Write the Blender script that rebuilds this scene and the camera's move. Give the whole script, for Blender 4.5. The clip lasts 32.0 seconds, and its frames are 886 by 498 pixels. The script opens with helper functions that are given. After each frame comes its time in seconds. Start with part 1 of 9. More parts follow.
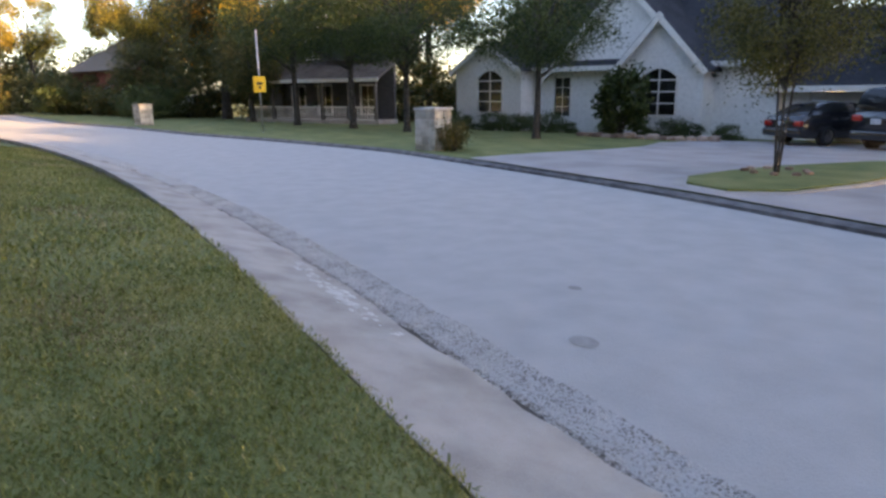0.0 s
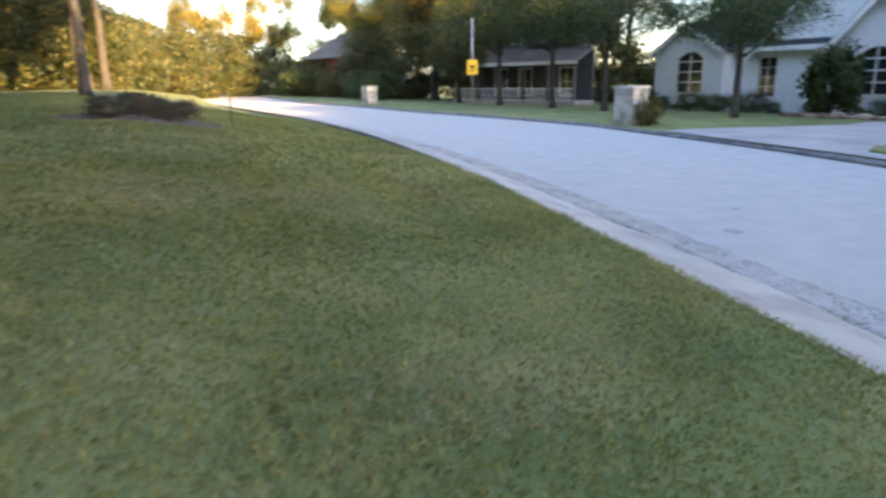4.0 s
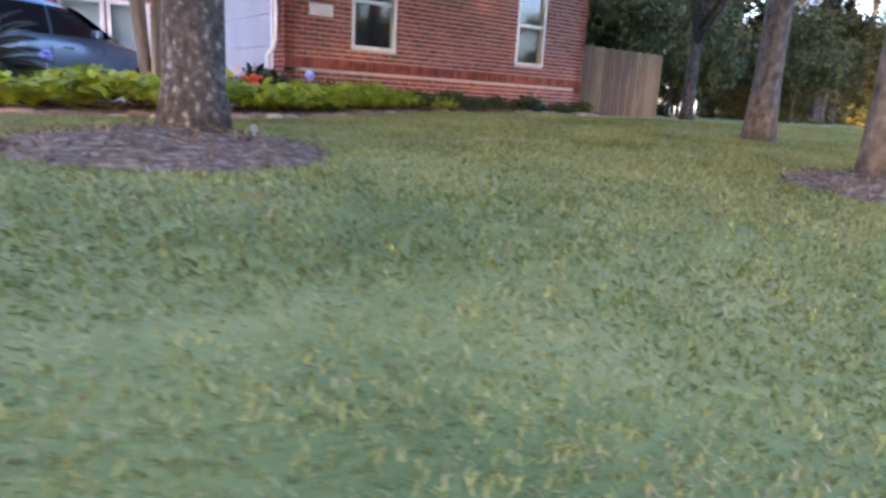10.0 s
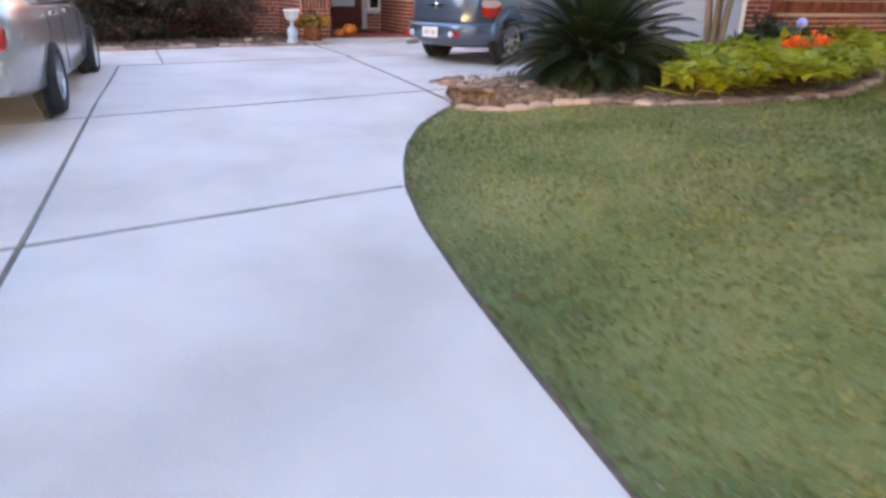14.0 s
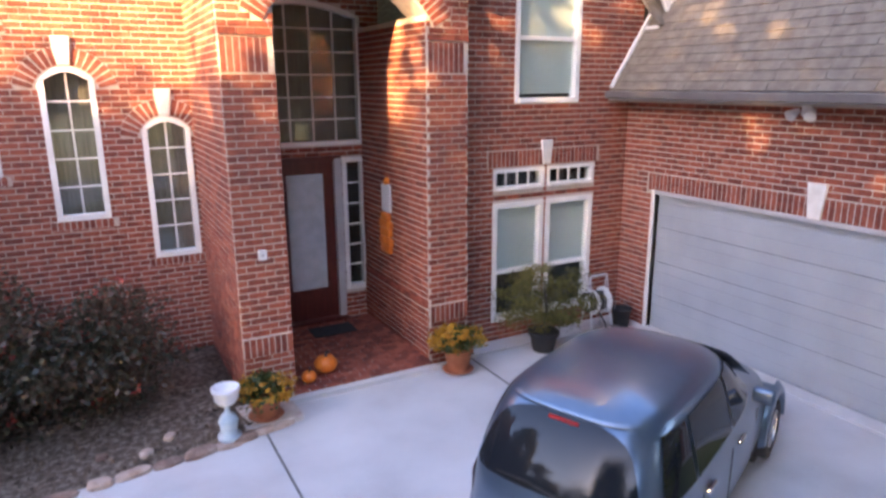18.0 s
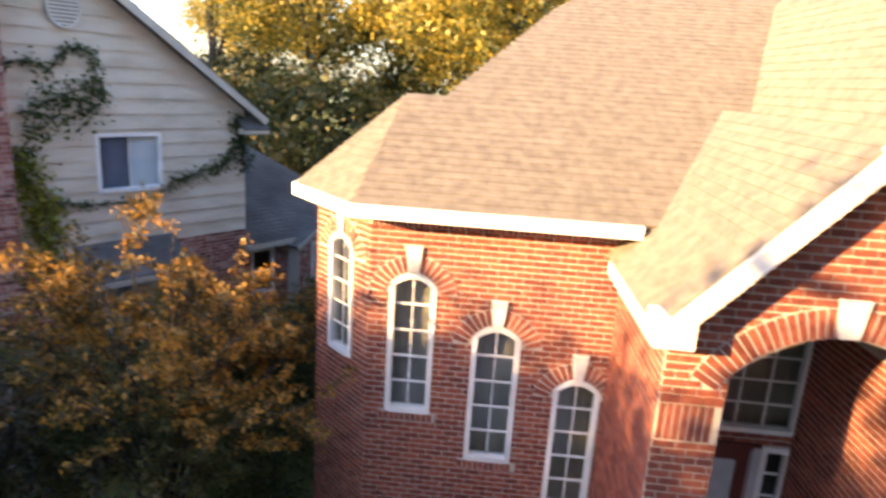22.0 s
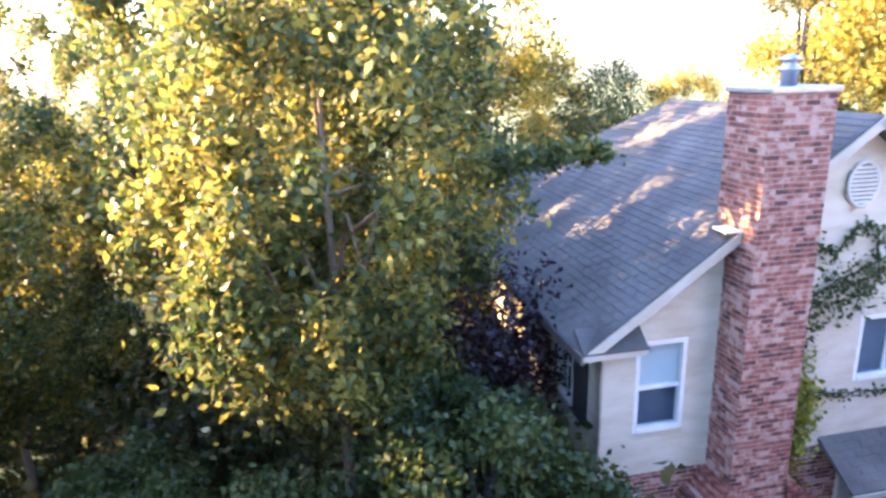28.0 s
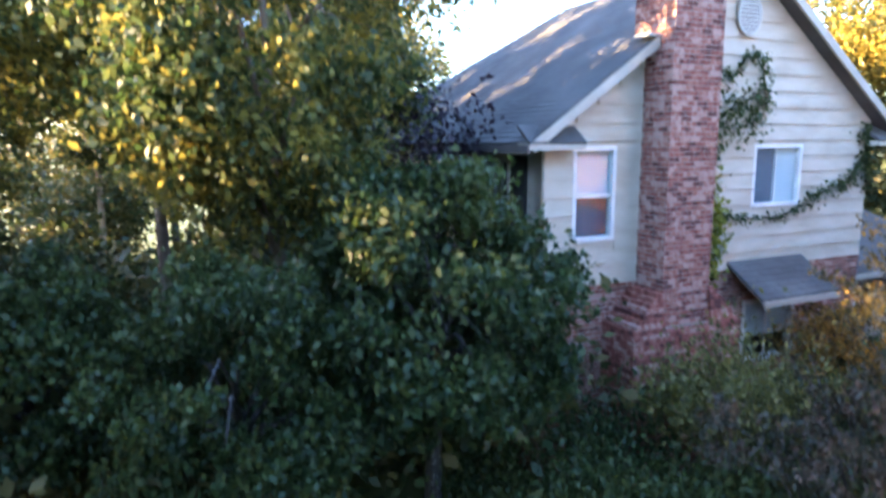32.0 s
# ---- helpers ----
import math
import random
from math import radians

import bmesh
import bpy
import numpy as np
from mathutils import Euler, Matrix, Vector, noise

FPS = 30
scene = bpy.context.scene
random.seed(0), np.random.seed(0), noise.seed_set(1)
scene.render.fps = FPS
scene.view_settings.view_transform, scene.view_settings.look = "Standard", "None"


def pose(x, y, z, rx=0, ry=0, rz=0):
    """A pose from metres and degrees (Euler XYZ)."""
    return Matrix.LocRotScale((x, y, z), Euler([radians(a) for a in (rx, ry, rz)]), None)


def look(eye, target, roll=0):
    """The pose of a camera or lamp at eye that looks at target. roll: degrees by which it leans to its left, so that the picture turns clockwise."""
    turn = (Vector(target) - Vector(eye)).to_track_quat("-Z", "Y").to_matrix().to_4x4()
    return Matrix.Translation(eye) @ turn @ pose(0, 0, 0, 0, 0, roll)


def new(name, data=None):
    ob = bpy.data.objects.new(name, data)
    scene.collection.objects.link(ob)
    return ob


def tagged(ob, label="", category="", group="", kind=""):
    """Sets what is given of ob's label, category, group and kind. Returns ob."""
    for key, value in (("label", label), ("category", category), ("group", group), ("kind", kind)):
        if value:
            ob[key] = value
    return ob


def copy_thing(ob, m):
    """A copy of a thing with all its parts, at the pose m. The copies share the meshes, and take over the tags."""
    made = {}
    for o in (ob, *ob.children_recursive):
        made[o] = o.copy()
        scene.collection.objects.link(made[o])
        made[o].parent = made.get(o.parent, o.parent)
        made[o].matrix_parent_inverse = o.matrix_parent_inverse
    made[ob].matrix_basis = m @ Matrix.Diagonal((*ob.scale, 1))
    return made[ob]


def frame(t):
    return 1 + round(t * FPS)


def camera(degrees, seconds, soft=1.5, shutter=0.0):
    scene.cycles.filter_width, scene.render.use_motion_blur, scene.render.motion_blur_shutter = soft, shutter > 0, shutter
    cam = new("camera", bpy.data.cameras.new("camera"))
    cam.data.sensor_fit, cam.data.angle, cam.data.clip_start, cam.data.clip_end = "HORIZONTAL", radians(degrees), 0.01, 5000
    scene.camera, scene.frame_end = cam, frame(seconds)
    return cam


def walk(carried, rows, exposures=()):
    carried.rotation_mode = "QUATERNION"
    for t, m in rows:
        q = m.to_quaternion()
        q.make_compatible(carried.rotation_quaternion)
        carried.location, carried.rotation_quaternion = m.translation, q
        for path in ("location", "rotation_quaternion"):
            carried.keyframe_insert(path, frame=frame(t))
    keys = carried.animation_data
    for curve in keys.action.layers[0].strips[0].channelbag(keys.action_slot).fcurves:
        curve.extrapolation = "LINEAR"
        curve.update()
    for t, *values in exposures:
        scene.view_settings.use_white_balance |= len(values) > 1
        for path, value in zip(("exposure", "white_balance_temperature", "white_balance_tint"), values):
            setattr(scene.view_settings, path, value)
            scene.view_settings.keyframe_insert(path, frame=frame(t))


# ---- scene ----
cam = camera(68.5, 32.0, soft=2.8, shutter=0.45)
PATH = [
    (0, (1.092, -18.607, 0.503), (2.831, -19.476, 0.033), -0.59),
    (0.5, (0.762, -18.588, 0.557), (2.500, -19.454, 0.079), -0.01),
    (1, (0.330, -18.436, 0.574), (2.070, -19.299, 0.096), 0.24),
    (1.5, (0.147, -18.378, 0.474), (1.899, -19.219, 0.002), 0.25),
    (2, (-0.136, -18.230, 0.453), (1.620, -19.063, -0.018), -0.29),
    (2.5, (-0.489, -18.043, 0.544), (1.265, -18.877, 0.064), -0.41),
    (4.5, (-1.625, -17.109, 0.345), (0.316, -17.175, -0.131), -0.04),
    (5, (-1.785, -17.017, 0.296), (0.154, -16.800, -0.142), 0.94),
    (5.5, (-1.932, -16.972, 0.260), (-0.050, -16.464, -0.183), -1.02),
    (6, (-2.074, -16.912, 0.236), (-0.246, -16.212, -0.176), 1.36),
    (6.5, (-2.189, -16.867, 0.250), (-0.519, -15.856, -0.183), 1.49),
    (7, (-2.424, -16.850, 0.261), (-0.809, -15.753, -0.172), 3.11),
    (7.5, (-2.721, -16.731, 0.296), (-1.133, -15.596, -0.142), 1.55),
    (8, (-3.367, -16.682, 0.452), (-1.933, -15.370, -0.023), -0.63),
    (8.5, (-3.505, -16.602, 0.419), (-2.242, -15.117, -0.025), 1.54),
    (9, (-3.661, -16.512, 0.326), (-2.420, -15.003, -0.101), 2.22),
    (9.5, (-3.978, -16.482, 0.306), (-2.762, -14.958, -0.143), 2.95),
    (10, (-4.382, -16.461, 0.363), (-3.211, -14.903, -0.087), 3.16),
    (10.5, (-4.879, -16.284, 0.576), (-3.729, -14.715, 0.115), 3.00),
    (11, (-5.602, -16.272, 0.635), (-4.620, -14.585, 0.196), 5.06),
    (11.5, (-6.574, -16.088, 0.634), (-5.721, -14.339, 0.174), 6.65),
    (12, (-7.445, -15.903, 0.745), (-6.557, -14.177, 0.264), 7.52),
    (12.5, (-8.333, -15.601, 0.701), (-7.360, -13.940, 0.159), 9.92),
    (13, (-8.319, -15.046, 0.809), (-7.473, -13.363, 0.138), 5.35),
    (13.5, (-8.801, -14.800, 0.816), (-8.027, -13.097, 0.107), 4.18),
    (14, (-9.150, -13.822, 0.984), (-8.369, -12.135, 0.247), 0.93),
    (14.5, (-9.308, -12.808, 1.160), (-8.425, -11.166, 0.436), 0.59),
    (15, (-9.270, -11.589, 1.300), (-8.343, -9.937, 0.660), -0.66),
    (15.5, (-9.285, -10.578, 1.427), (-8.278, -8.932, 0.899), -0.11),
    (17.5, (-7.662, -7.866, 3.247), (-6.720, -6.171, 2.760), -0.01),
    (18, (-7.379, -7.560, 3.696), (-6.448, -5.859, 3.205), -0.29),
    (18.5, (-7.236, -7.253, 4.088), (-6.292, -5.559, 3.598), -0.27),
    (19, (-7.200, -7.083, 4.492), (-6.249, -5.390, 4.011), 0.24),
    (19.5, (-7.005, -7.015, 4.945), (-6.084, -5.308, 4.459), 0.75),
    (20, (-6.987, -6.781, 5.334), (-6.160, -5.025, 4.854), 2.01),
    (20.5, (-7.084, -6.599, 5.694), (-6.407, -4.778, 5.222), 2.44),
    (21, (-7.361, -6.547, 6.041), (-6.925, -4.647, 5.591), 3.55),
    (21.5, (-7.504, -6.146, 6.507), (-7.377, -4.211, 6.016), 4.24),
    (22, (-7.770, -5.841, 6.913), (-7.885, -3.909, 6.407), 3.84),
    (22.5, (-8.184, -5.841, 7.491), (-8.538, -3.952, 6.935), 3.14),
    (23, (-8.966, -5.781, 7.857), (-9.483, -3.933, 7.295), 2.79),
    (23.5, (-9.463, -5.326, 8.058), (-10.181, -3.547, 7.494), 3.04),
    (24, (-9.967, -5.202, 8.292), (-10.752, -3.449, 7.734), 1.77),
    (24.5, (-10.387, -5.198, 8.530), (-11.254, -3.486, 7.968), 1.29),
    (25, (-11.113, -5.306, 8.776), (-12.025, -3.620, 8.204), 0.98),
    (25.5, (-11.713, -5.408, 8.629), (-12.680, -3.734, 8.117), 0.58),
    (26, (-12.280, -5.582, 8.752), (-13.345, -3.957, 8.275), -0.45),
    (26.5, (-12.820, -5.697, 9.023), (-13.911, -4.094, 8.532), -0.61),
    (28.5, (-13.519, -5.783, 9.597), (-14.871, -4.409, 9.064), -2.20),
    (29, (-13.617, -5.850, 9.636), (-14.978, -4.478, 9.119), -3.01),
    (29.5, (-13.736, -5.813, 9.592), (-15.107, -4.443, 9.101), -3.05),
    (30, (-13.770, -5.935, 9.497), (-15.153, -4.567, 9.033), -2.58),
    (30.5, (-13.865, -6.015, 9.149), (-15.244, -4.631, 8.718), -1.52),
    (31, (-14.098, -6.361, 8.391), (-15.337, -4.843, 7.993), -1.68),
    (31.5, (-13.889, -6.781, 6.941), (-14.986, -5.135, 6.647), -0.79),
    (32, (-14.053, -7.098, 5.588), (-15.040, -5.390, 5.261), -0.35),
]
EXPOSURE = [(0.0, 2.39, 7150, 24), (2.5, 2.81, 7050, 19), (5.0, 3.13, 6250, 18), (7.0, 3.85, 5950, 23), (9.0, 4.0, 6000, 32), (11.5, 4.08, 6000, 30), (13.0, 3.98, 7200, 20), (14.0, 3.68, 7700, 25), (15.5, 3.29, 7600, 30), (18.0, 3.47, 6650, 29), (19.0, 3.55, 6450, 36), (20.0, 3.7, 6300, 32), (21.0, 3.33, 6250, 31), (22.0, 2.75, 6400, 21), (23.0, 2.8, 6500, 18), (24.0, 2.85, 6950, 21), (26.0, 3.47, 6400, 26), (28.5, 4.07, 5700, 29), (30.0, 4.15, 5850, 30), (31.0, 3.98, 5700, 27), (32.0, 3.92, 5400, 18)]
walk(cam, [(t, look(e, g, r)) for t, e, g, r in PATH], EXPOSURE)

# ---- light ----
SUN_AZ, SUN_EL = 238.0, 14.0          # degrees: compass-like angle of the sun from +y clockwise, and its height
to_sun = Vector((math.sin(radians(SUN_AZ)) * math.cos(radians(SUN_EL)), math.cos(radians(SUN_AZ)) * math.cos(radians(SUN_EL)), math.sin(radians(SUN_EL))))
world = bpy.data.worlds.new("sky")
scene.world = world
world.use_nodes = True
wn = world.node_tree.nodes
sky = wn.new("ShaderNodeTexSky")
sky.sky_type, sky.sun_disc = "NISHITA", False
sky.sun_elevation, sky.sun_rotation = radians(SUN_EL), radians(SUN_AZ)
sky.air_density, sky.dust_density, sky.ozone_density = 1.0, 1.3, 2.0
wn["Background"].inputs["Strength"].default_value = 0.15
world.node_tree.links.new(sky.outputs["Color"], wn["Background"].inputs["Color"])
sun = new("sun", bpy.data.lights.new("sun", "SUN"))
sun.data.energy, sun.data.angle, sun.data.color = 4.4, radians(0.6), (1.0, 0.67, 0.27)
sun.matrix_world = look(to_sun * 200, (0, 0, 0))


# ---- materials ----
def material(name, colours, rough=0.8, scale=6.0, bump=0.2, bump_scale=60.0, metal=0.0, random_by="", spread=0.3, detail=6.0, coat=0.0, spec=0.5, stretch=(1, 1, 1), translucent=0.0):
    """A surface with colour varied at two scales, fine relief, and, for loose pieces, a tone of its own for each."""
    m = bpy.data.materials.new(name)
    m.use_nodes = True
    n, l = m.node_tree.nodes, m.node_tree.links
    b = n["Principled BSDF"]
    tc = n.new("ShaderNodeTexCoord")
    mp = n.new("ShaderNodeMapping")
    mp.inputs["Scale"].default_value = stretch
    geo = n.new("ShaderNodeNewGeometry")
    l.new(geo.outputs["Position"], mp.inputs["Vector"])
    big = n.new("ShaderNodeTexNoise")
    big.inputs["Scale"].default_value, big.inputs["Detail"].default_value = scale, detail
    fine = n.new("ShaderNodeTexNoise")
    fine.inputs["Scale"].default_value, fine.inputs["Detail"].default_value = bump_scale, 4.0
    l.new(mp.outputs["Vector"], big.inputs["Vector"])
    l.new(mp.outputs["Vector"], fine.inputs["Vector"])
    ramp = n.new("ShaderNodeValToRGB")
    el = ramp.color_ramp.elements
    while len(el) < len(colours):
        el.new(0.5)
    for i, c in enumerate(colours):
        el[i].position = 0.3 + 0.4 * i / max(1, len(colours) - 1)
        el[i].color = (*c, 1)
    mixv = n.new("ShaderNodeMath")
    mixv.operation = "MULTIPLY_ADD"
    mixv.inputs[1].default_value = 0.35
    l.new(fine.outputs["Fac"], mixv.inputs[0])
    sub = n.new("ShaderNodeMath")
    sub.operation = "SUBTRACT"
    l.new(big.outputs["Fac"], sub.inputs[0])
    sub.inputs[1].default_value = 0.175
    l.new(sub.outputs[0], mixv.inputs[2])
    src = mixv.outputs[0]
    if random_by:
        if random_by == "island":
            rnd = geo.outputs["Random Per Island"]
        else:
            rnd = n.new("ShaderNodeObjectInfo").outputs["Random"]
        add = n.new("ShaderNodeMath")
        add.operation = "MULTIPLY_ADD"
        l.new(rnd, add.inputs[0])
        add.inputs[1].default_value = spread
        sh = n.new("ShaderNodeMath")
        sh.operation = "SUBTRACT"
        l.new(src, sh.inputs[0])
        sh.inputs[1].default_value = spread / 2
        l.new(sh.outputs[0], add.inputs[2])
        src = add.outputs[0]
    l.new(src, ramp.inputs["Fac"])
    l.new(ramp.outputs["Color"], b.inputs["Base Color"])
    b.inputs["Roughness"].default_value, b.inputs["Metallic"].default_value = rough, metal
    b.inputs["Coat Weight"].default_value = coat
    b.inputs["Coat Roughness"].default_value = 0.06
    b.inputs["Specular IOR Level"].default_value = spec
    if bump:
        bp = n.new("ShaderNodeBump")
        bp.inputs["Strength"].default_value, bp.inputs["Distance"].default_value = bump, 0.01
        l.new(fine.outputs["Fac"], bp.inputs["Height"])
        l.new(bp.outputs["Normal"], b.inputs["Normal"])
    if translucent:
        tr = n.new("ShaderNodeBsdfTranslucent")
        l.new(ramp.outputs["Color"], tr.inputs["Color"])
        mx = n.new("ShaderNodeMixShader")
        mx.inputs["Fac"].default_value = translucent
        l.new(b.outputs[0], mx.inputs[1])
        l.new(tr.outputs[0], mx.inputs[2])
        l.new(mx.outputs[0], n["Material Output"].inputs["Surface"])
    return m


def glass(name, tint=(0.88, 0.92, 0.92), rough=0.03):
    """Clear glass: it lets light through and mirrors it, the more so the flatter the view."""
    m = bpy.data.materials.new(name)
    m.use_nodes = True
    n, l = m.node_tree.nodes, m.node_tree.links
    n.remove(n["Principled BSDF"])
    tr, gl, mx, fr = n.new("ShaderNodeBsdfTransparent"), n.new("ShaderNodeBsdfGlossy"), n.new("ShaderNodeMixShader"), n.new("ShaderNodeLayerWeight")
    tr.inputs["Color"].default_value = (*tint, 1)
    gl.inputs["Roughness"].default_value = rough
    pw, ma = n.new("ShaderNodeMath"), n.new("ShaderNodeMath")
    pw.operation, ma.operation = "POWER", "MULTIPLY_ADD"
    pw.inputs[1].default_value, ma.inputs[1].default_value, ma.inputs[2].default_value = 4.0, 0.6, 0.05
    l.new(fr.outputs["Facing"], pw.inputs[0])
    l.new(pw.outputs[0], ma.inputs[0])
    l.new(ma.outputs[0], mx.inputs[0])
    l.new(tr.outputs[0], mx.inputs[1])
    l.new(gl.outputs[0], mx.inputs[2])
    l.new(mx.outputs[0], n["Material Output"].inputs["Surface"])
    return m


def tinted(name, colour, rough=0.04):
    m = bpy.data.materials.new(name)
    m.use_nodes = True
    b = m.node_tree.nodes["Principled BSDF"]
    b.inputs["Base Color"].default_value = (*colour, 1)
    b.inputs["Roughness"].default_value = rough
    b.inputs["Specular IOR Level"].default_value = 0.35
    return m


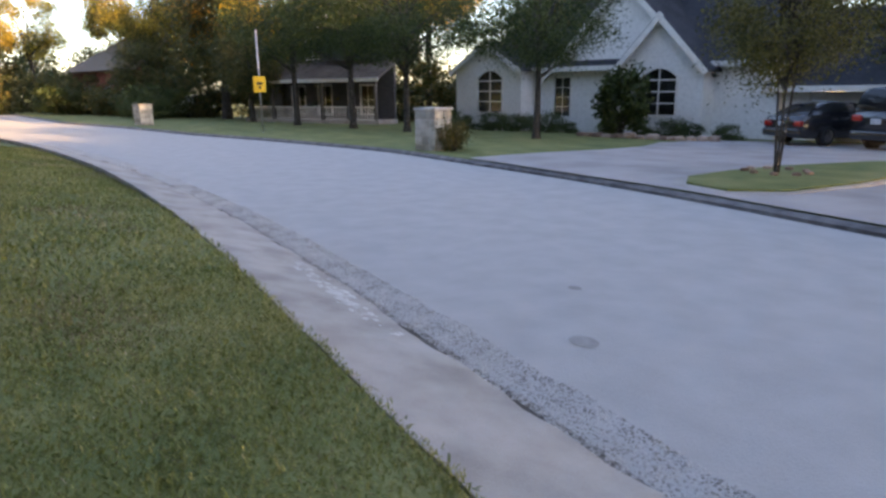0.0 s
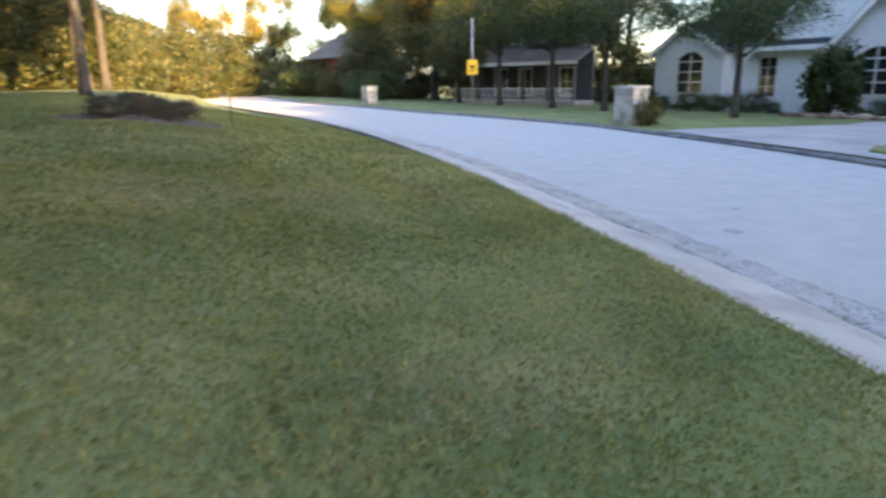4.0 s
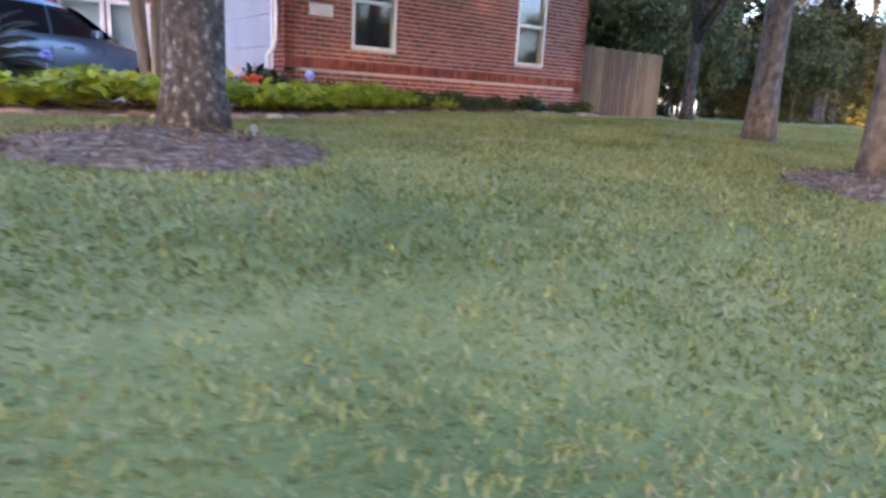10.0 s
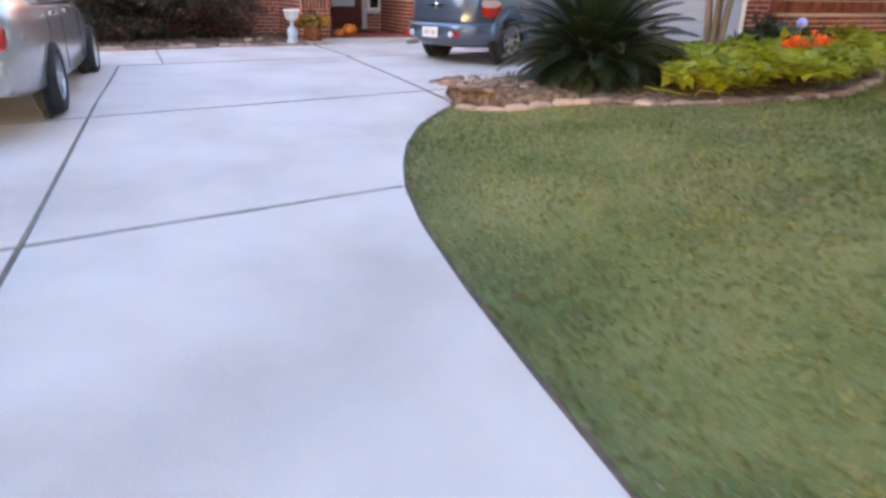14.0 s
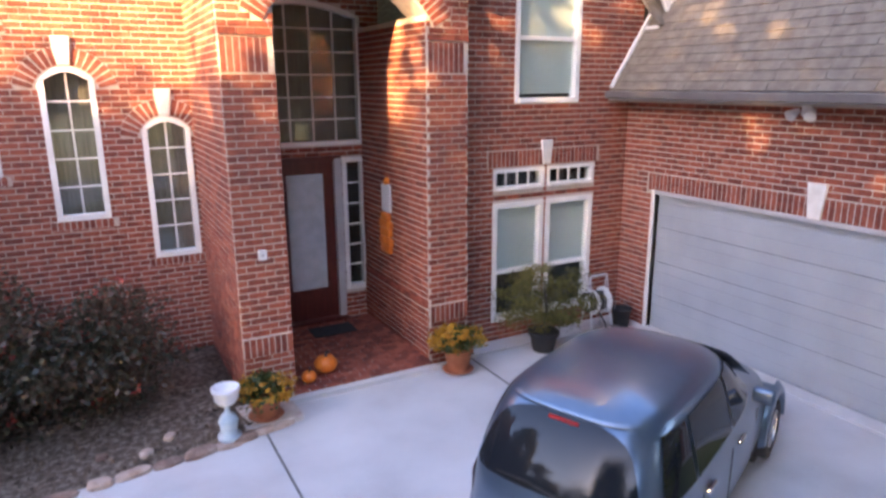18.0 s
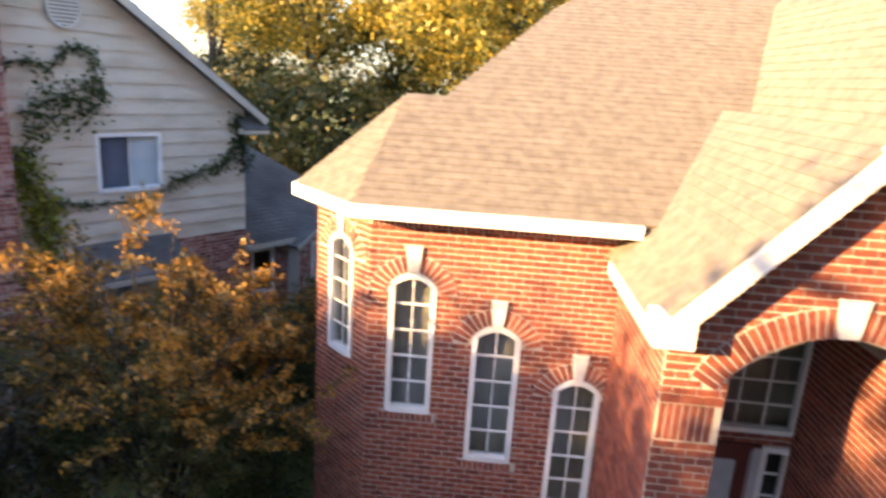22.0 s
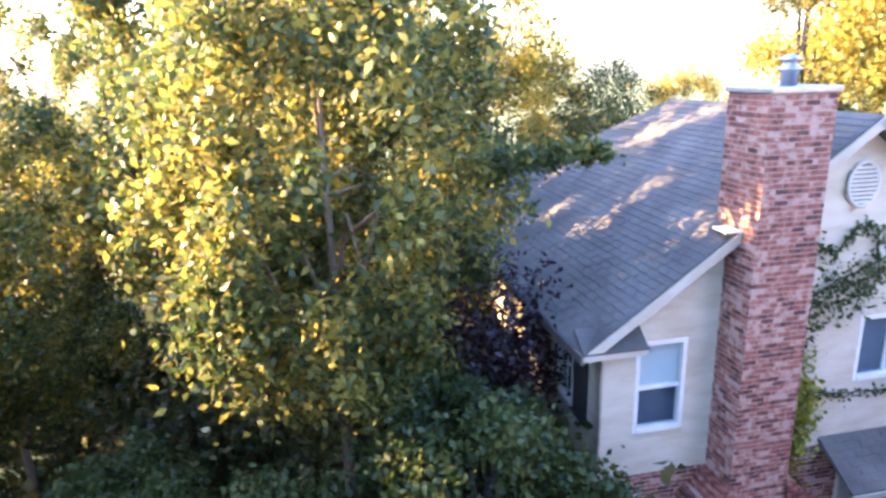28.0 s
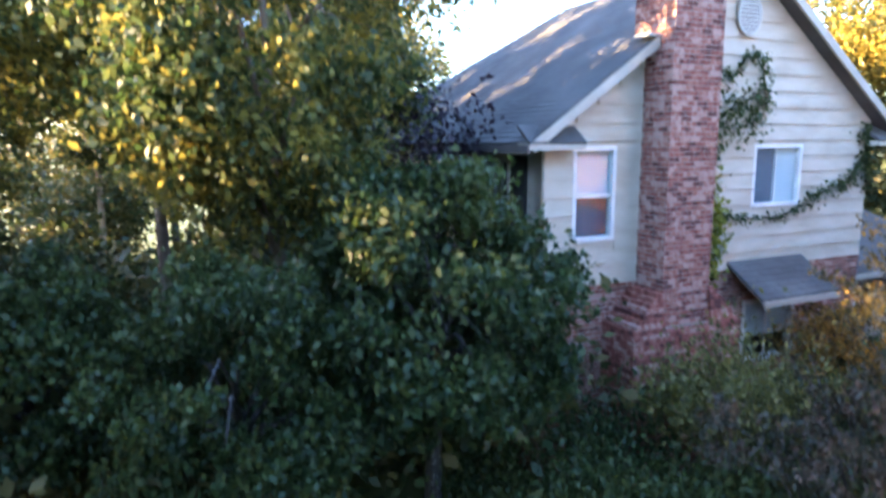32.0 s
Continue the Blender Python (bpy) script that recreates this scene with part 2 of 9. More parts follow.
BRICK = ((0.14, 0.034, 0.022), (0.23, 0.055, 0.031), (0.32, 0.092, 0.052))
M = {
    "brick": material("red brick", BRICK, 0.88, 9, 0.5, 90, random_by="island", spread=0.36),
    "brick_piece": material("red brick piece", BRICK, 0.88, 9, 0.5, 90, random_by="object", spread=0.36),
    "mortar": material("mortar", ((0.45, 0.385, 0.325), (0.58, 0.51, 0.44)), 0.95, 14, 0.5, 120),
    "old_brick": material("old mixed brick", ((0.10, 0.035, 0.028), (0.25, 0.082, 0.056), (0.31, 0.12, 0.085), (0.45, 0.29, 0.235)), 0.9, 9, 0.5, 90, random_by="island", spread=0.42),
    "trim": material("white painted trim", ((0.66, 0.64, 0.60), (0.82, 0.80, 0.76)), 0.5, 3, 0.1, 40),
    "keystone": material("cast stone", ((0.62, 0.58, 0.52), (0.78, 0.74, 0.68)), 0.85, 8, 0.3, 80),
    "shingle": material("asphalt shingle", ((0.125, 0.102, 0.078), (0.165, 0.137, 0.106), (0.205, 0.172, 0.134)), 0.95, 7, 0.6, 160, random_by="island", spread=0.09),
    "shingle_piece": material("asphalt shingle piece", ((0.125, 0.102, 0.078), (0.165, 0.137, 0.106), (0.205, 0.172, 0.134)), 0.95, 7, 0.6, 160, random_by="object", spread=0.09),
    "old_brick_piece": material("old mixed brick piece", ((0.10, 0.035, 0.028), (0.25, 0.082, 0.056), (0.31, 0.12, 0.085), (0.45, 0.29, 0.235)), 0.9, 9, 0.5, 90, random_by="object", spread=0.42),
    "shingle_grey": material("grey asphalt shingle", ((0.075, 0.068, 0.062), (0.105, 0.096, 0.088), (0.14, 0.128, 0.118)), 0.95, 1.2, 0.6, 160, random_by="island", spread=0.045),
    "shingle_dark": material("blue-black asphalt shingle", ((0.022, 0.024, 0.03), (0.034, 0.037, 0.046), (0.05, 0.053, 0.062)), 0.95, 1.2, 0.6, 160, random_by="island", spread=0.045),
    "cream_trim": material("dull cream painted board", ((0.40, 0.355, 0.28), (0.50, 0.45, 0.365)), 0.6, 3, 0.1, 40),
    "deposit": material("chalky lime deposit", ((0.42, 0.415, 0.4), (0.62, 0.615, 0.6)), 0.9, 14, 0.4, 90),
    "concrete": material("driveway concrete", ((0.43, 0.41, 0.395), (0.53, 0.51, 0.495), (0.60, 0.58, 0.56)), 0.9, 0.9, 0.3, 130),
    "road": material("road concrete", ((0.375, 0.362, 0.347), (0.405, 0.393, 0.378), (0.435, 0.422, 0.407)), 0.92, 2.6, 0.5, 70, detail=10.0),
    "gutter": material("gutter concrete", ((0.26, 0.235, 0.21), (0.36, 0.33, 0.30), (0.43, 0.40, 0.37)), 0.9, 2.5, 0.4, 110),
    "seam": material("seam debris", ((0.05, 0.043, 0.035), (0.12, 0.105, 0.09)), 0.95, 20, 0.8, 200),
    "joint": material("gritty joint filler", ((0.11, 0.1, 0.09), (0.2, 0.185, 0.17)), 0.95, 9, 0.8, 150),
    "pebble": material("exposed pebbles", ((0.2, 0.18, 0.165), (0.40, 0.38, 0.36), (0.56, 0.54, 0.52)), 0.85, 5, 0.3, 90, random_by="island", spread=0.55),
    "lawn": material("lawn soil and thatch", ((0.09, 0.12, 0.032), (0.15, 0.17, 0.05), (0.22, 0.215, 0.08)), 0.95, 1.3, 0.8, 60),
    "dry_grass": material("dry straw blade", ((0.22, 0.17, 0.085), (0.34, 0.275, 0.15), (0.46, 0.39, 0.24)), 0.7, 0.8, 0.0, 8, random_by="island", spread=0.5, translucent=0.25),
    "grass": material("grass blade", ((0.155, 0.185, 0.04), (0.25, 0.265, 0.068), (0.39, 0.355, 0.13)), 0.6, 0.8, 0.0, 8, random_by="island", spread=0.5, translucent=0.3),
    "mulch": material("bark mulch", ((0.055, 0.04, 0.03), (0.13, 0.096, 0.072), (0.25, 0.2, 0.16)), 1.0, 14, 1.0, 70, spec=0.1),
    "bark": material("grey bark", ((0.014, 0.012, 0.010), (0.03, 0.026, 0.022), (0.045, 0.039, 0.034), (0.075, 0.067, 0.06), (0.22, 0.213, 0.195)), 0.95, 22, 1.0, 45, stretch=(1, 1, 0.75)),
    "pine_bark": material("grey-brown pine bark", ((0.034, 0.029, 0.026), (0.078, 0.068, 0.061), (0.115, 0.103, 0.095), (0.175, 0.162, 0.15)), 0.95, 12, 1.0, 34, stretch=(1, 1, 0.6)),
    "pale_bark": material("pale smooth bark", ((0.13, 0.085, 0.055), (0.2, 0.145, 0.1), (0.27, 0.21, 0.165)), 0.8, 4, 0.3, 30, stretch=(1, 1, 0.3)),
    "leaf": material("green leaf", ((0.018, 0.04, 0.010), (0.045, 0.075, 0.018), (0.09, 0.115, 0.028)), 0.5, 0.7, 0.0, 5, random_by="island", spread=0.5, translucent=0.4),
    "leaf_gold": material("yellow-green leaf", ((0.08, 0.095, 0.02), (0.26, 0.21, 0.03), (0.50, 0.36, 0.042)), 0.5, 0.5, 0.0, 5, random_by="island", spread=0.5, translucent=0.45),
    "leaf_mid": material("yellowing green leaf", ((0.045, 0.075, 0.02), (0.11, 0.13, 0.034), (0.33, 0.27, 0.045)), 0.5, 0.5, 0.0, 5, random_by="island", spread=0.5, translucent=0.45),
    "leaf_rust": material("rust leaf", ((0.07, 0.058, 0.02), (0.20, 0.12, 0.026), (0.46, 0.23, 0.03)), 0.55, 0.9, 0.0, 5, random_by="island", spread=0.6, translucent=0.4),
    "leaf_plum": material("plum leaf", ((0.015, 0.01, 0.014), (0.04, 0.02, 0.03)), 0.5, 1, 0.0, 5, random_by="island", spread=0.5, translucent=0.3),
    "lime": material("lime vine leaf", ((0.20, 0.26, 0.012), (0.32, 0.38, 0.02), (0.42, 0.46, 0.05)), 0.5, 2, 0.0, 5, random_by="island", spread=0.4, translucent=0.4),
    "palm": material("sago frond", ((0.010, 0.022, 0.010), (0.025, 0.045, 0.018)), 0.4, 2, 0.0, 5, random_by="island", spread=0.4, translucent=0.15),
    "glass": glass("window glass"),
    "blind": material("window blind", ((0.58, 0.63, 0.58), (0.66, 0.70, 0.64)), 0.6, 3, 0.0, 10),
    "curtain": material("curtain", ((0.16, 0.13, 0.1), (0.28, 0.24, 0.19)), 0.8, 5, 0.0, 10, stretch=(6, 6, 0.3)),
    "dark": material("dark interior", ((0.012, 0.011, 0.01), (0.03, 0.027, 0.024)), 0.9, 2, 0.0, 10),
    "garage": material("garage door paint", ((0.29, 0.315, 0.34), (0.35, 0.375, 0.40)), 0.6, 1.5, 0.1, 60),
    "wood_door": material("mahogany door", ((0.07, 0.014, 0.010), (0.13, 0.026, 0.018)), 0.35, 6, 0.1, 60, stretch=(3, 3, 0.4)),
    "frosted": material("frosted glass", ((0.38, 0.43, 0.45), (0.48, 0.53, 0.55)), 0.35, 6, 0.3, 40),
    "grey_jamb": material("grey painted jamb", ((0.38, 0.37, 0.37), (0.46, 0.45, 0.45)), 0.5, 3, 0.1, 40),
    "siding": material("cream lap siding", ((0.46, 0.385, 0.285), (0.55, 0.475, 0.36), (0.60, 0.53, 0.425)), 0.75, 1.5, 0.2, 50, stretch=(1, 1, 3)),
    "black": material("black rubber", ((0.01, 0.01, 0.01), (0.025, 0.025, 0.025)), 0.8, 10, 0.2, 90),
    "chrome": material("chrome", ((0.6, 0.6, 0.62), (0.7, 0.7, 0.72)), 0.15, 3, 0.0, 10, metal=1.0),
    "alloy": material("alloy wheel", ((0.45, 0.45, 0.46), (0.55, 0.55, 0.56)), 0.3, 3, 0.0, 10, metal=0.9),
    "car_blue": material("steel-blue car paint", ((0.095, 0.14, 0.195), (0.12, 0.17, 0.235)), 0.28, 0.6, 0.0, 10, metal=0.65, coat=0.6),
    "car_silver": material("silver car paint", ((0.42, 0.42, 0.41), (0.5, 0.5, 0.49)), 0.3, 0.6, 0.0, 10, metal=0.6, coat=0.8),
    "car_dark": material("black car paint", ((0.012, 0.013, 0.016), (0.02, 0.021, 0.025)), 0.25, 0.6, 0.0, 10, coat=0.9),
    "car_white": material("white car paint", ((0.6, 0.6, 0.6), (0.7, 0.7, 0.7)), 0.3, 0.6, 0.0, 10, coat=0.8),
    "car_glass": tinted("car glass", (0.012, 0.014, 0.018), 0.04),
    "red_lens": material("red lens", ((0.35, 0.01, 0.008), (0.5, 0.02, 0.012)), 0.15, 3, 0.0, 10, coat=0.6),
    "white_plastic": material("white plastic", ((0.62, 0.62, 0.62), (0.75, 0.75, 0.75)), 0.4, 5, 0.0, 20),
    "orange": material("orange pumpkin", ((0.6, 0.13, 0.012), (0.8, 0.22, 0.02)), 0.5, 8, 0.1, 40),
    "yellow": material("yellow sign", ((0.72, 0.42, 0.01), (0.8, 0.5, 0.02)), 0.5, 3, 0.0, 20),
    "clear_lens": material("clear pinkish lens", ((0.5, 0.36, 0.35), (0.6, 0.44, 0.43)), 0.15, 9, 0.0, 40),
    "mum": material("yellow mum", ((0.34, 0.15, 0.01), (0.52, 0.27, 0.015)), 0.6, 8, 0.0, 20, random_by="island", spread=0.5),
    "terracotta": material("terracotta", ((0.26, 0.08, 0.035), (0.38, 0.13, 0.06)), 0.85, 6, 0.2, 50),
    "steel": material("galvanised steel", ((0.35, 0.35, 0.36), (0.48, 0.48, 0.49)), 0.4, 4, 0.0, 20, metal=0.8),
    "sandstone": material("tan sandstone", ((0.19, 0.115, 0.085), (0.31, 0.205, 0.155), (0.42, 0.32, 0.26)), 0.9, 5, 0.6, 40, random_by="object", spread=0.5),
    "stone_pale": material("pale mailbox stone", ((0.3, 0.29, 0.25), (0.46, 0.44, 0.38), (0.56, 0.54, 0.48)), 0.9, 5, 0.6, 40, random_by="object", spread=0.5),
    "pale_brick": material("painted cream brick", ((0.66, 0.645, 0.62), (0.75, 0.735, 0.71), (0.8, 0.785, 0.76)), 0.85, 8, 0.5, 60),
    "fence": material("weathered cedar fence", ((0.11, 0.068, 0.04), (0.18, 0.112, 0.06), (0.25, 0.165, 0.09)), 0.9, 3, 0.4, 40, random_by="object", spread=0.5, stretch=(4, 4, 0.5)),
    "blue_glow": material("blue solar globe", ((0.2, 0.25, 0.7), (0.3, 0.35, 0.85)), 0.2, 3, 0.0, 10),
    "petal": material("orange petal", ((0.7, 0.09, 0.01), (0.85, 0.16, 0.02)), 0.5, 8, 0.0, 10, random_by="island", spread=0.4),
    "leaf_far": material("shaded green leaf", ((0.03, 0.05, 0.014), (0.07, 0.085, 0.022), (0.15, 0.12, 0.035)), 0.55, 0.8, 0.0, 5, random_by="island", spread=0.5, translucent=0.35),
    "dark_siding": material("dark grey siding", ((0.05, 0.05, 0.055), (0.09, 0.088, 0.09)), 0.8, 2, 0.3, 40, stretch=(1, 1, 6)),
    "kerb": material("dirty kerb concrete", ((0.08, 0.075, 0.075), (0.15, 0.14, 0.14), (0.22, 0.21, 0.2)), 0.9, 4, 0.4, 90),
    "far_drive": material("brownish drive concrete", ((0.28, 0.255, 0.24), (0.36, 0.33, 0.315), (0.42, 0.39, 0.375)), 0.9, 0.8, 0.3, 110),
    "gutter_brown": material("painted roof gutter", ((0.09, 0.08, 0.075), (0.15, 0.135, 0.125)), 0.5, 3, 0.0, 20),
    "dry_leaf": material("dry pale leaf", ((0.32, 0.22, 0.12), (0.48, 0.35, 0.2)), 0.7, 30, 0.2, 120),
    "rose_leaf": material("bronzed rose leaf", ((0.022, 0.028, 0.014), (0.055, 0.05, 0.026), (0.11, 0.065, 0.04)), 0.5, 1.5, 0.0, 5, random_by="island", spread=0.5, translucent=0.25),
    "mortar_old": material("grey weathered mortar", ((0.27, 0.23, 0.2), (0.38, 0.33, 0.29)), 0.95, 14, 0.5, 120),
    "pane_blue": material("dark blue window shade", ((0.10, 0.13, 0.19), (0.15, 0.185, 0.25)), 0.6, 3, 0.0, 10),
    "lime_ivy": material("olive lime climber leaf", ((0.12, 0.15, 0.015), (0.22, 0.24, 0.022), (0.34, 0.33, 0.04)), 0.5, 2, 0.0, 5, random_by="island", spread=0.4, translucent=0.4),
    "blind_white": material("white window blind", ((0.68, 0.72, 0.76), (0.78, 0.81, 0.84)), 0.6, 3, 0.0, 10),
    "rose_petal": material("faded red rose petal", ((0.3, 0.035, 0.03), (0.45, 0.09, 0.06)), 0.6, 9, 0.0, 10, random_by="island", spread=0.4),
    "road_stain": material("dull road stain", ((0.25, 0.24, 0.225), (0.34, 0.328, 0.313)), 0.95, 9, 0.3, 90),
    "leaf_olive": material("olive needle leaf", ((0.055, 0.062, 0.013), (0.12, 0.115, 0.022), (0.20, 0.175, 0.04)), 0.55, 2, 0.0, 5, random_by="island", spread=0.5, translucent=0.3),
    "pale_blue": material("pale blue glaze", ((0.34, 0.44, 0.5), (0.5, 0.58, 0.62)), 0.4, 9, 0.1, 40),
    "vent": material("vent metal", ((0.55, 0.52, 0.45), (0.62, 0.59, 0.52)), 0.6, 3, 0.0, 10),
}


# ---- building helpers ----
def mesh_ob(name, bm, mat, smooth=False):
    me = bpy.data.meshes.new(name)
    bm.to_mesh(me)
    bm.free()
    me.materials.append(mat)
    if smooth:
        for p in me.polygons:
            p.use_smooth = True
    return new(name, me)


def part(name, bm, mat, parent=None, label="", smooth=False):
    ob = mesh_ob(name, bm, mat, smooth)
    if parent is not None:
        ob.parent = parent
    if label:
        ob["label"] = label
    return ob


def empty(name, label, category, group="", kind="", m=None):
    ob = new(name)
    ob.empty_display_size = 0.2
    if m is not None:
        ob.matrix_world = m
    return tagged(ob, label, category, group, kind)


def faces_ob(name, verts, faces, mat, parent=None, smooth=False):
    me = bpy.data.meshes.new(name)
    me.from_pydata(verts, [], faces)
    me.materials.append(mat)
    if smooth:
        me.polygons.foreach_set("use_smooth", [True] * len(me.polygons))
    me.update()
    ob = new(name, me)
    if parent is not None:
        ob.parent = parent
    return ob


def add_box(bm, x0, x1, y0, y1, z0, z1, m=None, bevel=0.0):
    vs = [bm.verts.new((x, y, z)) for z in (z0, z1) for y in (y0, y1) for x in (x0, x1)]
    fs = [bm.faces.new([vs[i] for i in f]) for f in ((0, 2, 3, 1), (4, 5, 7, 6), (0, 1, 5, 4), (1, 3, 7, 5), (3, 2, 6, 7), (2, 0, 4, 6))]
    if bevel:
        got = bmesh.ops.bevel(bm, geom=list({e for f in fs for e in f.edges}), offset=bevel, segments=2, affect="EDGES", profile=0.6)
        vs = list({v for f in got["faces"] for v in f.verts} | {v for v in vs if v.is_valid})
    if m is not None:
        bmesh.ops.transform(bm, matrix=m, verts=[v for v in vs if v.is_valid])
    return vs


def box(x0, x1, y0, y1, z0, z1, bevel=0.0, m=None):
    bm = bmesh.new()
    add_box(bm, x0, x1, y0, y1, z0, z1, m, bevel)
    return bm


def tube(points, radii, sides=10, cap=True):
    """A round limb through the points."""
    bm = bmesh.new()
    rings = []
    pts = [Vector(p) for p in points]
    for i, p in enumerate(pts):
        d = (pts[min(i + 1, len(pts) - 1)] - pts[max(i - 1, 0)]).normalized()
        a = d.orthogonal().normalized() if abs(d.z) < 0.999 else Vector((1, 0, 0))
        a = (Vector((1, 0, 0)) - d * d.x).normalized() if abs(d.x) < 0.9 else a
        b = d.cross(a)
        rings.append([bm.verts.new(p + (a * math.cos(2 * math.pi * k / sides) + b * math.sin(2 * math.pi * k / sides)) * radii[i]) for k in range(sides)])
    for r0, r1 in zip(rings, rings[1:]):
        for k in range(sides):
            bm.faces.new((r0[k], r0[(k + 1) % sides], r1[(k + 1) % sides], r1[k]))
    if cap:
        bm.faces.new(rings[-1])
        bm.faces.new(rings[0][::-1])
    return bm


def lathe(profile, sides=24):
    """A turned body: rows of radius and height."""
    bm = bmesh.new()
    rings = [[bm.verts.new((r * math.cos(2 * math.pi * k / sides), r * math.sin(2 * math.pi * k / sides), z)) for k in range(sides)] for r, z in profile]
    for r0, r1 in zip(rings, rings[1:]):
        for k in range(sides):
            bm.faces.new((r0[k], r0[(k + 1) % sides], r1[(k + 1) % sides], r1[k]))
    bm.faces.new(rings[-1])
    bm.faces.new(rings[0][::-1])
    return bm


def prism(outline, z0, z1):
    """An upright prism over a plan outline, given counter-clockwise."""
    bm = bmesh.new()
    lo = [bm.verts.new((x, y, z0)) for x, y in outline]
    hi = [bm.verts.new((x, y, z1)) for x, y in outline]
    n = len(lo)
    bm.faces.new(hi)
    bm.faces.new(lo[::-1])
    for k in range(n):
        bm.faces.new((lo[k], lo[(k + 1) % n], hi[(k + 1) % n], hi[k]))
    return bm


def moved(bm, m):
    bmesh.ops.transform(bm, matrix=m, verts=bm.verts)
    return bm


def interp(x, table):
    return float(np.interp(x, [a for a, _ in table], [b for _, b in table]))


def smooth01(a, b, x):
    t = min(1.0, max(0.0, (x - a) / (b - a)))
    return t * t * (3 - 2 * t)


# ---- ground, road, driveway ----
NEAR_KERB = [(-60, -21.6), (-20, -20.5), (-10, -20.2), (0, -20.0), (3, -19.88), (6, -19.72), (8.7, -19.55), (11, -19.3), (14, -18.9), (17, -18.4), (21, -17.5), (25, -16.45), (33, -13.9), (47, -9.5), (80, -2.5), (200, 20.0)]
FAR_KERB = [(-60, -28.0), (-10, -26.7), (0, -26.35), (5.2, -26.3), (8, -26.45), (11.3, -26.35), (14, -26.05), (18, -25.75), (21, -24.9), (25, -23.6), (30, -21.7), (38, -19.4), (47, -16.2), (80, -9.2), (200, 13.0)]
LAWN = [(0, -1.02), (0.23, -0.965), (0.28, -0.915), (0.7, -0.85), (1.3, -0.77), (2.3, -0.61), (3.7, -0.36), (5.0, -0.14), (7.5, -0.03), (10, 0.0), (60, 0.0)]
DRIVE = [(-20.5, -1.04), (-19, -0.92), (-16, -0.62), (-13, -0.38), (-9.8, -0.25), (-6.5, -0.09), (-4, -0.01), (5, 0.0)]


# driveway: right-hand edge, from the street up to the bed of the sago palm
DRIVE_RIGHT = [(-21.2, -5.4), (-19.8, -6.3), (-18, -7.2), (-16, -7.85), (-14, -8.13), (-13.5, -8.09), (-12.7, -8.02), (-12, -7.96), (-11.4, -7.9), (-10.6, -7.78), (-9.85, -7.64), (-9.3, -7.4), (-8.85, -7.22), (-8.25, -6.88), (-7.75, -6.45), (-7.35, -6.02), (-6.75, -5.2), (-6.25, -4.2), (-6.05, -3), (-5.95, -0.02)]
DRIVE_LEFT = [(-21.2, -13.6), (-18, -12.6), (-14, -12.4), (-3.6, -12.3), (-1.2, -12.2)]


def drive_joint(y):
    """The long joint of the driveway, a little askew."""
    return interp(y, [(-20.3, -10.7), (-10.2, -9.82), (-7.1, -9.6), (-4.9, -9.42), (0.0, -9.1)])


def drive_right(y):
    return (interp(y - 0.6, DRIVE_RIGHT) + 2 * interp(y, DRIVE_RIGHT) + interp(y + 0.6, DRIVE_RIGHT)) / 4


def curve_at(table, x):
    """A rounded line through the table's points."""
    w = 1.2
    return (interp(x - w, table) + 2 * interp(x, table) + interp(x + w, table)) / 4


def near_kerb(x):
    return curve_at(NEAR_KERB, x)


def far_kerb(x):
    return curve_at(FAR_KERB, x)


def drive_z(y):
    return interp(y, DRIVE)


def ground_z(x, y):
    d = y - near_kerb(x)
    if d < 0:
        e = far_kerb(x) - y
        return -1.05 if e < 0 else -1.05 - 0.36 * smooth01(0, 16, e)
    z = interp(d, LAWN) + 0.16 * smooth01(-2, 5, x) * smooth01(-13, -8, y) - 0.12 * smooth01(6, 16, x) * smooth01(-7, -12, y)
    w = (1 - smooth01(0.05, 2.6, x - drive_right(y))) * (1 - smooth01(-14, -24, x))
    return z * (1 - w) + w * (drive_z(y) - 0.02)


def build_ground():
    xs = sorted({-400, -250, -160, -110, -80, -60, -45, 60, 75, 100, 150, 220, 320, 450} | {round(-36 + 0.4 * i, 2) for i in range(225)})
    ds = [-400, -200, -100, -60, -40, -25, -15, -9, -6, -4, -2.5, -1.2, -0.5, -0.1]
    up = [0.0, 0.12, 0.23, 0.28, 0.36, 0.6, 0.9, 1.2, 1.6, 2, 2.5, 3, 3.5, 4, 4.5, 5, 5.5, 6, 6.5, 7, 7.5, 8, 8.5, 9, 9.5, 10, 10.5, 11, 11.5, 12, 13, 14, 16, 18, 20, 23, 26, 30, 36, 45, 60, 90, 140, 240, 400]
    verts, faces = [], []
    for x in xs:
        a, b = far_kerb(x), near_kerb(x)
        col = [(x, a + d, ground_z(x, a + d - 0.001)) for d in ds] + [(x, a, -1.05), (x, a + 0.01, -1.5), (x, b - 0.01, -1.5)] + [(x, b + d, ground_z(x, b + d)) for d in up]
        verts += col
    n = len(ds) + 3 + len(up)
    for i in range(len(xs) - 1):
        for j in range(n - 1):
            faces.append((i * n + j, (i + 1) * n + j, (i + 1) * n + j + 1, i * n + j + 1))
    g = faces_ob("ground", verts, faces, M["lawn"], smooth=True)
    tagged(g, "grassy ground of front lawns sloping down to the street", "ground", kind="structure")


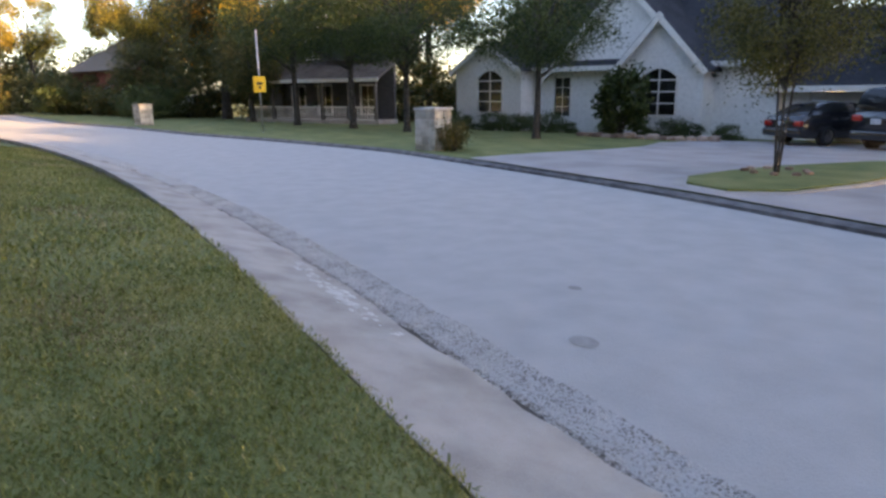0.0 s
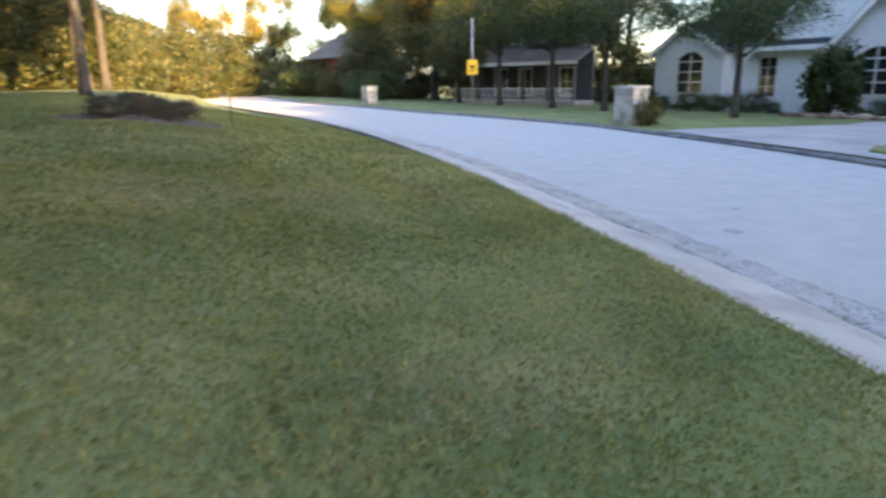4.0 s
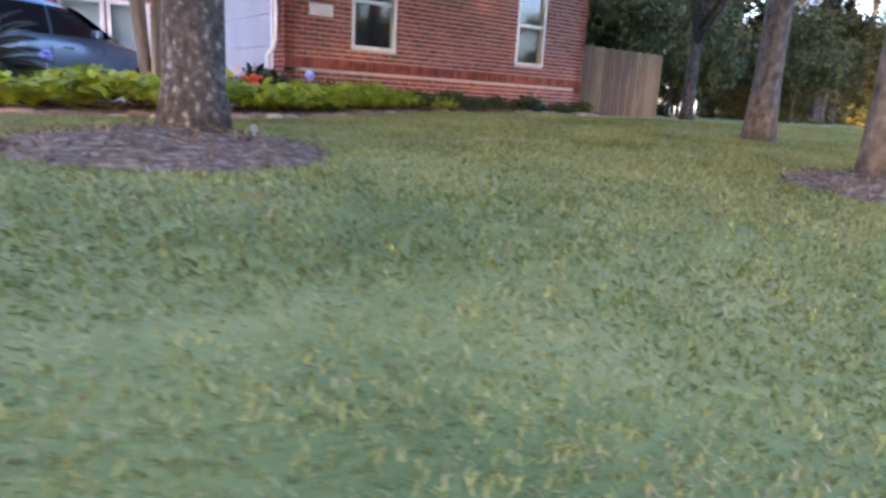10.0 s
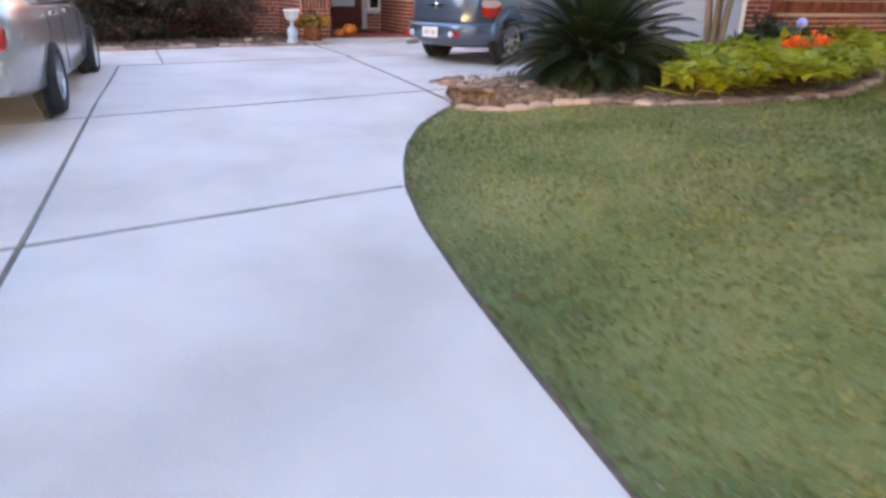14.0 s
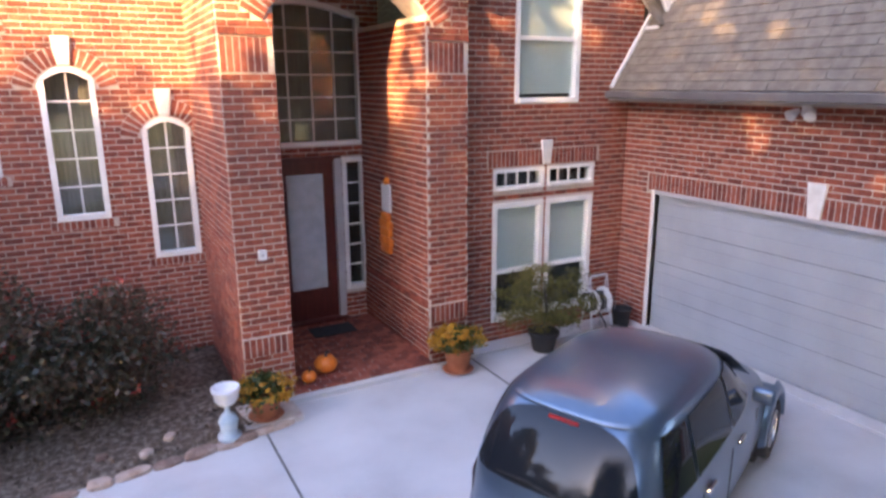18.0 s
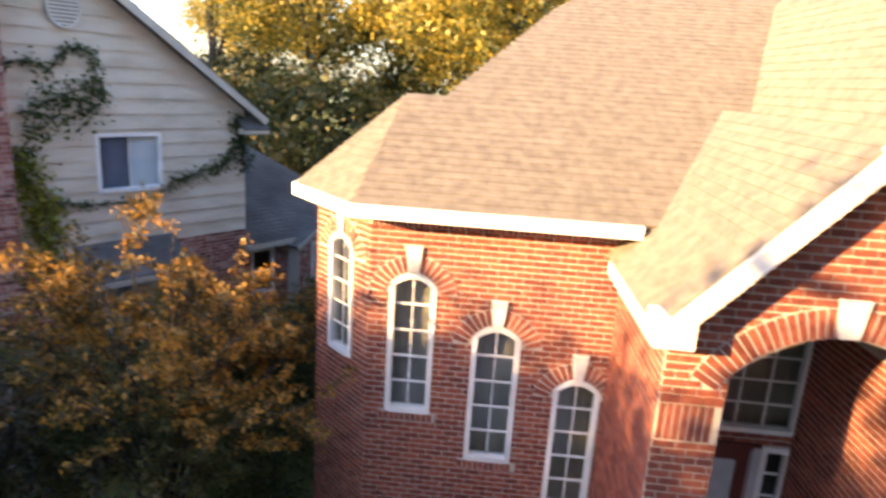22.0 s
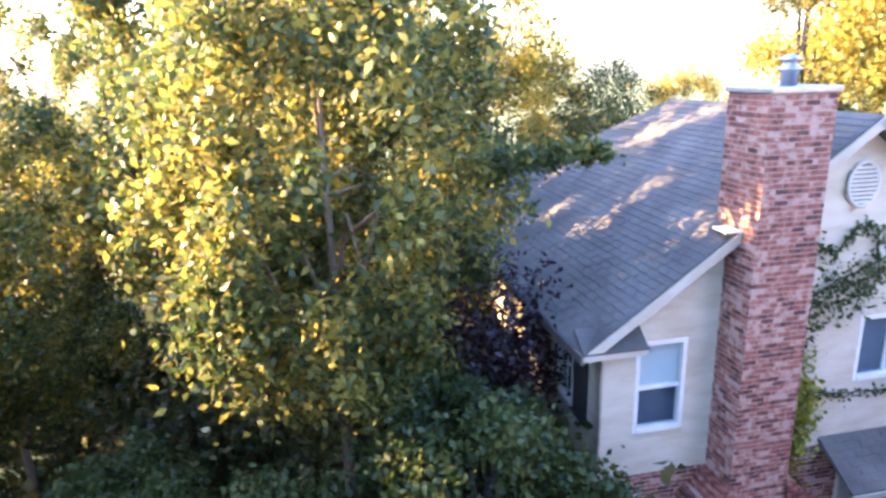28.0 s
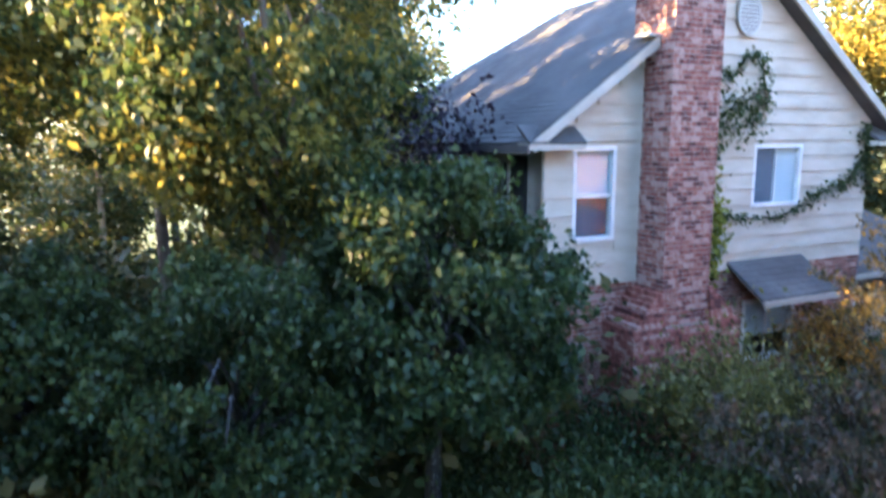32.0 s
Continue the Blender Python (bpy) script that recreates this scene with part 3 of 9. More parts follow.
def strip(name, xs, y0, y1, z0, z1, mat, thick=0.1, rows=1):
    """A band along the street between two lines, with a closed underside."""
    verts, faces = [], []
    for x in xs:
        for k in range(rows + 1):
            t = k / rows
            verts.append((x, y0(x) * (1 - t) + y1(x) * t, z0 * (1 - t) + z1 * t))
        verts.append((x, y1(x), z1 - thick))
        verts.append((x, y0(x), z0 - thick))
    n = rows + 3
    for i in range(len(xs) - 1):
        for j in range(n):
            faces.append((i * n + j, (i + 1) * n + j, (i + 1) * n + (j + 1) % n, i * n + (j + 1) % n))
    return faces_ob(name, verts, faces, mat, smooth=False)


def build_road():
    xs = [-60 + 0.8 * i for i in range(226)]
    wob = lambda x, k: 0.05 * noise.noise(Vector((x * 0.9, k, 0))) + 0.03 * noise.noise(Vector((x * 3.1, k, 5)))
    fine = [-4 + 0.12 * i for i in range(300)]
    xs2 = sorted(set([x for x in xs if x < -4 or x > 32] + fine))
    # The kerb's shadowed and dirty face is put into its dark colour
    far = strip("kerb", xs2, lambda x: far_kerb(x), lambda x: far_kerb(x) + 0.13, -1.045, -1.09, M["kerb"], 0.3)
    tagged(far, "grey concrete kerb along the far side of the street", "kerb", kind="structure")
    road = strip("road", xs2, lambda x: far_kerb(x) + 0.13, lambda x: near_kerb(x) - 0.60 + wob(x, 1), -1.14, -1.12, M["road"], 0.3, rows=8)
    tagged(road, "pale grey worn concrete residential street", "road", kind="structure")
    seam = strip("road_seam", xs2, lambda x: near_kerb(x) - 0.66 + wob(x, 1), lambda x: near_kerb(x) - 0.5 + 1.2 * wob(x, 2), -1.128, -1.122, M["seam"], 0.05, rows=2)
    tagged(seam, "dark dirt-filled seam between road and gutter", "seam", kind="structure")
    gut = strip("gutter", xs2, lambda x: near_kerb(x) - 0.54 + 1.2 * wob(x, 2), lambda x: near_kerb(x) + 0.25 + 0.4 * wob(x, 3), -1.115, -0.925, M["gutter"], 0.3, rows=5)
    tagged(gut, "sandy grey concrete gutter edging the lawn", "gutter", kind="structure")
    # worn edge of the road, where the pebbles of the concrete lie bare
    rng = random.Random(4)
    verts, faces = [], []
    for _ in range(44000):
        x = rng.uniform(0.5, 14) if rng.random() < 0.8 else rng.uniform(14, 28)
        y = near_kerb(x) - 0.55 - 0.36 * rng.random() ** 1.15 + wob(x, 1)
        r = rng.uniform(0.006, 0.017)
        z, a = -1.123, rng.uniform(0, 6.28)
        o = len(verts)
        for k in range(5):
            verts.append((x + r * math.cos(a + k * 1.2566) * rng.uniform(0.7, 1.2), y + r * math.sin(a + k * 1.2566), z - 0.004))
        verts.append((x, y, z + r * 0.55))
        faces += [(o + k, o + (k + 1) % 5, o + 5) for k in range(5)]
    tagged(faces_ob("pebbles", verts, faces, M["pebble"]), "loose pale pebbles along the worn edge of the road", "pebbles", kind="stuff")
    # round stain and two leaves on the road
    for k, (x, y, r) in enumerate(((4.3, -21.25, 0.12), (5.3, -21.95, 0.07))):
        bm = bmesh.new()
        vs = [bm.verts.new((r * math.cos(t) * (1 + 0.25 * noise.noise(Vector((math.cos(t), math.sin(t), k)))), 0.75 * r * math.sin(t), 0)) for t in [i * 2 * math.pi / 28 for i in range(28)]]
        bm.faces.new(vs)
        ob = part("road_stain", moved(bm, Matrix.Translation((x, y, -1.118))), M["road_stain"])
        tagged(ob, "dull brown round stain on the road concrete", "stain", kind="structure")


def gutter_deposit():
    """Chalky crusts where water dries in the gutter, broken into flakes."""
    rng = random.Random(12)
    bm = bmesh.new()
    for _ in range(150):
        f = min(1.0, max(0.0, rng.gauss(0.45, 0.25)))
        x = 4.9 + 2.2 * f
        y = near_kerb(x) - 0.36 + rng.gauss(0, 0.045)
        r = (0.006 + 0.034 * rng.random() ** 2.5) * (1.2 - abs(f - 0.5))
        z = -1.115 + 0.19 * (y - near_kerb(x) + 0.54) / 0.79 + 0.004
        n = 7
        vs = [bm.verts.new((x + 1.7 * r * math.cos(k * 6.283 / n) * rng.uniform(0.6, 1.2), y + r * math.sin(k * 6.283 / n) * rng.uniform(0.6, 1.2), z + 0.24 * r * math.sin(k * 6.283 / n))) for k in range(n)]
        top = bm.verts.new((x, y, z + 0.004))
        for k in range(n):
            bm.faces.new((vs[k], vs[(k + 1) % n], top))
    tagged(part("deposit", bm, M["deposit"]), "white chalky deposit dried along the gutter", "stain", kind="stuff")


def skewed(x, y):
    """The cross joints run a little askew to the house."""
    w = smooth01(-0.6, -3.4, y) * smooth01(-19.5, -16.5, y)
    return y + 0.13 * w * (x + 6.1)


def build_driveway():
    drive = empty("driveway", "pale concrete driveway in jointed slabs leading to the garage", "driveway", kind="structure")
    rows = [-20.3, -16.9, -13.24, -9.64, -6.7, -3.45, -0.35]
    for r0, r1 in zip(rows, rows[1:]):
        cuts = [-12.35, 0.0, None] if r1 < -6.8 else [-12.35, 0.0, -6.08, None] if r1 < -3 else [-12.35, -8.8, -6.0, -3.0, None]
        if r1 > -7 and r0 < -6:
            cuts = [-12.35, 0.0, -6.08, None]
        for c0, c1 in zip(cuts, cuts[1:]):
            g = 0.011
            verts, faces = [], []
            ny, nx = 14, 6
            for j in range(ny + 1):
                y = r0 + g + (r1 - r0 - 2 * g) * j / ny
                left = (drive_joint(skewed(-9.7, y)) if c0 == 0.0 else c0) + g
                edge = drive_right(skewed(drive_right(y), y))
                right = min((drive_joint(skewed(-9.7, y)) if c1 == 0.0 else c1) - g, edge) if c1 is not None else edge
                right = max(right, left + 0.02)
                for i in range(nx + 1):
                    x = left + (right - left) * i / nx
                    yy = skewed(x, y)
                    verts.append((x, yy, drive_z(yy) + 0.008 * noise.noise(Vector((left + i * 0.4, y * 0.5, 2)))))
            n = nx + 1
            top = len(verts)
            verts += [(x, y, z - 0.12) for x, y, z in verts]
            for j in range(ny):
                for i in range(nx):
                    a = j * n + i
                    faces.append((a, a + 1, a + n + 1, a + n))
            ring = [i for i in range(n)] + [j * n + nx for j in range(1, ny + 1)] + [ny * n + i for i in range(nx - 1, -1, -1)] + [j * n for j in range(ny - 1, 0, -1)]
            for a, b in zip(ring, ring[1:] + ring[:1]):
                faces.append((a, a + top, b + top, b))
            s = faces_ob("slab", verts, faces, M["concrete"], drive, smooth=False)
    part("edge_strip", box(-3.62, 0.0, -0.34, 0.01, -0.1, 0.012, 0.004), M["concrete"], drive)
    part("garage_sill", box(-0.2, 0.06, -6.0, -0.345, -0.1, 0.016, 0.004), M["concrete"], drive)
    lines = []
    for y in rows[1:-1]:
        end = max(-8.25, drive_right(skewed(drive_right(y), y))) - 0.03
        lines.append([(x, skewed(x, y)) for x in [-12.34 + (end + 12.34) * k / 12 for k in range(13)]])
    for x, y0, y1 in ((0.0, -20.2, -3.45), (-6.1, -7.36, -3.45), (-8.8, -3.45, -0.35), (-6.0, -3.45, -0.35), (-3.0, -3.45, -0.35)):
        ys = [skewed(-9.5 if x == 0.0 else x, y0 + (y1 - y0) * k / 12) for k in range(13)]
        lines.append([(drive_joint(a) if x == 0.0 else x, a) for a in ys])
    for line in lines:
        d = (Vector(line[-1]) - Vector(line[0])).normalized()
        w = Vector((d.y, -d.x)) * 0.0125
        bm = bmesh.new()
        rows_ = [[bm.verts.new((px + sx * w.x, py + sx * w.y, drive_z(py) + h)) for sx, h in ((-1, -0.1), (-1, 0.003), (1, 0.003), (1, -0.1))] for px, py in line]
        for p, q in zip(rows_, rows_[1:]):
            for k in range(4):
                bm.faces.new((p[k], p[(k + 1) % 4], q[(k + 1) % 4], q[k]))
        bmesh.ops.recalc_face_normals(bm, faces=bm.faces)
        part("joint_filler", bm, M["joint"], drive)
    # dark strip painting the line of shade and dirt between grass and slabs
    rng = random.Random(8)
    verts, faces = [], []
    for k in range(280):
        y = -19.8 + 12.9 * k / 279
        x = drive_right(y)
        verts += [(x - 0.004, y, drive_z(y) + 0.004), (x + 0.010 + 0.016 * rng.random(), y, drive_z(y) + 0.012)]
    faces = [(2 * k, 2 * k + 2, 2 * k + 3, 2 * k + 1) for k in range(279)]
    faces_ob("edge_soil", verts, faces, M["seam"], drive)
    # apron that flares to the road
    ap = [(-14.2, -20.3), (-5.9, -20.3), (-5.0, -21.0), (-15.0, -21.2)]
    ob = part("apron", prism(ap[::-1], -1.3, -1.085), M["concrete"], drive)


build_ground()
build_road()
gutter_deposit()
build_driveway()


# ---- walls, windows and roofs ----
class Face:
    """A wall's own frame: u along it, d out of it, z up."""

    def __init__(self, x, y, deg):
        self.o = Vector((x, y, 0))
        self.u = Vector((math.cos(radians(deg)), math.sin(radians(deg)), 0))
        self.n = Vector((self.u.y, -self.u.x, 0))

    def at(self, u, d, z):
        p = self.o + self.u * u + self.n * d
        return (p.x, p.y, z)

    def matrix(self, u=0, d=0, z=0):
        p = self.at(u, d, z)
        return Matrix(((self.u.x, -self.n.x, 0, p[0]), (self.u.y, -self.n.y, 0, p[1]), (0, 0, 1, p[2]), (0, 0, 0, 1)))


def hole(u0, u1, z0, z1, rise=0.0):
    return (u0, u1, z0, z1, rise)


def hole_top(h, u):
    c, w = (h[0] + h[1]) / 2, (h[1] - h[0]) / 2
    return h[3] + h[4] * max(0.0, 1 - ((u - c) / w) ** 2)


BRICKS = []          # bricks waiting to be laid: wall, face, quads


def solid(u, base, top, holes):
    spans, z = [], base
    for h in sorted(holes, key=lambda h: h[2]):
        if h[0] < u < h[1]:
            if h[2] > z:
                spans.append((z, h[2]))
            z = hole_top(h, u)
    t = top(u)
    if t > z:
        spans.append((z, t))
    return spans


def wall(name, face, u0, u1, base, top, holes, parent, mat="mortar", thick=0.22, brick="brick", course=0.078, length=0.213, skip=None, breaks=(), bricks=True):
    """A wall with its openings cut through, and brick courses laid on its face."""
    cuts = {u0, u1, *breaks}
    for h in holes:
        cuts |= {max(u0, h[0]), min(u1, h[1])}
        if h[4]:
            cuts |= {h[0] + (h[1] - h[0]) * k / 12 for k in range(13)}
    cuts = sorted(c for c in cuts if u0 - 1e-6 <= c <= u1 + 1e-6)
    bm = bmesh.new()
    for a, b in zip(cuts, cuts[1:]):
        if b - a < 1e-4:
            continue
        sa, sb = solid(a + 1e-5, base, top, holes), solid(b - 1e-5, base, top, holes)
        for (p0, p1), (q0, q1) in zip(sa, sb):
            v = [bm.verts.new(face.at(u, d, z)) for d in (0, -thick) for u, z in ((a, p0), (b, q0), (b, q1), (a, p1))]
            for f in ((0, 1, 2, 3), (7, 6, 5, 4), (0, 4, 5, 1), (3, 2, 6, 7), (0, 3, 7, 4), (1, 5, 6, 2)):
                bm.faces.new([v[i] for i in f])
    bmesh.ops.remove_doubles(bm, verts=bm.verts, dist=2e-4)
    ob = part(name, bm, M[mat], parent)
    if bricks:
        BRICKS.append((ob, face, u0, u1, base, top, holes, brick, course, length, skip or (lambda u, z: False)))
    return ob


def brick_quads(verts, faces, face, a, b, z0, z1, d0=0.0, d1=0.008):
    o = len(verts)
    verts += [face.at(a, d0, z0), face.at(b, d0, z0), face.at(b, d0, z1), face.at(a, d0, z1), face.at(a, d1, z0), face.at(b, d1, z0), face.at(b, d1, z1), face.at(a, d1, z1)]
    faces += [(o + 4, o + 5, o + 6, o + 7), (o, o + 1, o + 5, o + 4), (o + 1, o + 2, o + 6, o + 5), (o + 2, o + 3, o + 7, o + 6), (o + 3, o, o + 4, o + 7)]


def lay_bricks(ob, face, u0, u1, base, top, holes, brick, course, length, skip, singles=0):
    """Lays stretcher courses over a wall; the first full bricks become pieces of their own."""
    rng = random.Random(int(abs(u0 * 31 + base * 17 + length * 1000)))
    verts, faces, made = [], [], 0
    us = np.arange(u0 + 0.005, u1, 0.01)
    tops = np.array([top(u) for u in us])
    shared = None
    i, z = 0, base
    while z < tops.max():
        z1 = z + course - 0.0155
        ok = tops > z1
        for h in holes:
            inside = (us > h[0] - 0.004) & (us < h[1] + 0.004)
            ht = np.array([hole_top(h, u) for u in us]) if h[4] else np.full(len(us), h[3])
            ok &= ~(inside & (z1 > h[2]) & (z < ht))
        ok &= ~np.array([skip(u, (z + z1) / 2) for u in us])
        k = 0
        while k < len(us):
            if not ok[k]:
                k += 1
                continue
            j = k
            while j + 1 < len(us) and ok[j + 1]:
                j += 1
            a, b = us[k] - 0.005, us[j] + 0.005
            off = (i % 2) * length / 2 + u0
            m = math.floor((a - off) / length)
            while off + m * length < b:
                p, q = max(a, off + m * length + 0.006), min(b, off + (m + 1) * length - 0.006)
                if q - p > 0.025:
                    if singles > made and z > base + 2.2 and q - p > length - 0.0125:
                        if shared is None:
                            vv, ff = [], []
                            flat = Face(0, 0, 0)
                            brick_quads(vv, ff, flat, 0, length - 0.013, 0, course - 0.0155, 0.0, 0.006)
                            shared = bpy.data.meshes.new("brick")
                            shared.from_pydata(vv, [], ff)
                            shared.materials.append(M[brick + "_piece"])
                        pc = new("brick", shared)
                        pc.matrix_world = face.matrix(p, rng.uniform(0, 0.002), z)
                        pc.parent = ob
                        made += 1
                    else:
                        brick_quads(verts, faces, face, p, q, z, z1, 0.0, 0.0045 + rng.uniform(0, 0.003))
                m += 1
            k = j + 1
        z += course
        i += 1
    if faces:
        tagged(faces_ob("brickwork", verts, faces, M[brick], ob), kind="stuff")


def soldier(name, face, u0, u1, z0, z1, parent, brick="brick", w=0.072, d=0.012):
    verts, faces, u = [], [], u0
    while u + w <= u1 + 0.01:
        brick_quads(verts, faces, face, u + 0.0065, min(u + w - 0.0065, u1), z0, z1, 0.0, d)
        u += w
    if faces and name != "rowlock_course":
        vm, fm = [], []
        brick_quads(vm, fm, face, u0, u1, z0 - 0.006, z1 + 0.006, 0.0, d - 0.0035)
        tagged(faces_ob("mortar_bed", vm, fm, M["mortar"], parent), kind="stuff")
    if faces:
        tagged(faces_ob(name, verts, faces, M[brick], parent), kind="stuff")


def arch_ring(face, h, parent, depth=0.2, d=0.016, brick="brick", key=True, keyh=0.34, keyw=0.2, ears=0.12):
    """Radial bricks over an arched opening, with a pale keystone."""
    c, w, rise = (h[0] + h[1]) / 2, (h[1] - h[0]) / 2, max(h[4], 0.02)
    r = (w * w + rise * rise) / (2 * rise)
    zc = h[3] + rise - r
    half = math.asin(min(1.0, w / r)) + ears / r
    n = max(5, int(2 * half * (r + depth / 2) / 0.078))
    verts, faces = [], []
    for k in range(n):
        a0, a1 = -half + 2 * half * k / n + 0.0075 / r, -half + 2 * half * (k + 1) / n - 0.0075 / r
        o = len(verts)
        for dd in (0.0, d):
            for rr, aa in ((r + 0.01, a0), (r + 0.01, a1), (r + depth, a1), (r + depth, a0)):
                verts.append(face.at(c + rr * math.sin(aa), dd, zc + rr * math.cos(aa)))
        faces += [(o + 7, o + 6, o + 5, o + 4), (o, o + 1, o + 5, o + 4), (o + 1, o + 2, o + 6, o + 5), (o + 2, o + 3, o + 7, o + 6), (o + 3, o, o + 4, o + 7)]
    vm, fm = [], []
    for k in range(n):
        o = len(vm)
        for dd in (0.0, d - 0.004):
            for rr, aa in ((r + 0.006, k), (r + 0.006, k + 1), (r + depth + 0.006, k + 1), (r + depth + 0.006, k)):
                aa = -half + 2 * half * aa / n
                vm.append(face.at(c + rr * math.sin(aa), dd, zc + rr * math.cos(aa)))
        fm += [(o + 7, o + 6, o + 5, o + 4), (o, o + 1, o + 5, o + 4), (o + 2, o + 3, o + 7, o + 6)]
    tagged(faces_ob("mortar_bed", vm, fm, M["mortar"], parent), kind="stuff")
    tagged(faces_ob("brick_arch", verts, faces, M[brick], parent), kind="stuff")
    if key:
        z = h[3] + rise
        keystone(face, c, z + 0.005, keyh, keyw, parent)


def keystone(face, u, z, kh, kw, parent):
    bm = bmesh.new()
    v = [bm.verts.new(face.at(u + a * kw / 2, dd, z + b)) for dd in (0.0, 0.05) for a, b in ((-0.66, 0), (0.66, 0), (1, kh), (-1, kh))]
    for f in ((4, 5, 6, 7), (0, 1, 5, 4), (1, 2, 6, 5), (2, 3, 7, 6), (3, 0, 4, 7)):
        bm.faces.new([v[i] for i in f])
    bmesh.ops.bevel(bm, geom=[e for e in bm.edges if len(e.link_faces) == 2], offset=0.008, segments=1, affect="EDGES")
    part("keystone", bm, M["keystone"], parent)


def arch_skip(h, depth=0.21, ears=0.14):
    c, w, rise = (h[0] + h[1]) / 2, (h[1] - h[0]) / 2, max(h[4], 0.02)
    r = (w * w + rise * rise) / (2 * rise)
    zc, half = h[3] + rise - r, math.asin(min(1.0, w / r)) + ears / r
    return lambda u, z: (math.hypot(u - c, z - zc) < r + depth and math.hypot(u - c, z - zc) > r - 0.02 and abs(math.atan2(u - c, z - zc)) < half) or (abs(u - c) < 0.11 and h[3] + rise <= z < h[3] + rise + 0.36)


def window(face, h, parent, cols=1, rows=1, rail=0.0, backing="dark", frame_w=0.07, bar=0.022, inset=0.05, label="white-framed window", bars_upto=None, shade=0.0, shade_mat="blind"):
    """A framed window in an opening: frame with its sill, panes, glazing bars and what hangs behind."""
    u0, u1, z0, z1, rise = h
    n = 12 if rise else 1
    bm = bmesh.new()

    def quad_prism(pts, d0, d1):
        v = [bm.verts.new(face.at(u, d, z)) for d in (d1, d0) for u, z in pts]
        k = len(pts)
        bm.faces.new(v[:k])
        bm.faces.new(v[k:][::-1])
        for i in range(k):
            bm.faces.new((v[i], v[k + i], v[k + (i + 1) % k], v[(i + 1) % k]))

    fw, di, do = frame_w, -inset - 0.06, 0.022
    quad_prism([(u0, z0), (u0 + fw, z0), (u0 + fw, z1), (u0, z1)], di, do)
    quad_prism([(u1 - fw, z0), (u1, z0), (u1, z1), (u1 - fw, z1)], di, do)
    quad_prism([(u0 + fw, z0), (u1 - fw, z0), (u1 - fw, z0 + fw), (u0 + fw, z0 + fw)], di, do + 0.02)
    if rise:
        for k in range(n):
            a, b = u0 + (u1 - u0) * k / n, u0 + (u1 - u0) * (k + 1) / n
            za, zb = hole_top(h, a), hole_top(h, b)
            quad_prism([(a, max(z1 - 0.01, za - fw * 1.1) if 0 < k else z1 - 0.02), (b, max(z1 - 0.01, zb - fw * 1.1) if k < n - 1 else z1 - 0.02), (b, zb), (a, za)], di, do)
    else:
        quad_prism([(u0 + fw, z1 - fw), (u1 - fw, z1 - fw), (u1 - fw, z1), (u0 + fw, z1)], di, do)
    if rail:
        zr = z0 + (z1 + rise - z0) * rail
        quad_prism([(u0 + fw, zr - 0.03), (u1 - fw, zr - 0.03), (u1 - fw, zr + 0.03), (u0 + fw, zr + 0.03)], -inset - 0.03, -inset + 0.03)
    win = part("window", bm, M["trim"], parent, label)
    # panes
    top = z1 + rise
    us = [u0 + fw + (u1 - u0 - 2 * fw) * k / cols for k in range(cols + 1)]
    zs = [z0 + fw + (top - z0 - 2 * fw) * k / rows for k in range(rows + 1)]
    for i in range(cols):
        for j in range(rows):
            a, b = us[i], us[i + 1]
            t0, t1 = zs[j + 1], zs[j + 1]
            if rise:
                t0, t1 = min(t0, hole_top(h, a + 0.01) - 0.03), min(t1, hole_top(h, b - 0.01) - 0.03)
            g = bmesh.new()
            v = [g.verts.new(face.at(u, d, z)) for d in (-inset, -inset - 0.012) for u, z in ((a, zs[j]), (b, zs[j]), (b, t1), (a, t0))]
            for f in ((0, 1, 2, 3), (7, 6, 5, 4), (0, 4, 5, 1), (1, 5, 6, 2), (2, 6, 7, 3), (3, 7, 4, 0)):
                g.faces.new([v[q] for q in f])
            pane = part("pane", g, M["glass"], win)
            pane.visible_shadow = False
    if cols * rows > 1:
        for i in range(1, cols):
            z_top = (hole_top(h, us[i]) if rise else z1) - 0.03
            g = box(-bar / 2, bar / 2, -0.012, 0.012, 0, z_top - z0 - fw)
            part("muntin", moved(g, face.matrix(us[i], -inset + 0.008, z0 + fw)), M["trim"], win)
        for j in range(1, rows):
            g = box(0, u1 - u0 - 2 * fw, -0.012, 0.012, -bar / 2, bar / 2)
            part("muntin", moved(g, face.matrix(u0 + fw, -inset + 0.008, zs[j])), M["trim"], win)
    if shade:
        zb = z0 + (top - z0) * (1 - shade)
        g = bmesh.new()
        zz = zb
        while zz < z1 + rise * 0.6 - 0.05:
            add_box(g, u0 + fw, u1 - fw, -0.006, 0.006, zz, zz + 0.046, face.matrix(0, -inset - 0.045, 0) @ Matrix.Translation((0, 0, 0)))
            zz += 0.05
        part("blind" if shade_mat.startswith("blind") else "curtain", g, M[shade_mat], win)
    # Backing sheet; its near-black default paints the unlit room into the colour
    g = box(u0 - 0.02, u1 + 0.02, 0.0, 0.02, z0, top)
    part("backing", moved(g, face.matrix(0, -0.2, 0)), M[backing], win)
    return win


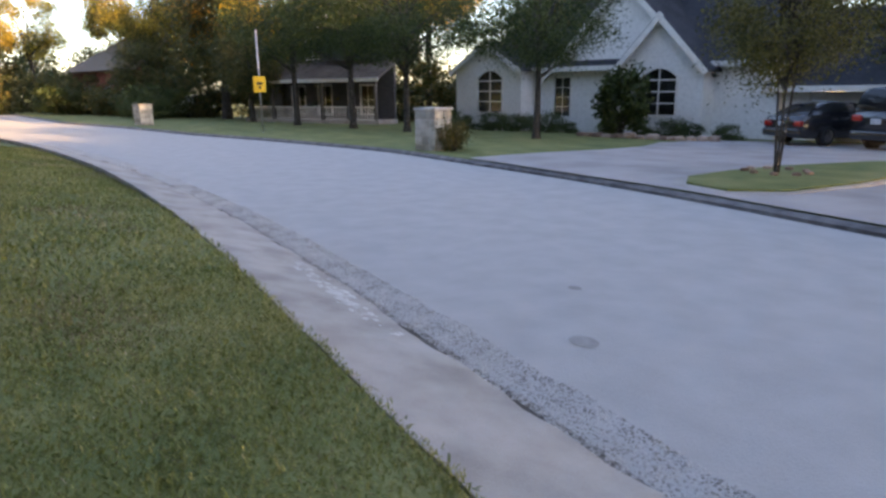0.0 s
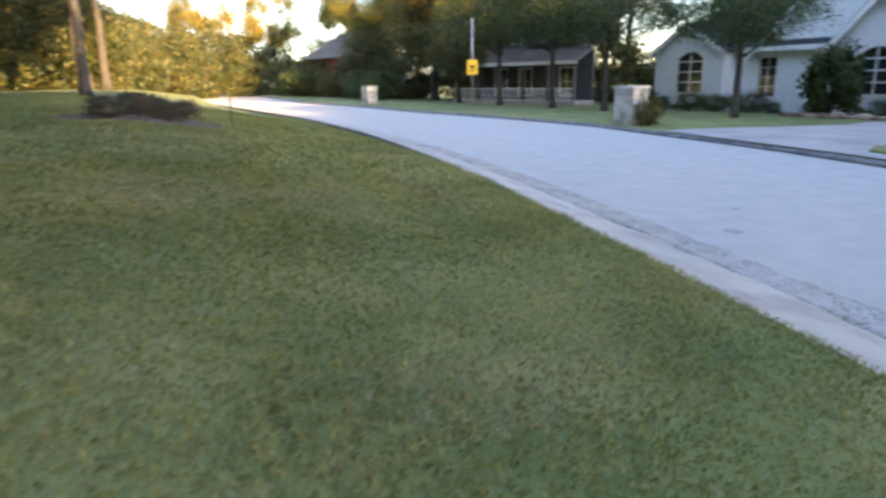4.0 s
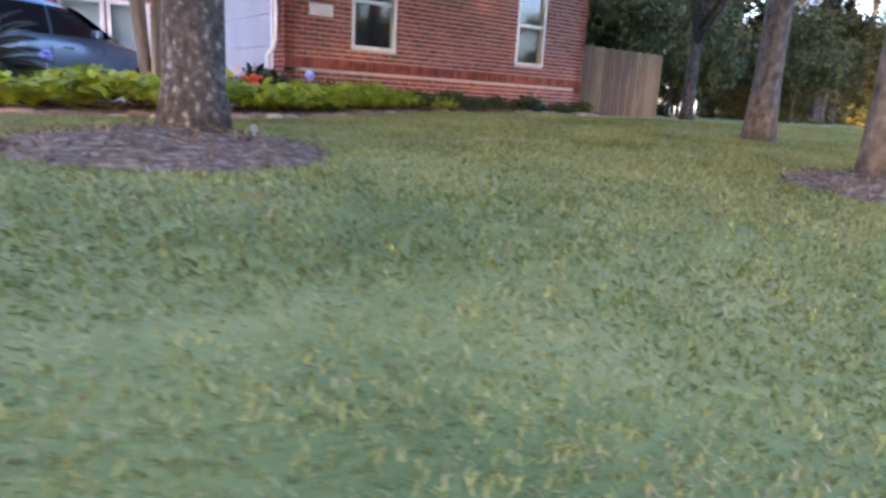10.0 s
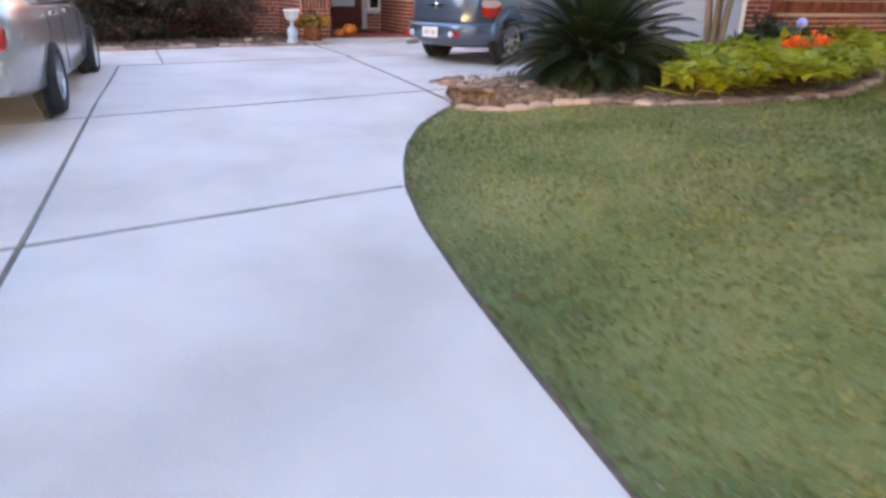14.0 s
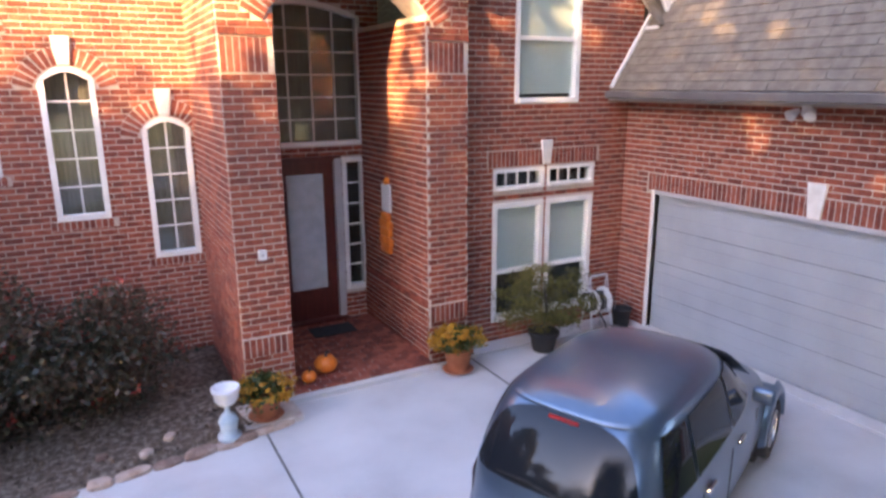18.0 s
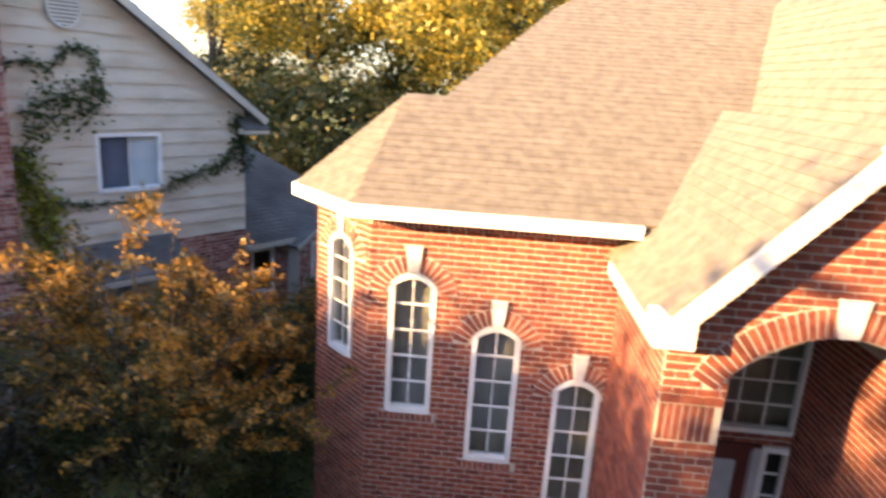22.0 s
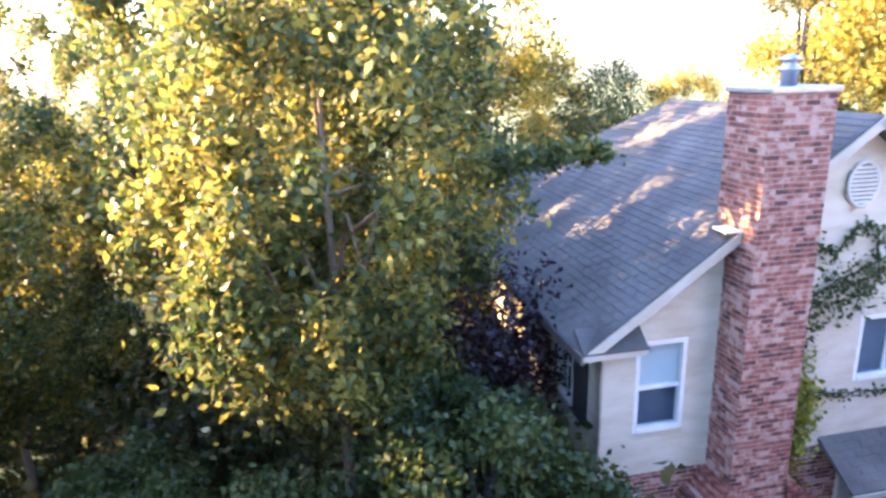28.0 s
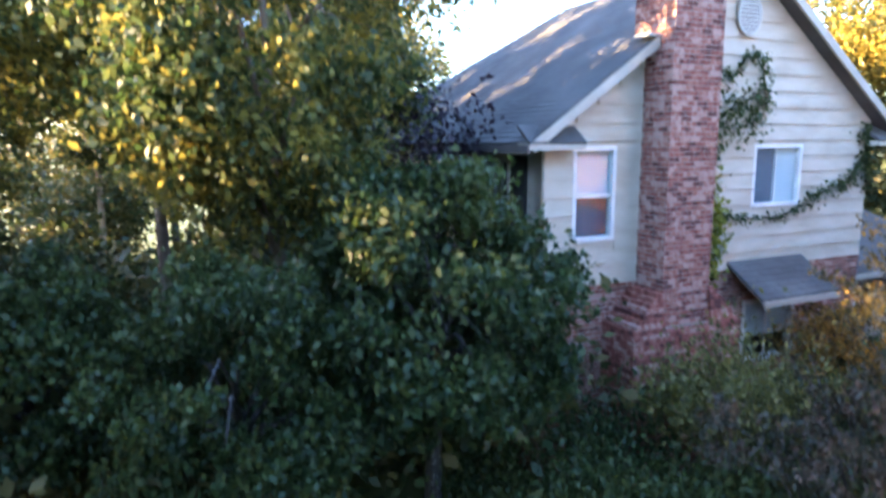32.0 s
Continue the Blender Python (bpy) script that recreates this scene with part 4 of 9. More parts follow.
def roof_plane(name, pts, mat, parent, thick=0.12, over=None, singles=0, tab=0.30, expose=0.14, shingles=True):
    """A roof slope over a plan polygon given in 3D (first two points are the eave), with overlapping shingle tabs."""
    p = [Vector(v) for v in pts]
    u = (p[1] - p[0]).normalized()
    n = u.cross(p[2] - p[0]).normalized()
    if n.z < 0:
        n = -n
    v = n.cross(u)
    if v.z < 0:
        v = -v
    bm = bmesh.new()
    hi = [bm.verts.new(q) for q in p]
    lo = [bm.verts.new(q - n * thick) for q in p]
    k = len(p)
    bm.faces.new(hi)
    bm.faces.new(lo[::-1])
    for i in range(k):
        bm.faces.new((lo[i], lo[(i + 1) % k], hi[(i + 1) % k], hi[i]))
    ob = part(name, bm, M[mat], parent)
    if not shingles:
        return ob
    q2 = [((q - p[0]).dot(u), (q - p[0]).dot(v)) for q in p]
    vmax = max(b for _, b in q2)
    verts, faces, made, shared = [], [], 0, None
    rng = random.Random(int(abs(p[0].x * 13 + p[0].y * 7 + vmax * 100)))
    row, y = 0, 0.0
    while y < vmax - 0.03:
        ym = y + expose * 0.5
        xs = []
        for (a, b), (c, d) in zip(q2, q2[1:] + q2[:1]):
            if (b <= ym < d) or (d <= ym < b):
                xs.append(a + (c - a) * (ym - b) / (d - b))
        xs.sort()
        for x0, x1 in zip(xs[::2], xs[1::2]):
            x = x0 - ((row % 3) * tab / 3 + rng.uniform(0, 0.05))
            while x < x1:
                a, b = max(x, x0) + 0.004, min(x + tab, x1) - 0.004
                if b - a > 0.03:
                    t = 0.012 + rng.uniform(0, 0.005)
                    if made < singles and b - a > tab - 0.0085:
                        if shared is None:
                            shared = bpy.data.meshes.new("shingle")
                            shared.from_pydata([(0, 0, 0.015), (tab - 0.008, 0, 0.015), (tab - 0.008, expose + 0.01, 0.004), (0, expose + 0.01, 0.004), (0, 0, 0), (tab - 0.008, 0, 0)], [], [(0, 1, 2, 3), (4, 5, 1, 0), (4, 0, 3), (5, 2, 1)])
                            shared.materials.append(M["shingle_piece"])
                        pc = new("shingle", shared)
                        c = p[0] + u * a + v * y
                        pc.matrix_world = Matrix(((u.x, v.x, n.x, c.x), (u.y, v.y, n.y, c.y), (u.z, v.z, n.z, c.z), (0, 0, 0, 1)))
                        pc.parent = ob
                        made += 1
                        x += tab
                        continue
                    o = len(verts)
                    for xx, yy, h in ((a, y, t), (b, y, t), (b, y + expose + 0.01, 0.004), (a, y + expose + 0.01, 0.004), (a, y, 0.0), (b, y, 0.0)):
                        verts.append(tuple(p[0] + u * xx + v * yy + n * h))
                    faces += [(o, o + 1, o + 2, o + 3), (o + 4, o + 5, o + 1, o), (o + 4, o, o + 3), (o + 5, o + 2, o + 1)]
                x += tab
        y += expose
        row += 1
    tagged(faces_ob("shingles", verts, faces, M[mat], ob), kind="stuff")
    return ob


def board(name, a, b, h, t, parent, mat="trim", lift=0.0):
    """A straight board between two points, h high and t thick, hung below its line."""
    a, b = Vector(a), Vector(b)
    u = (b - a).normalized()
    side = u.cross(Vector((0, 0, 1))).normalized()
    up = side.cross(u)
    bm = bmesh.new()
    v = [bm.verts.new(p + side * s * t / 2 + up * w) for p in (a, b) for s in (-1, 1) for w in (lift - h, lift)]
    for f in ((0, 1, 3, 2), (4, 6, 7, 5), (0, 4, 5, 1), (2, 3, 7, 6), (1, 5, 7, 3), (0, 2, 6, 4)):
        bm.faces.new([v[i] for i in f])
    bmesh.ops.recalc_face_normals(bm, faces=bm.faces)
    return part(name, bm, M[mat], parent)


# ---- the brick house ----
house = empty("brick_house", "two-storey red brick house with arched entry and attached garage", "house", kind="structure")
FRONT = Face(0, 0, 0)                 # right-hand front wall, u = x
LEFT = Face(0, 1.9, 0)                # stair wall and entry wall
PORCH = Face(0, -0.3, 0)
GARAGE = Face(0, -6.05, 90)           # garage door wall, u = y + 6.05, faces -x ... built from the far side
WING = Face(0, -6.05, 0)
EAVE_L, EAVE_G = 5.45, 3.6


def Flip(x, y, deg):
    """A wall that faces the other way along the same line."""
    f = Face(x, y, deg)
    f.n = -f.n
    return f


GAR = Flip(0, 0, 90)                  # u = y, faces -x
w1, w2, w3 = hole(-8.87, -8.27, 2.63, 4.38, 0.17), hole(-7.78, -7.16, 2.02, 3.77, 0.17), hole(-6.69, -6.09, 1.41, 3.14, 0.17)
door_hole, side_l, side_r = hole(-5.03, -4.07, 0.1, 2.62), hole(-5.48, -5.13, 0.5, 2.62), hole(-3.96, -3.58, 0.52, 2.62)
entry_win = hole(-5.46, -3.6, 2.82, 4.66, 0.2)
lw = wall("wall_stair", LEFT, -9.13, -6.0, 0, lambda u: 5.36, [w1, w2, w3], house, skip=lambda u, z: any(arch_skip(h)(u, z) for h in (w1, w2, w3)) or z > 5.12)
soldier("soldier_course", LEFT, -9.12, -6.02, 5.14, 5.34, lw)
for h in (w1, w2, w3):
    arch_ring(LEFT, h, lw, 0.22)
    soldier("sill_course", LEFT, h[0] - 0.08, h[1] + 0.08, h[2] - 0.11, h[2] - 0.005, lw, d=0.03)
    window(LEFT, h, house, 2, 5, label="tall arched white stair window with small panes", shade=0.0, backing="curtain")
ew = wall("wall_entry", LEFT, -6.0, -3.3, 0, lambda u: 5.2, [door_hole, side_l, side_r, entry_win], house)
window(LEFT, entry_win, house, 5, 6, label="large arched entry window with glazing bars", backing="curtain", frame_w=0.06)
window(LEFT, side_r, house, 1, 6, label="narrow white sidelight beside the door", frame_w=0.07)
window(LEFT, side_l, house, 1, 6, label="narrow white sidelight beside the door", frame_w=0.07)
# angled corner wall with its own window, and the side wall behind
COR = Face(-10.03, 2.8, -45)
cw = hole(0.34, 0.92, 3.2, 4.72, 0.17)
wc = wall("wall_corner", COR, 0, 1.273, 0, lambda u: 5.36, [cw], house, skip=lambda u, z: arch_skip(cw)(u, z) or z > 5.12)
soldier("soldier_course", COR, 0.01, 1.265, 5.14, 5.34, wc)
arch_ring(COR, cw, wc, 0.2, keyw=0.16)
window(COR, cw, house, 2, 5, label="tall arched white window on the angled corner", backing="curtain")
SIDE = Face(-10.03, 6.5, -90)
ws = wall("wall_side", SIDE, 0, 3.7, 0, lambda u: 5.36, [], house)
wall("wall_west", Face(-6.6, 14.0, -90), 0, 7.5, 0, lambda u: 5.36, [], house, bricks=False)
wall("wall_back_bay", Face(-6.6, 6.5, 180), 0, 3.43, 0, lambda u: 5.36, [], house, bricks=False)
BACK = Face(9.0, 14.0, 180)
wall("wall_back", BACK, 0, 15.6, 0, lambda u: 5.36, [], house, bricks=False)

# portico
arch = hole(-5.46, -3.62, 0.0, 4.5, 0.45)


def porch_top(u):
    return 5.05 + 1.06 * max(0.0, 1.5 - abs(u + 4.54))


pw = wall("wall_portico", PORCH, -6.04, -3.04, 0, porch_top, [arch], house, thick=0.5, breaks=(-4.54,), skip=lambda u, z: arch_skip(arch, 0.27, 0.2)(u, z) or 4.2 < z < 4.3 or 3.82 < z < 4.2)
arch_ring(PORCH, arch, pw, 0.28, keyh=0.36, keyw=0.27, ears=0.18, d=0.022)
for a, b in ((-6.04, -5.47), (-3.61, -3.04)):
    soldier("soldier_course", PORCH, a + 0.004, b - 0.004, 3.83, 4.19, pw)
    soldier("soldier_course", PORCH, a, b, 0.62, 0.84, pw, d=0.03)
    soldier("rowlock_course", PORCH, a, b, 4.21, 4.28, pw, d=0.03, w=0.19)
PL = Flip(-6.045, 0, 90)
wall("wall_portico_side", PL, -0.296, 1.9, 0, lambda u: 5.05, [], house, thick=0.5)
IN_R = Flip(-3.625, 0, 90)
ir = wall("wall_portico_inner", IN_R, -0.296, 1.9, 0, lambda u: 4.5, [], house, thick=0.5, skip=lambda u, z: 0.8 < z < 0.88)
soldier("rowlock_course", IN_R, -0.29, 1.89, 0.81, 0.875, ir, d=0.035, w=0.1)
IN_L = Face(-5.5, 0, 90)
wall("wall_portico_inner", IN_L, 0.2, 1.9, 0, lambda u: 5.0, [], house, thick=0.3, bricks=False)
# Ceiling reuses the door's dark red-brown to read dark under the arch
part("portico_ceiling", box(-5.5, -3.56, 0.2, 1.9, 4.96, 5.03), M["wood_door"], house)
# right-hand front wall under its steep gable
G_APEX, G_C, G_H = 9.2, -2.48, 2.88
uw, fwa, fwb = hole(-2.12, -1.0, 3.44, 4.97, 0.2), hole(-2.45, -1.57, 0.3, 2.06), hole(-1.52, -0.64, 0.3, 2.06)
ta, tb = hole(-2.45, -1.57, 2.24, 2.54), hole(-1.52, -0.64, 2.24, 2.54)


def gable_top(u):
    return G_APEX - 1.49 * abs(u - G_C) if abs(u - G_C) < G_H else 4.9


fr = wall("wall_front", FRONT, -5.3, 0.2, 0, gable_top, [uw, fwa, fwb, ta, tb, hole(-5.31, -3.3, -0.1, 5.04)], house, breaks=(G_C, G_C + G_H, -5.2), skip=lambda u, z: arch_skip(uw, 0.27, 0.16)(u, z) or (-2.55 < u < -0.54 and 2.55 < z < 2.8))
arch_ring(FRONT, uw, fr, 0.26, keyh=0.36, keyw=0.24, ears=0.14)
soldier("soldier_course", FRONT, -2.54, -0.55, 2.57, 2.79, fr, d=0.02)
keystone(FRONT, -1.545, 2.58, 0.34, 0.2, fr)
window(FRONT, uw, house, 1, 1, 0.5, label="arched white sash window with drawn blind", shade=0.93)
for h in (fwa, fwb):
    window(FRONT, h, house, 1, 1, 0.42, label="white sash window with a blind drawn to the rail", shade=0.585, frame_w=0.075)
for h in (ta, tb):
    window(FRONT, h, house, 4, 1, label="white transom light", frame_w=0.05)

# garage wing
gd = hole(-5.57, -0.68, 0.0, 2.13)
gw = wall("wall_garage", GAR, -6.05, 0.0, 0, lambda u: EAVE_G, [gd], house, skip=lambda u, z: -5.75 < u < -0.5 and 2.12 < z < 2.42)
soldier("soldier_course", GAR, -5.72, -0.53, 2.15, 2.40, gw, d=0.018)
keystone(GAR, -3.12, 2.15, 0.42, 0.24, gw)
wa, wb = hole(1.22, 2.12, 1.12, 2.72), hole(5.02, 5.82, 1.12, 2.72)
fw_ = wall("wall_wing", WING, 0.0, 7.07, 0, lambda u: EAVE_G, [wa, wb], house, skip=lambda u, z: 0.72 < z < 0.93)
soldier("rowlock_course", WING, 0.0, 7.07, 0.74, 0.92, fw_, d=0.03)
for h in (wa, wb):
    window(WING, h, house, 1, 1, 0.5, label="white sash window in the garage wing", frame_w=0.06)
    soldier("soldier_course", WING, h[0] - 0.1, h[1] + 0.1, 2.74, 2.96, fw_, d=0.015)
    keystone(WING, (h[0] + h[1]) / 2, 2.75, 0.3, 0.18, fw_)
WR = Face(7.07, 0, 90)
wall("wall_wing_side", WR, -6.05, 4.0, 0, lambda u: EAVE_G, [], house)
part("house_plaque", box(0.43, 0.86, -6.085, -6.05, 1.58, 1.77, 0.006), M["keystone"], house, "pale oblong house plaque")

# garage door of horizontal panels
gdoor = part("garage_door", box(-0.02, 0.02, -5.57, -0.68, 0.0, 2.13, m=Matrix.Translation((0.10, 0, 0))), M["garage"], house, "pale grey sectional garage door")
for k in range(4):
    part("door_panel", box(0.06, 0.085, -5.55, -0.70, 0.02 + k * 0.53, 0.02 + k * 0.53 + 0.518, 0.008), M["garage"], gdoor)
    for zz in (0.17, 0.35):           # pressed ribs
        part("rib", box(0.054, 0.07, -5.53, -0.72, 0.02 + k * 0.53 + zz, 0.035 + k * 0.53 + zz, 0.006), M["garage"], gdoor)
for y0, y1 in ((-5.63, -5.57), (-0.68, -0.62)):
    part("door_jamb", box(-0.03, 0.1, y0, y1, 0, 2.16, 0.005), M["trim"], gdoor)
part("door_head", box(-0.03, 0.1, -5.57, -0.68, 2.1, 2.16, 0.004), M["grey_jamb"], gdoor)

# front door
fd = part("front_door", box(-5.0, -4.1, 1.9, 1.95, 0.12, 2.58, 0.006), M["wood_door"], house, "dark mahogany front door with frosted oval-cornered glass")
part("door_glass", box(-4.83, -4.27, 1.885, 1.90, 0.62, 2.4, 0.02), M["frosted"], fd, "frosted glass light")
part("door_rail", box(-4.86, -4.24, 1.88, 1.90, 0.55, 0.62, 0.006), M["wood_door"], fd)
for x in (-4.86, -4.27):
    part("door_stile", box(x, x + 0.03, 1.88, 1.9, 0.62, 2.4, 0.005), M["wood_door"], fd)
part("door_handle", moved(tube([(0, 0, 0), (0, -0.06, 0), (0.08, -0.06, 0)], [0.012, 0.012, 0.01], 8), Matrix.Translation((-4.17, 1.885, 1.05))), M["chrome"], fd)
for a, b in ((-5.06, -5.0), (-4.1, -3.99)):
    part("door_frame", box(a, b, 1.83, 1.93, 0.1, 2.62, 0.004), M["grey_jamb"], fd)
part("door_header", box(-5.06, -3.99, 1.84, 1.93, 2.58, 2.66, 0.004), M["wood_door"], fd)
part("threshold", box(-5.06, -3.99, 1.75, 1.92, 0.09, 0.125, 0.004), M["wood_door"], fd)

# roofs
ZG = EAVE_G
roof_plane("roof_garage_west", [(-0.42, -6.5, ZG), (-0.42, -0.02, ZG), (3.53, -0.02, ZG + 5.88), (3.53, -2.55, ZG + 5.88)], "shingle", house, singles=300)
roof_plane("roof_garage_south", [(-0.42, -6.5, ZG), (7.48, -6.5, ZG), (3.53, -2.55, ZG + 5.88)], "shingle", house)
roof_plane("roof_garage_east", [(7.48, -6.5, ZG), (7.48, 4.0, ZG), (3.53, 4.0, ZG + 5.88), (3.53, -2.55, ZG + 5.88)], "shingle", house, shingles=False)
board("fascia", (-0.43, -6.5, ZG - 0.01), (-0.43, -0.05, ZG - 0.01), 0.14, 0.03, house, mat="grey_jamb")
board("fascia", (-0.43, -6.51, ZG - 0.01), (7.48, -6.51, ZG - 0.01), 0.14, 0.03, house)
part("soffit", box(-0.41, 0.0, -6.49, -0.05, ZG - 0.15, ZG - 0.13), M["trim"], house)
part("soffit", box(-0.41, 7.47, -6.49, -6.05, ZG - 0.15, ZG - 0.13), M["trim"], house)
# gutter of the garage roof
drop = part("downspout", tube([(-0.07, -5.9, EAVE_G - 0.02), (-0.07, -5.9, 1.16), (-0.1, -5.84, 1.02), (-0.14, -5.7, 0.9), (-0.14, -5.7, 0.06)], [0.045] * 5, 4), M["trim"], house, "white painted downspout in the garage corner")
part("bracket", box(-0.125, 0.0, -5.96, -5.84, 1.9, 1.93), M["trim"], drop)
part("roof_gutter", box(-0.54, -0.44, -6.5, -0.06, ZG - 0.12, ZG - 0.01, 0.02), M["gutter_brown"], house, "brown-grey roof gutter")
board("rake_board", (-0.44, -0.06, ZG + 0.05), (0.75, -0.06, ZG + 0.05 + 1.77), 0.14, 0.05, house)
# left roof: hip over the stair wall and its angled corner
EL = EAVE_L
on_front = lambda x, y: (x, y, EL + 0.6 * (y - 1.5))
roof_plane("roof_stair", [on_front(-9.3, 1.5), on_front(-2.6, 1.5), on_front(-2.6, 8.1), on_front(-5.0, 8.1), on_front(-6.87, 6.0), on_front(-8.43, 3.55), on_front(-9.0, 3.5)], "shingle", house, singles=300)
roof_plane("roof_corner", [(-10.3, 2.62, EL), (-9.3, 1.5, EL), (-9.0, 3.5, EL + 1.2)], "shingle", house)
roof_plane("roof_side", [(-10.3, 6.9, EL), (-10.3, 2.62, EL), (-9.0, 3.5, EL + 1.2), (-8.43, 3.55, EL + 1.23), (-8.0, 6.9, EL + 1.1)], "shingle", house, shingles=False)
roof_plane("roof_main_west", [(-8.0, 6.9, EL + 1.1), (-8.43, 3.55, EL + 1.23), (-6.87, 6.0, EL + 2.7), (-5.0, 8.1, EL + 3.96), (-5.6, 9.6, EL + 3.0)], "shingle", house, shingles=False)
roof_plane("roof_main_back", [(7.4, 14.4, EL), (-6.9, 14.4, EL), (-5.0, 8.1, EL + 3.96), (3.0, 8.1, EL + 3.96)], "shingle", house, shingles=False)
roof_plane("roof_main_front", [(-2.6, 4.0, EL + 1.5), (7.4, 4.0, EL + 1.5), (3.0, 8.1, EL + 3.96), (-2.6, 8.1, EL + 3.96)], "shingle", house, shingles=False)
for a, b in (((-9.3, 1.48), (-5.95, 1.48)), ((-10.32, 2.62), (-9.3, 1.48)), ((-10.32, 6.9), (-10.32, 2.62))):
    board("fascia", (*a, EL), (*b, EL), 0.16, 0.05, house)
part("soffit", prism([(-10.03, 2.8), (-9.13, 1.9), (-6.0, 1.9), (-6.0, 1.52), (-9.28, 1.52), (-10.28, 2.64)][::-1], EL - 0.13, EL - 0.10), M["trim"], house)
part("bed_mould", box(-9.13, -6.03, 1.82, 1.9, 5.3, 5.4, 0.02), M["trim"], house)
# steep front gable
gx0, gx1 = G_C - G_H - 0.32, G_C + G_H + 0.32
gz = G_APEX - 1.49 * (G_H + 0.32) + 0.1
roof_plane("roof_gable_east", [(gx1, -0.32, gz), (gx1, 6.5, gz), (G_C, 6.5, G_APEX + 0.1), (G_C, -0.32, G_APEX + 0.1)], "shingle", house)
wz = G_APEX + 0.1 - 1.49 * (G_C + 4.28)
roof_plane("roof_gable_west", [(-4.28, 6.5, wz), (-4.28, -0.32, wz), (G_C, -0.32, G_APEX + 0.1), (G_C, 6.5, G_APEX + 0.1)], "shingle", house)
for s in (-1, 1):
    run = G_H + 0.3 if s > 0 else 1.78
    board("rake_board", (G_C + s * run, -0.33, G_APEX + 0.09 - 1.49 * run), (G_C, -0.33, G_APEX + 0.09), 0.24, 0.05, house)
    board("rake_mould", (G_C + s * run, -0.37, G_APEX + 0.12 - 1.49 * run), (G_C, -0.37, G_APEX + 0.12), 0.09, 0.04, house)
part("eave_return", prism([(0.15, -0.36), (0.86, -0.36), (0.86, 0.0), (0.15, 0.0)], gz - 0.26, gz - 0.02), M["trim"], house, "white boxed eave return")
roof_plane("return_roof", [(0.1, -0.42, gz - 0.02), (0.9, -0.42, gz - 0.02), (0.9, -0.0, gz + 0.42), (0.1, -0.0, gz + 0.42)], "shingle", house, thick=0.03)
# portico roof
PA, PH, PC, PY = 6.74, 1.66, -4.58, -0.55
pz = PA - 1.06 * PH
part("apex_block", moved(box(-0.12, 0.12, -0.045, 0.02, -0.12, 0.12, 0.008), Matrix.Translation((PC, PY - 0.01, PA - 0.14)) @ Matrix.Rotation(radians(45), 4, "Y")), M["trim"], house)
roof_plane("roof_portico_west", [(PC - PH, 5.5, pz), (PC - PH, PY, pz), (PC, PY, PA), (PC, 5.5, PA)], "shingle", house, thick=0.08, singles=300)
roof_plane("roof_portico_east", [(PC + PH, PY, pz), (PC + PH, 0.0, pz), (PC, 0.0, PA), (PC, PY, PA)], "shingle", house, thick=0.08)
for s in (-1, 1):
    board("rake_board", (PC + s * (PH - 0.01), PY - 0.01, pz - 0.01), (PC, PY - 0.01, PA - 0.02), 0.17, 0.05, house)
    a, b = PC + s * (PH + 0.01), PC + s * (PH - 0.34)
    part("eave_return", prism([(min(a, b), PY - 0.03), (max(a, b), PY - 0.03), (max(a, b), -0.27), (min(a, b), -0.27)], pz - 0.16, pz + 0.12), M["trim"], house, "white boxed eave return")
    board("fascia", (PC + s * (PH + 0.01), PY, pz), (PC + s * (PH + 0.01), 1.6 if s < 0 else -0.05, pz), 0.14, 0.03, house)
    board("soffit_board", (PC + s * (PH - 0.1), (PY - 0.3) / 2, pz + 0.0), (PC, (PY - 0.3) / 2, PA - 0.1), 0.03, 0.24, house)


# ---- the neighbours' houses ----
NF = Face(-17.16, 3.09, 54.5)          # gable wall of the cream house, u along it, d out of it
cream = empty("cream_house", "cream lap-sided two-storey house with a tall brick chimney", "house")


def N(u, d, z):
    return NF.at(u, d, z)


def rake(u):
    return 8.62 - 0.715 * abs(u - 3.05)


W1, W2, W3 = hole(-0.42, 0.42, 3.98, 5.5), hole(3.5, 4.78, 4.36, 5.5), hole(3.5, 4.9, 1.4, 2.6)
gable = wall("wall_gable", NF, -0.98, 6.72, 3.25, rake, [W1, W2], cream, mat="siding", bricks=False, breaks=(3.05,))
wall("wall_lower", NF, -0.98, 6.72, -0.1, lambda u: 3.25, [W3], cream, brick="old_brick")
SF = Face(*NF.at(-0.98, -9.0, 0)[:2], 54.5 - 90)
W4 = hole(7.35, 8.05, 4.0, 5.3)
wall("wall_side", SF, 0, 9.0, 3.25, lambda u: 5.6, [W4], cream, mat="siding", bricks=False)
wall("wall_side_lower", SF, 0, 9.0, -0.1, lambda u: 3.25, [], cream, brick="old_brick")
window(SF, W4, cream, 2, 2, label="white-framed side window under the eave")
part("shutter", moved(box(8.15, 8.6, -0.06, 0.0, 3.95, 5.35, 0.01), SF.matrix(0, 0.002, 0)), M["dark"], cream, "dark shutter beside the side window")
z = 3.25
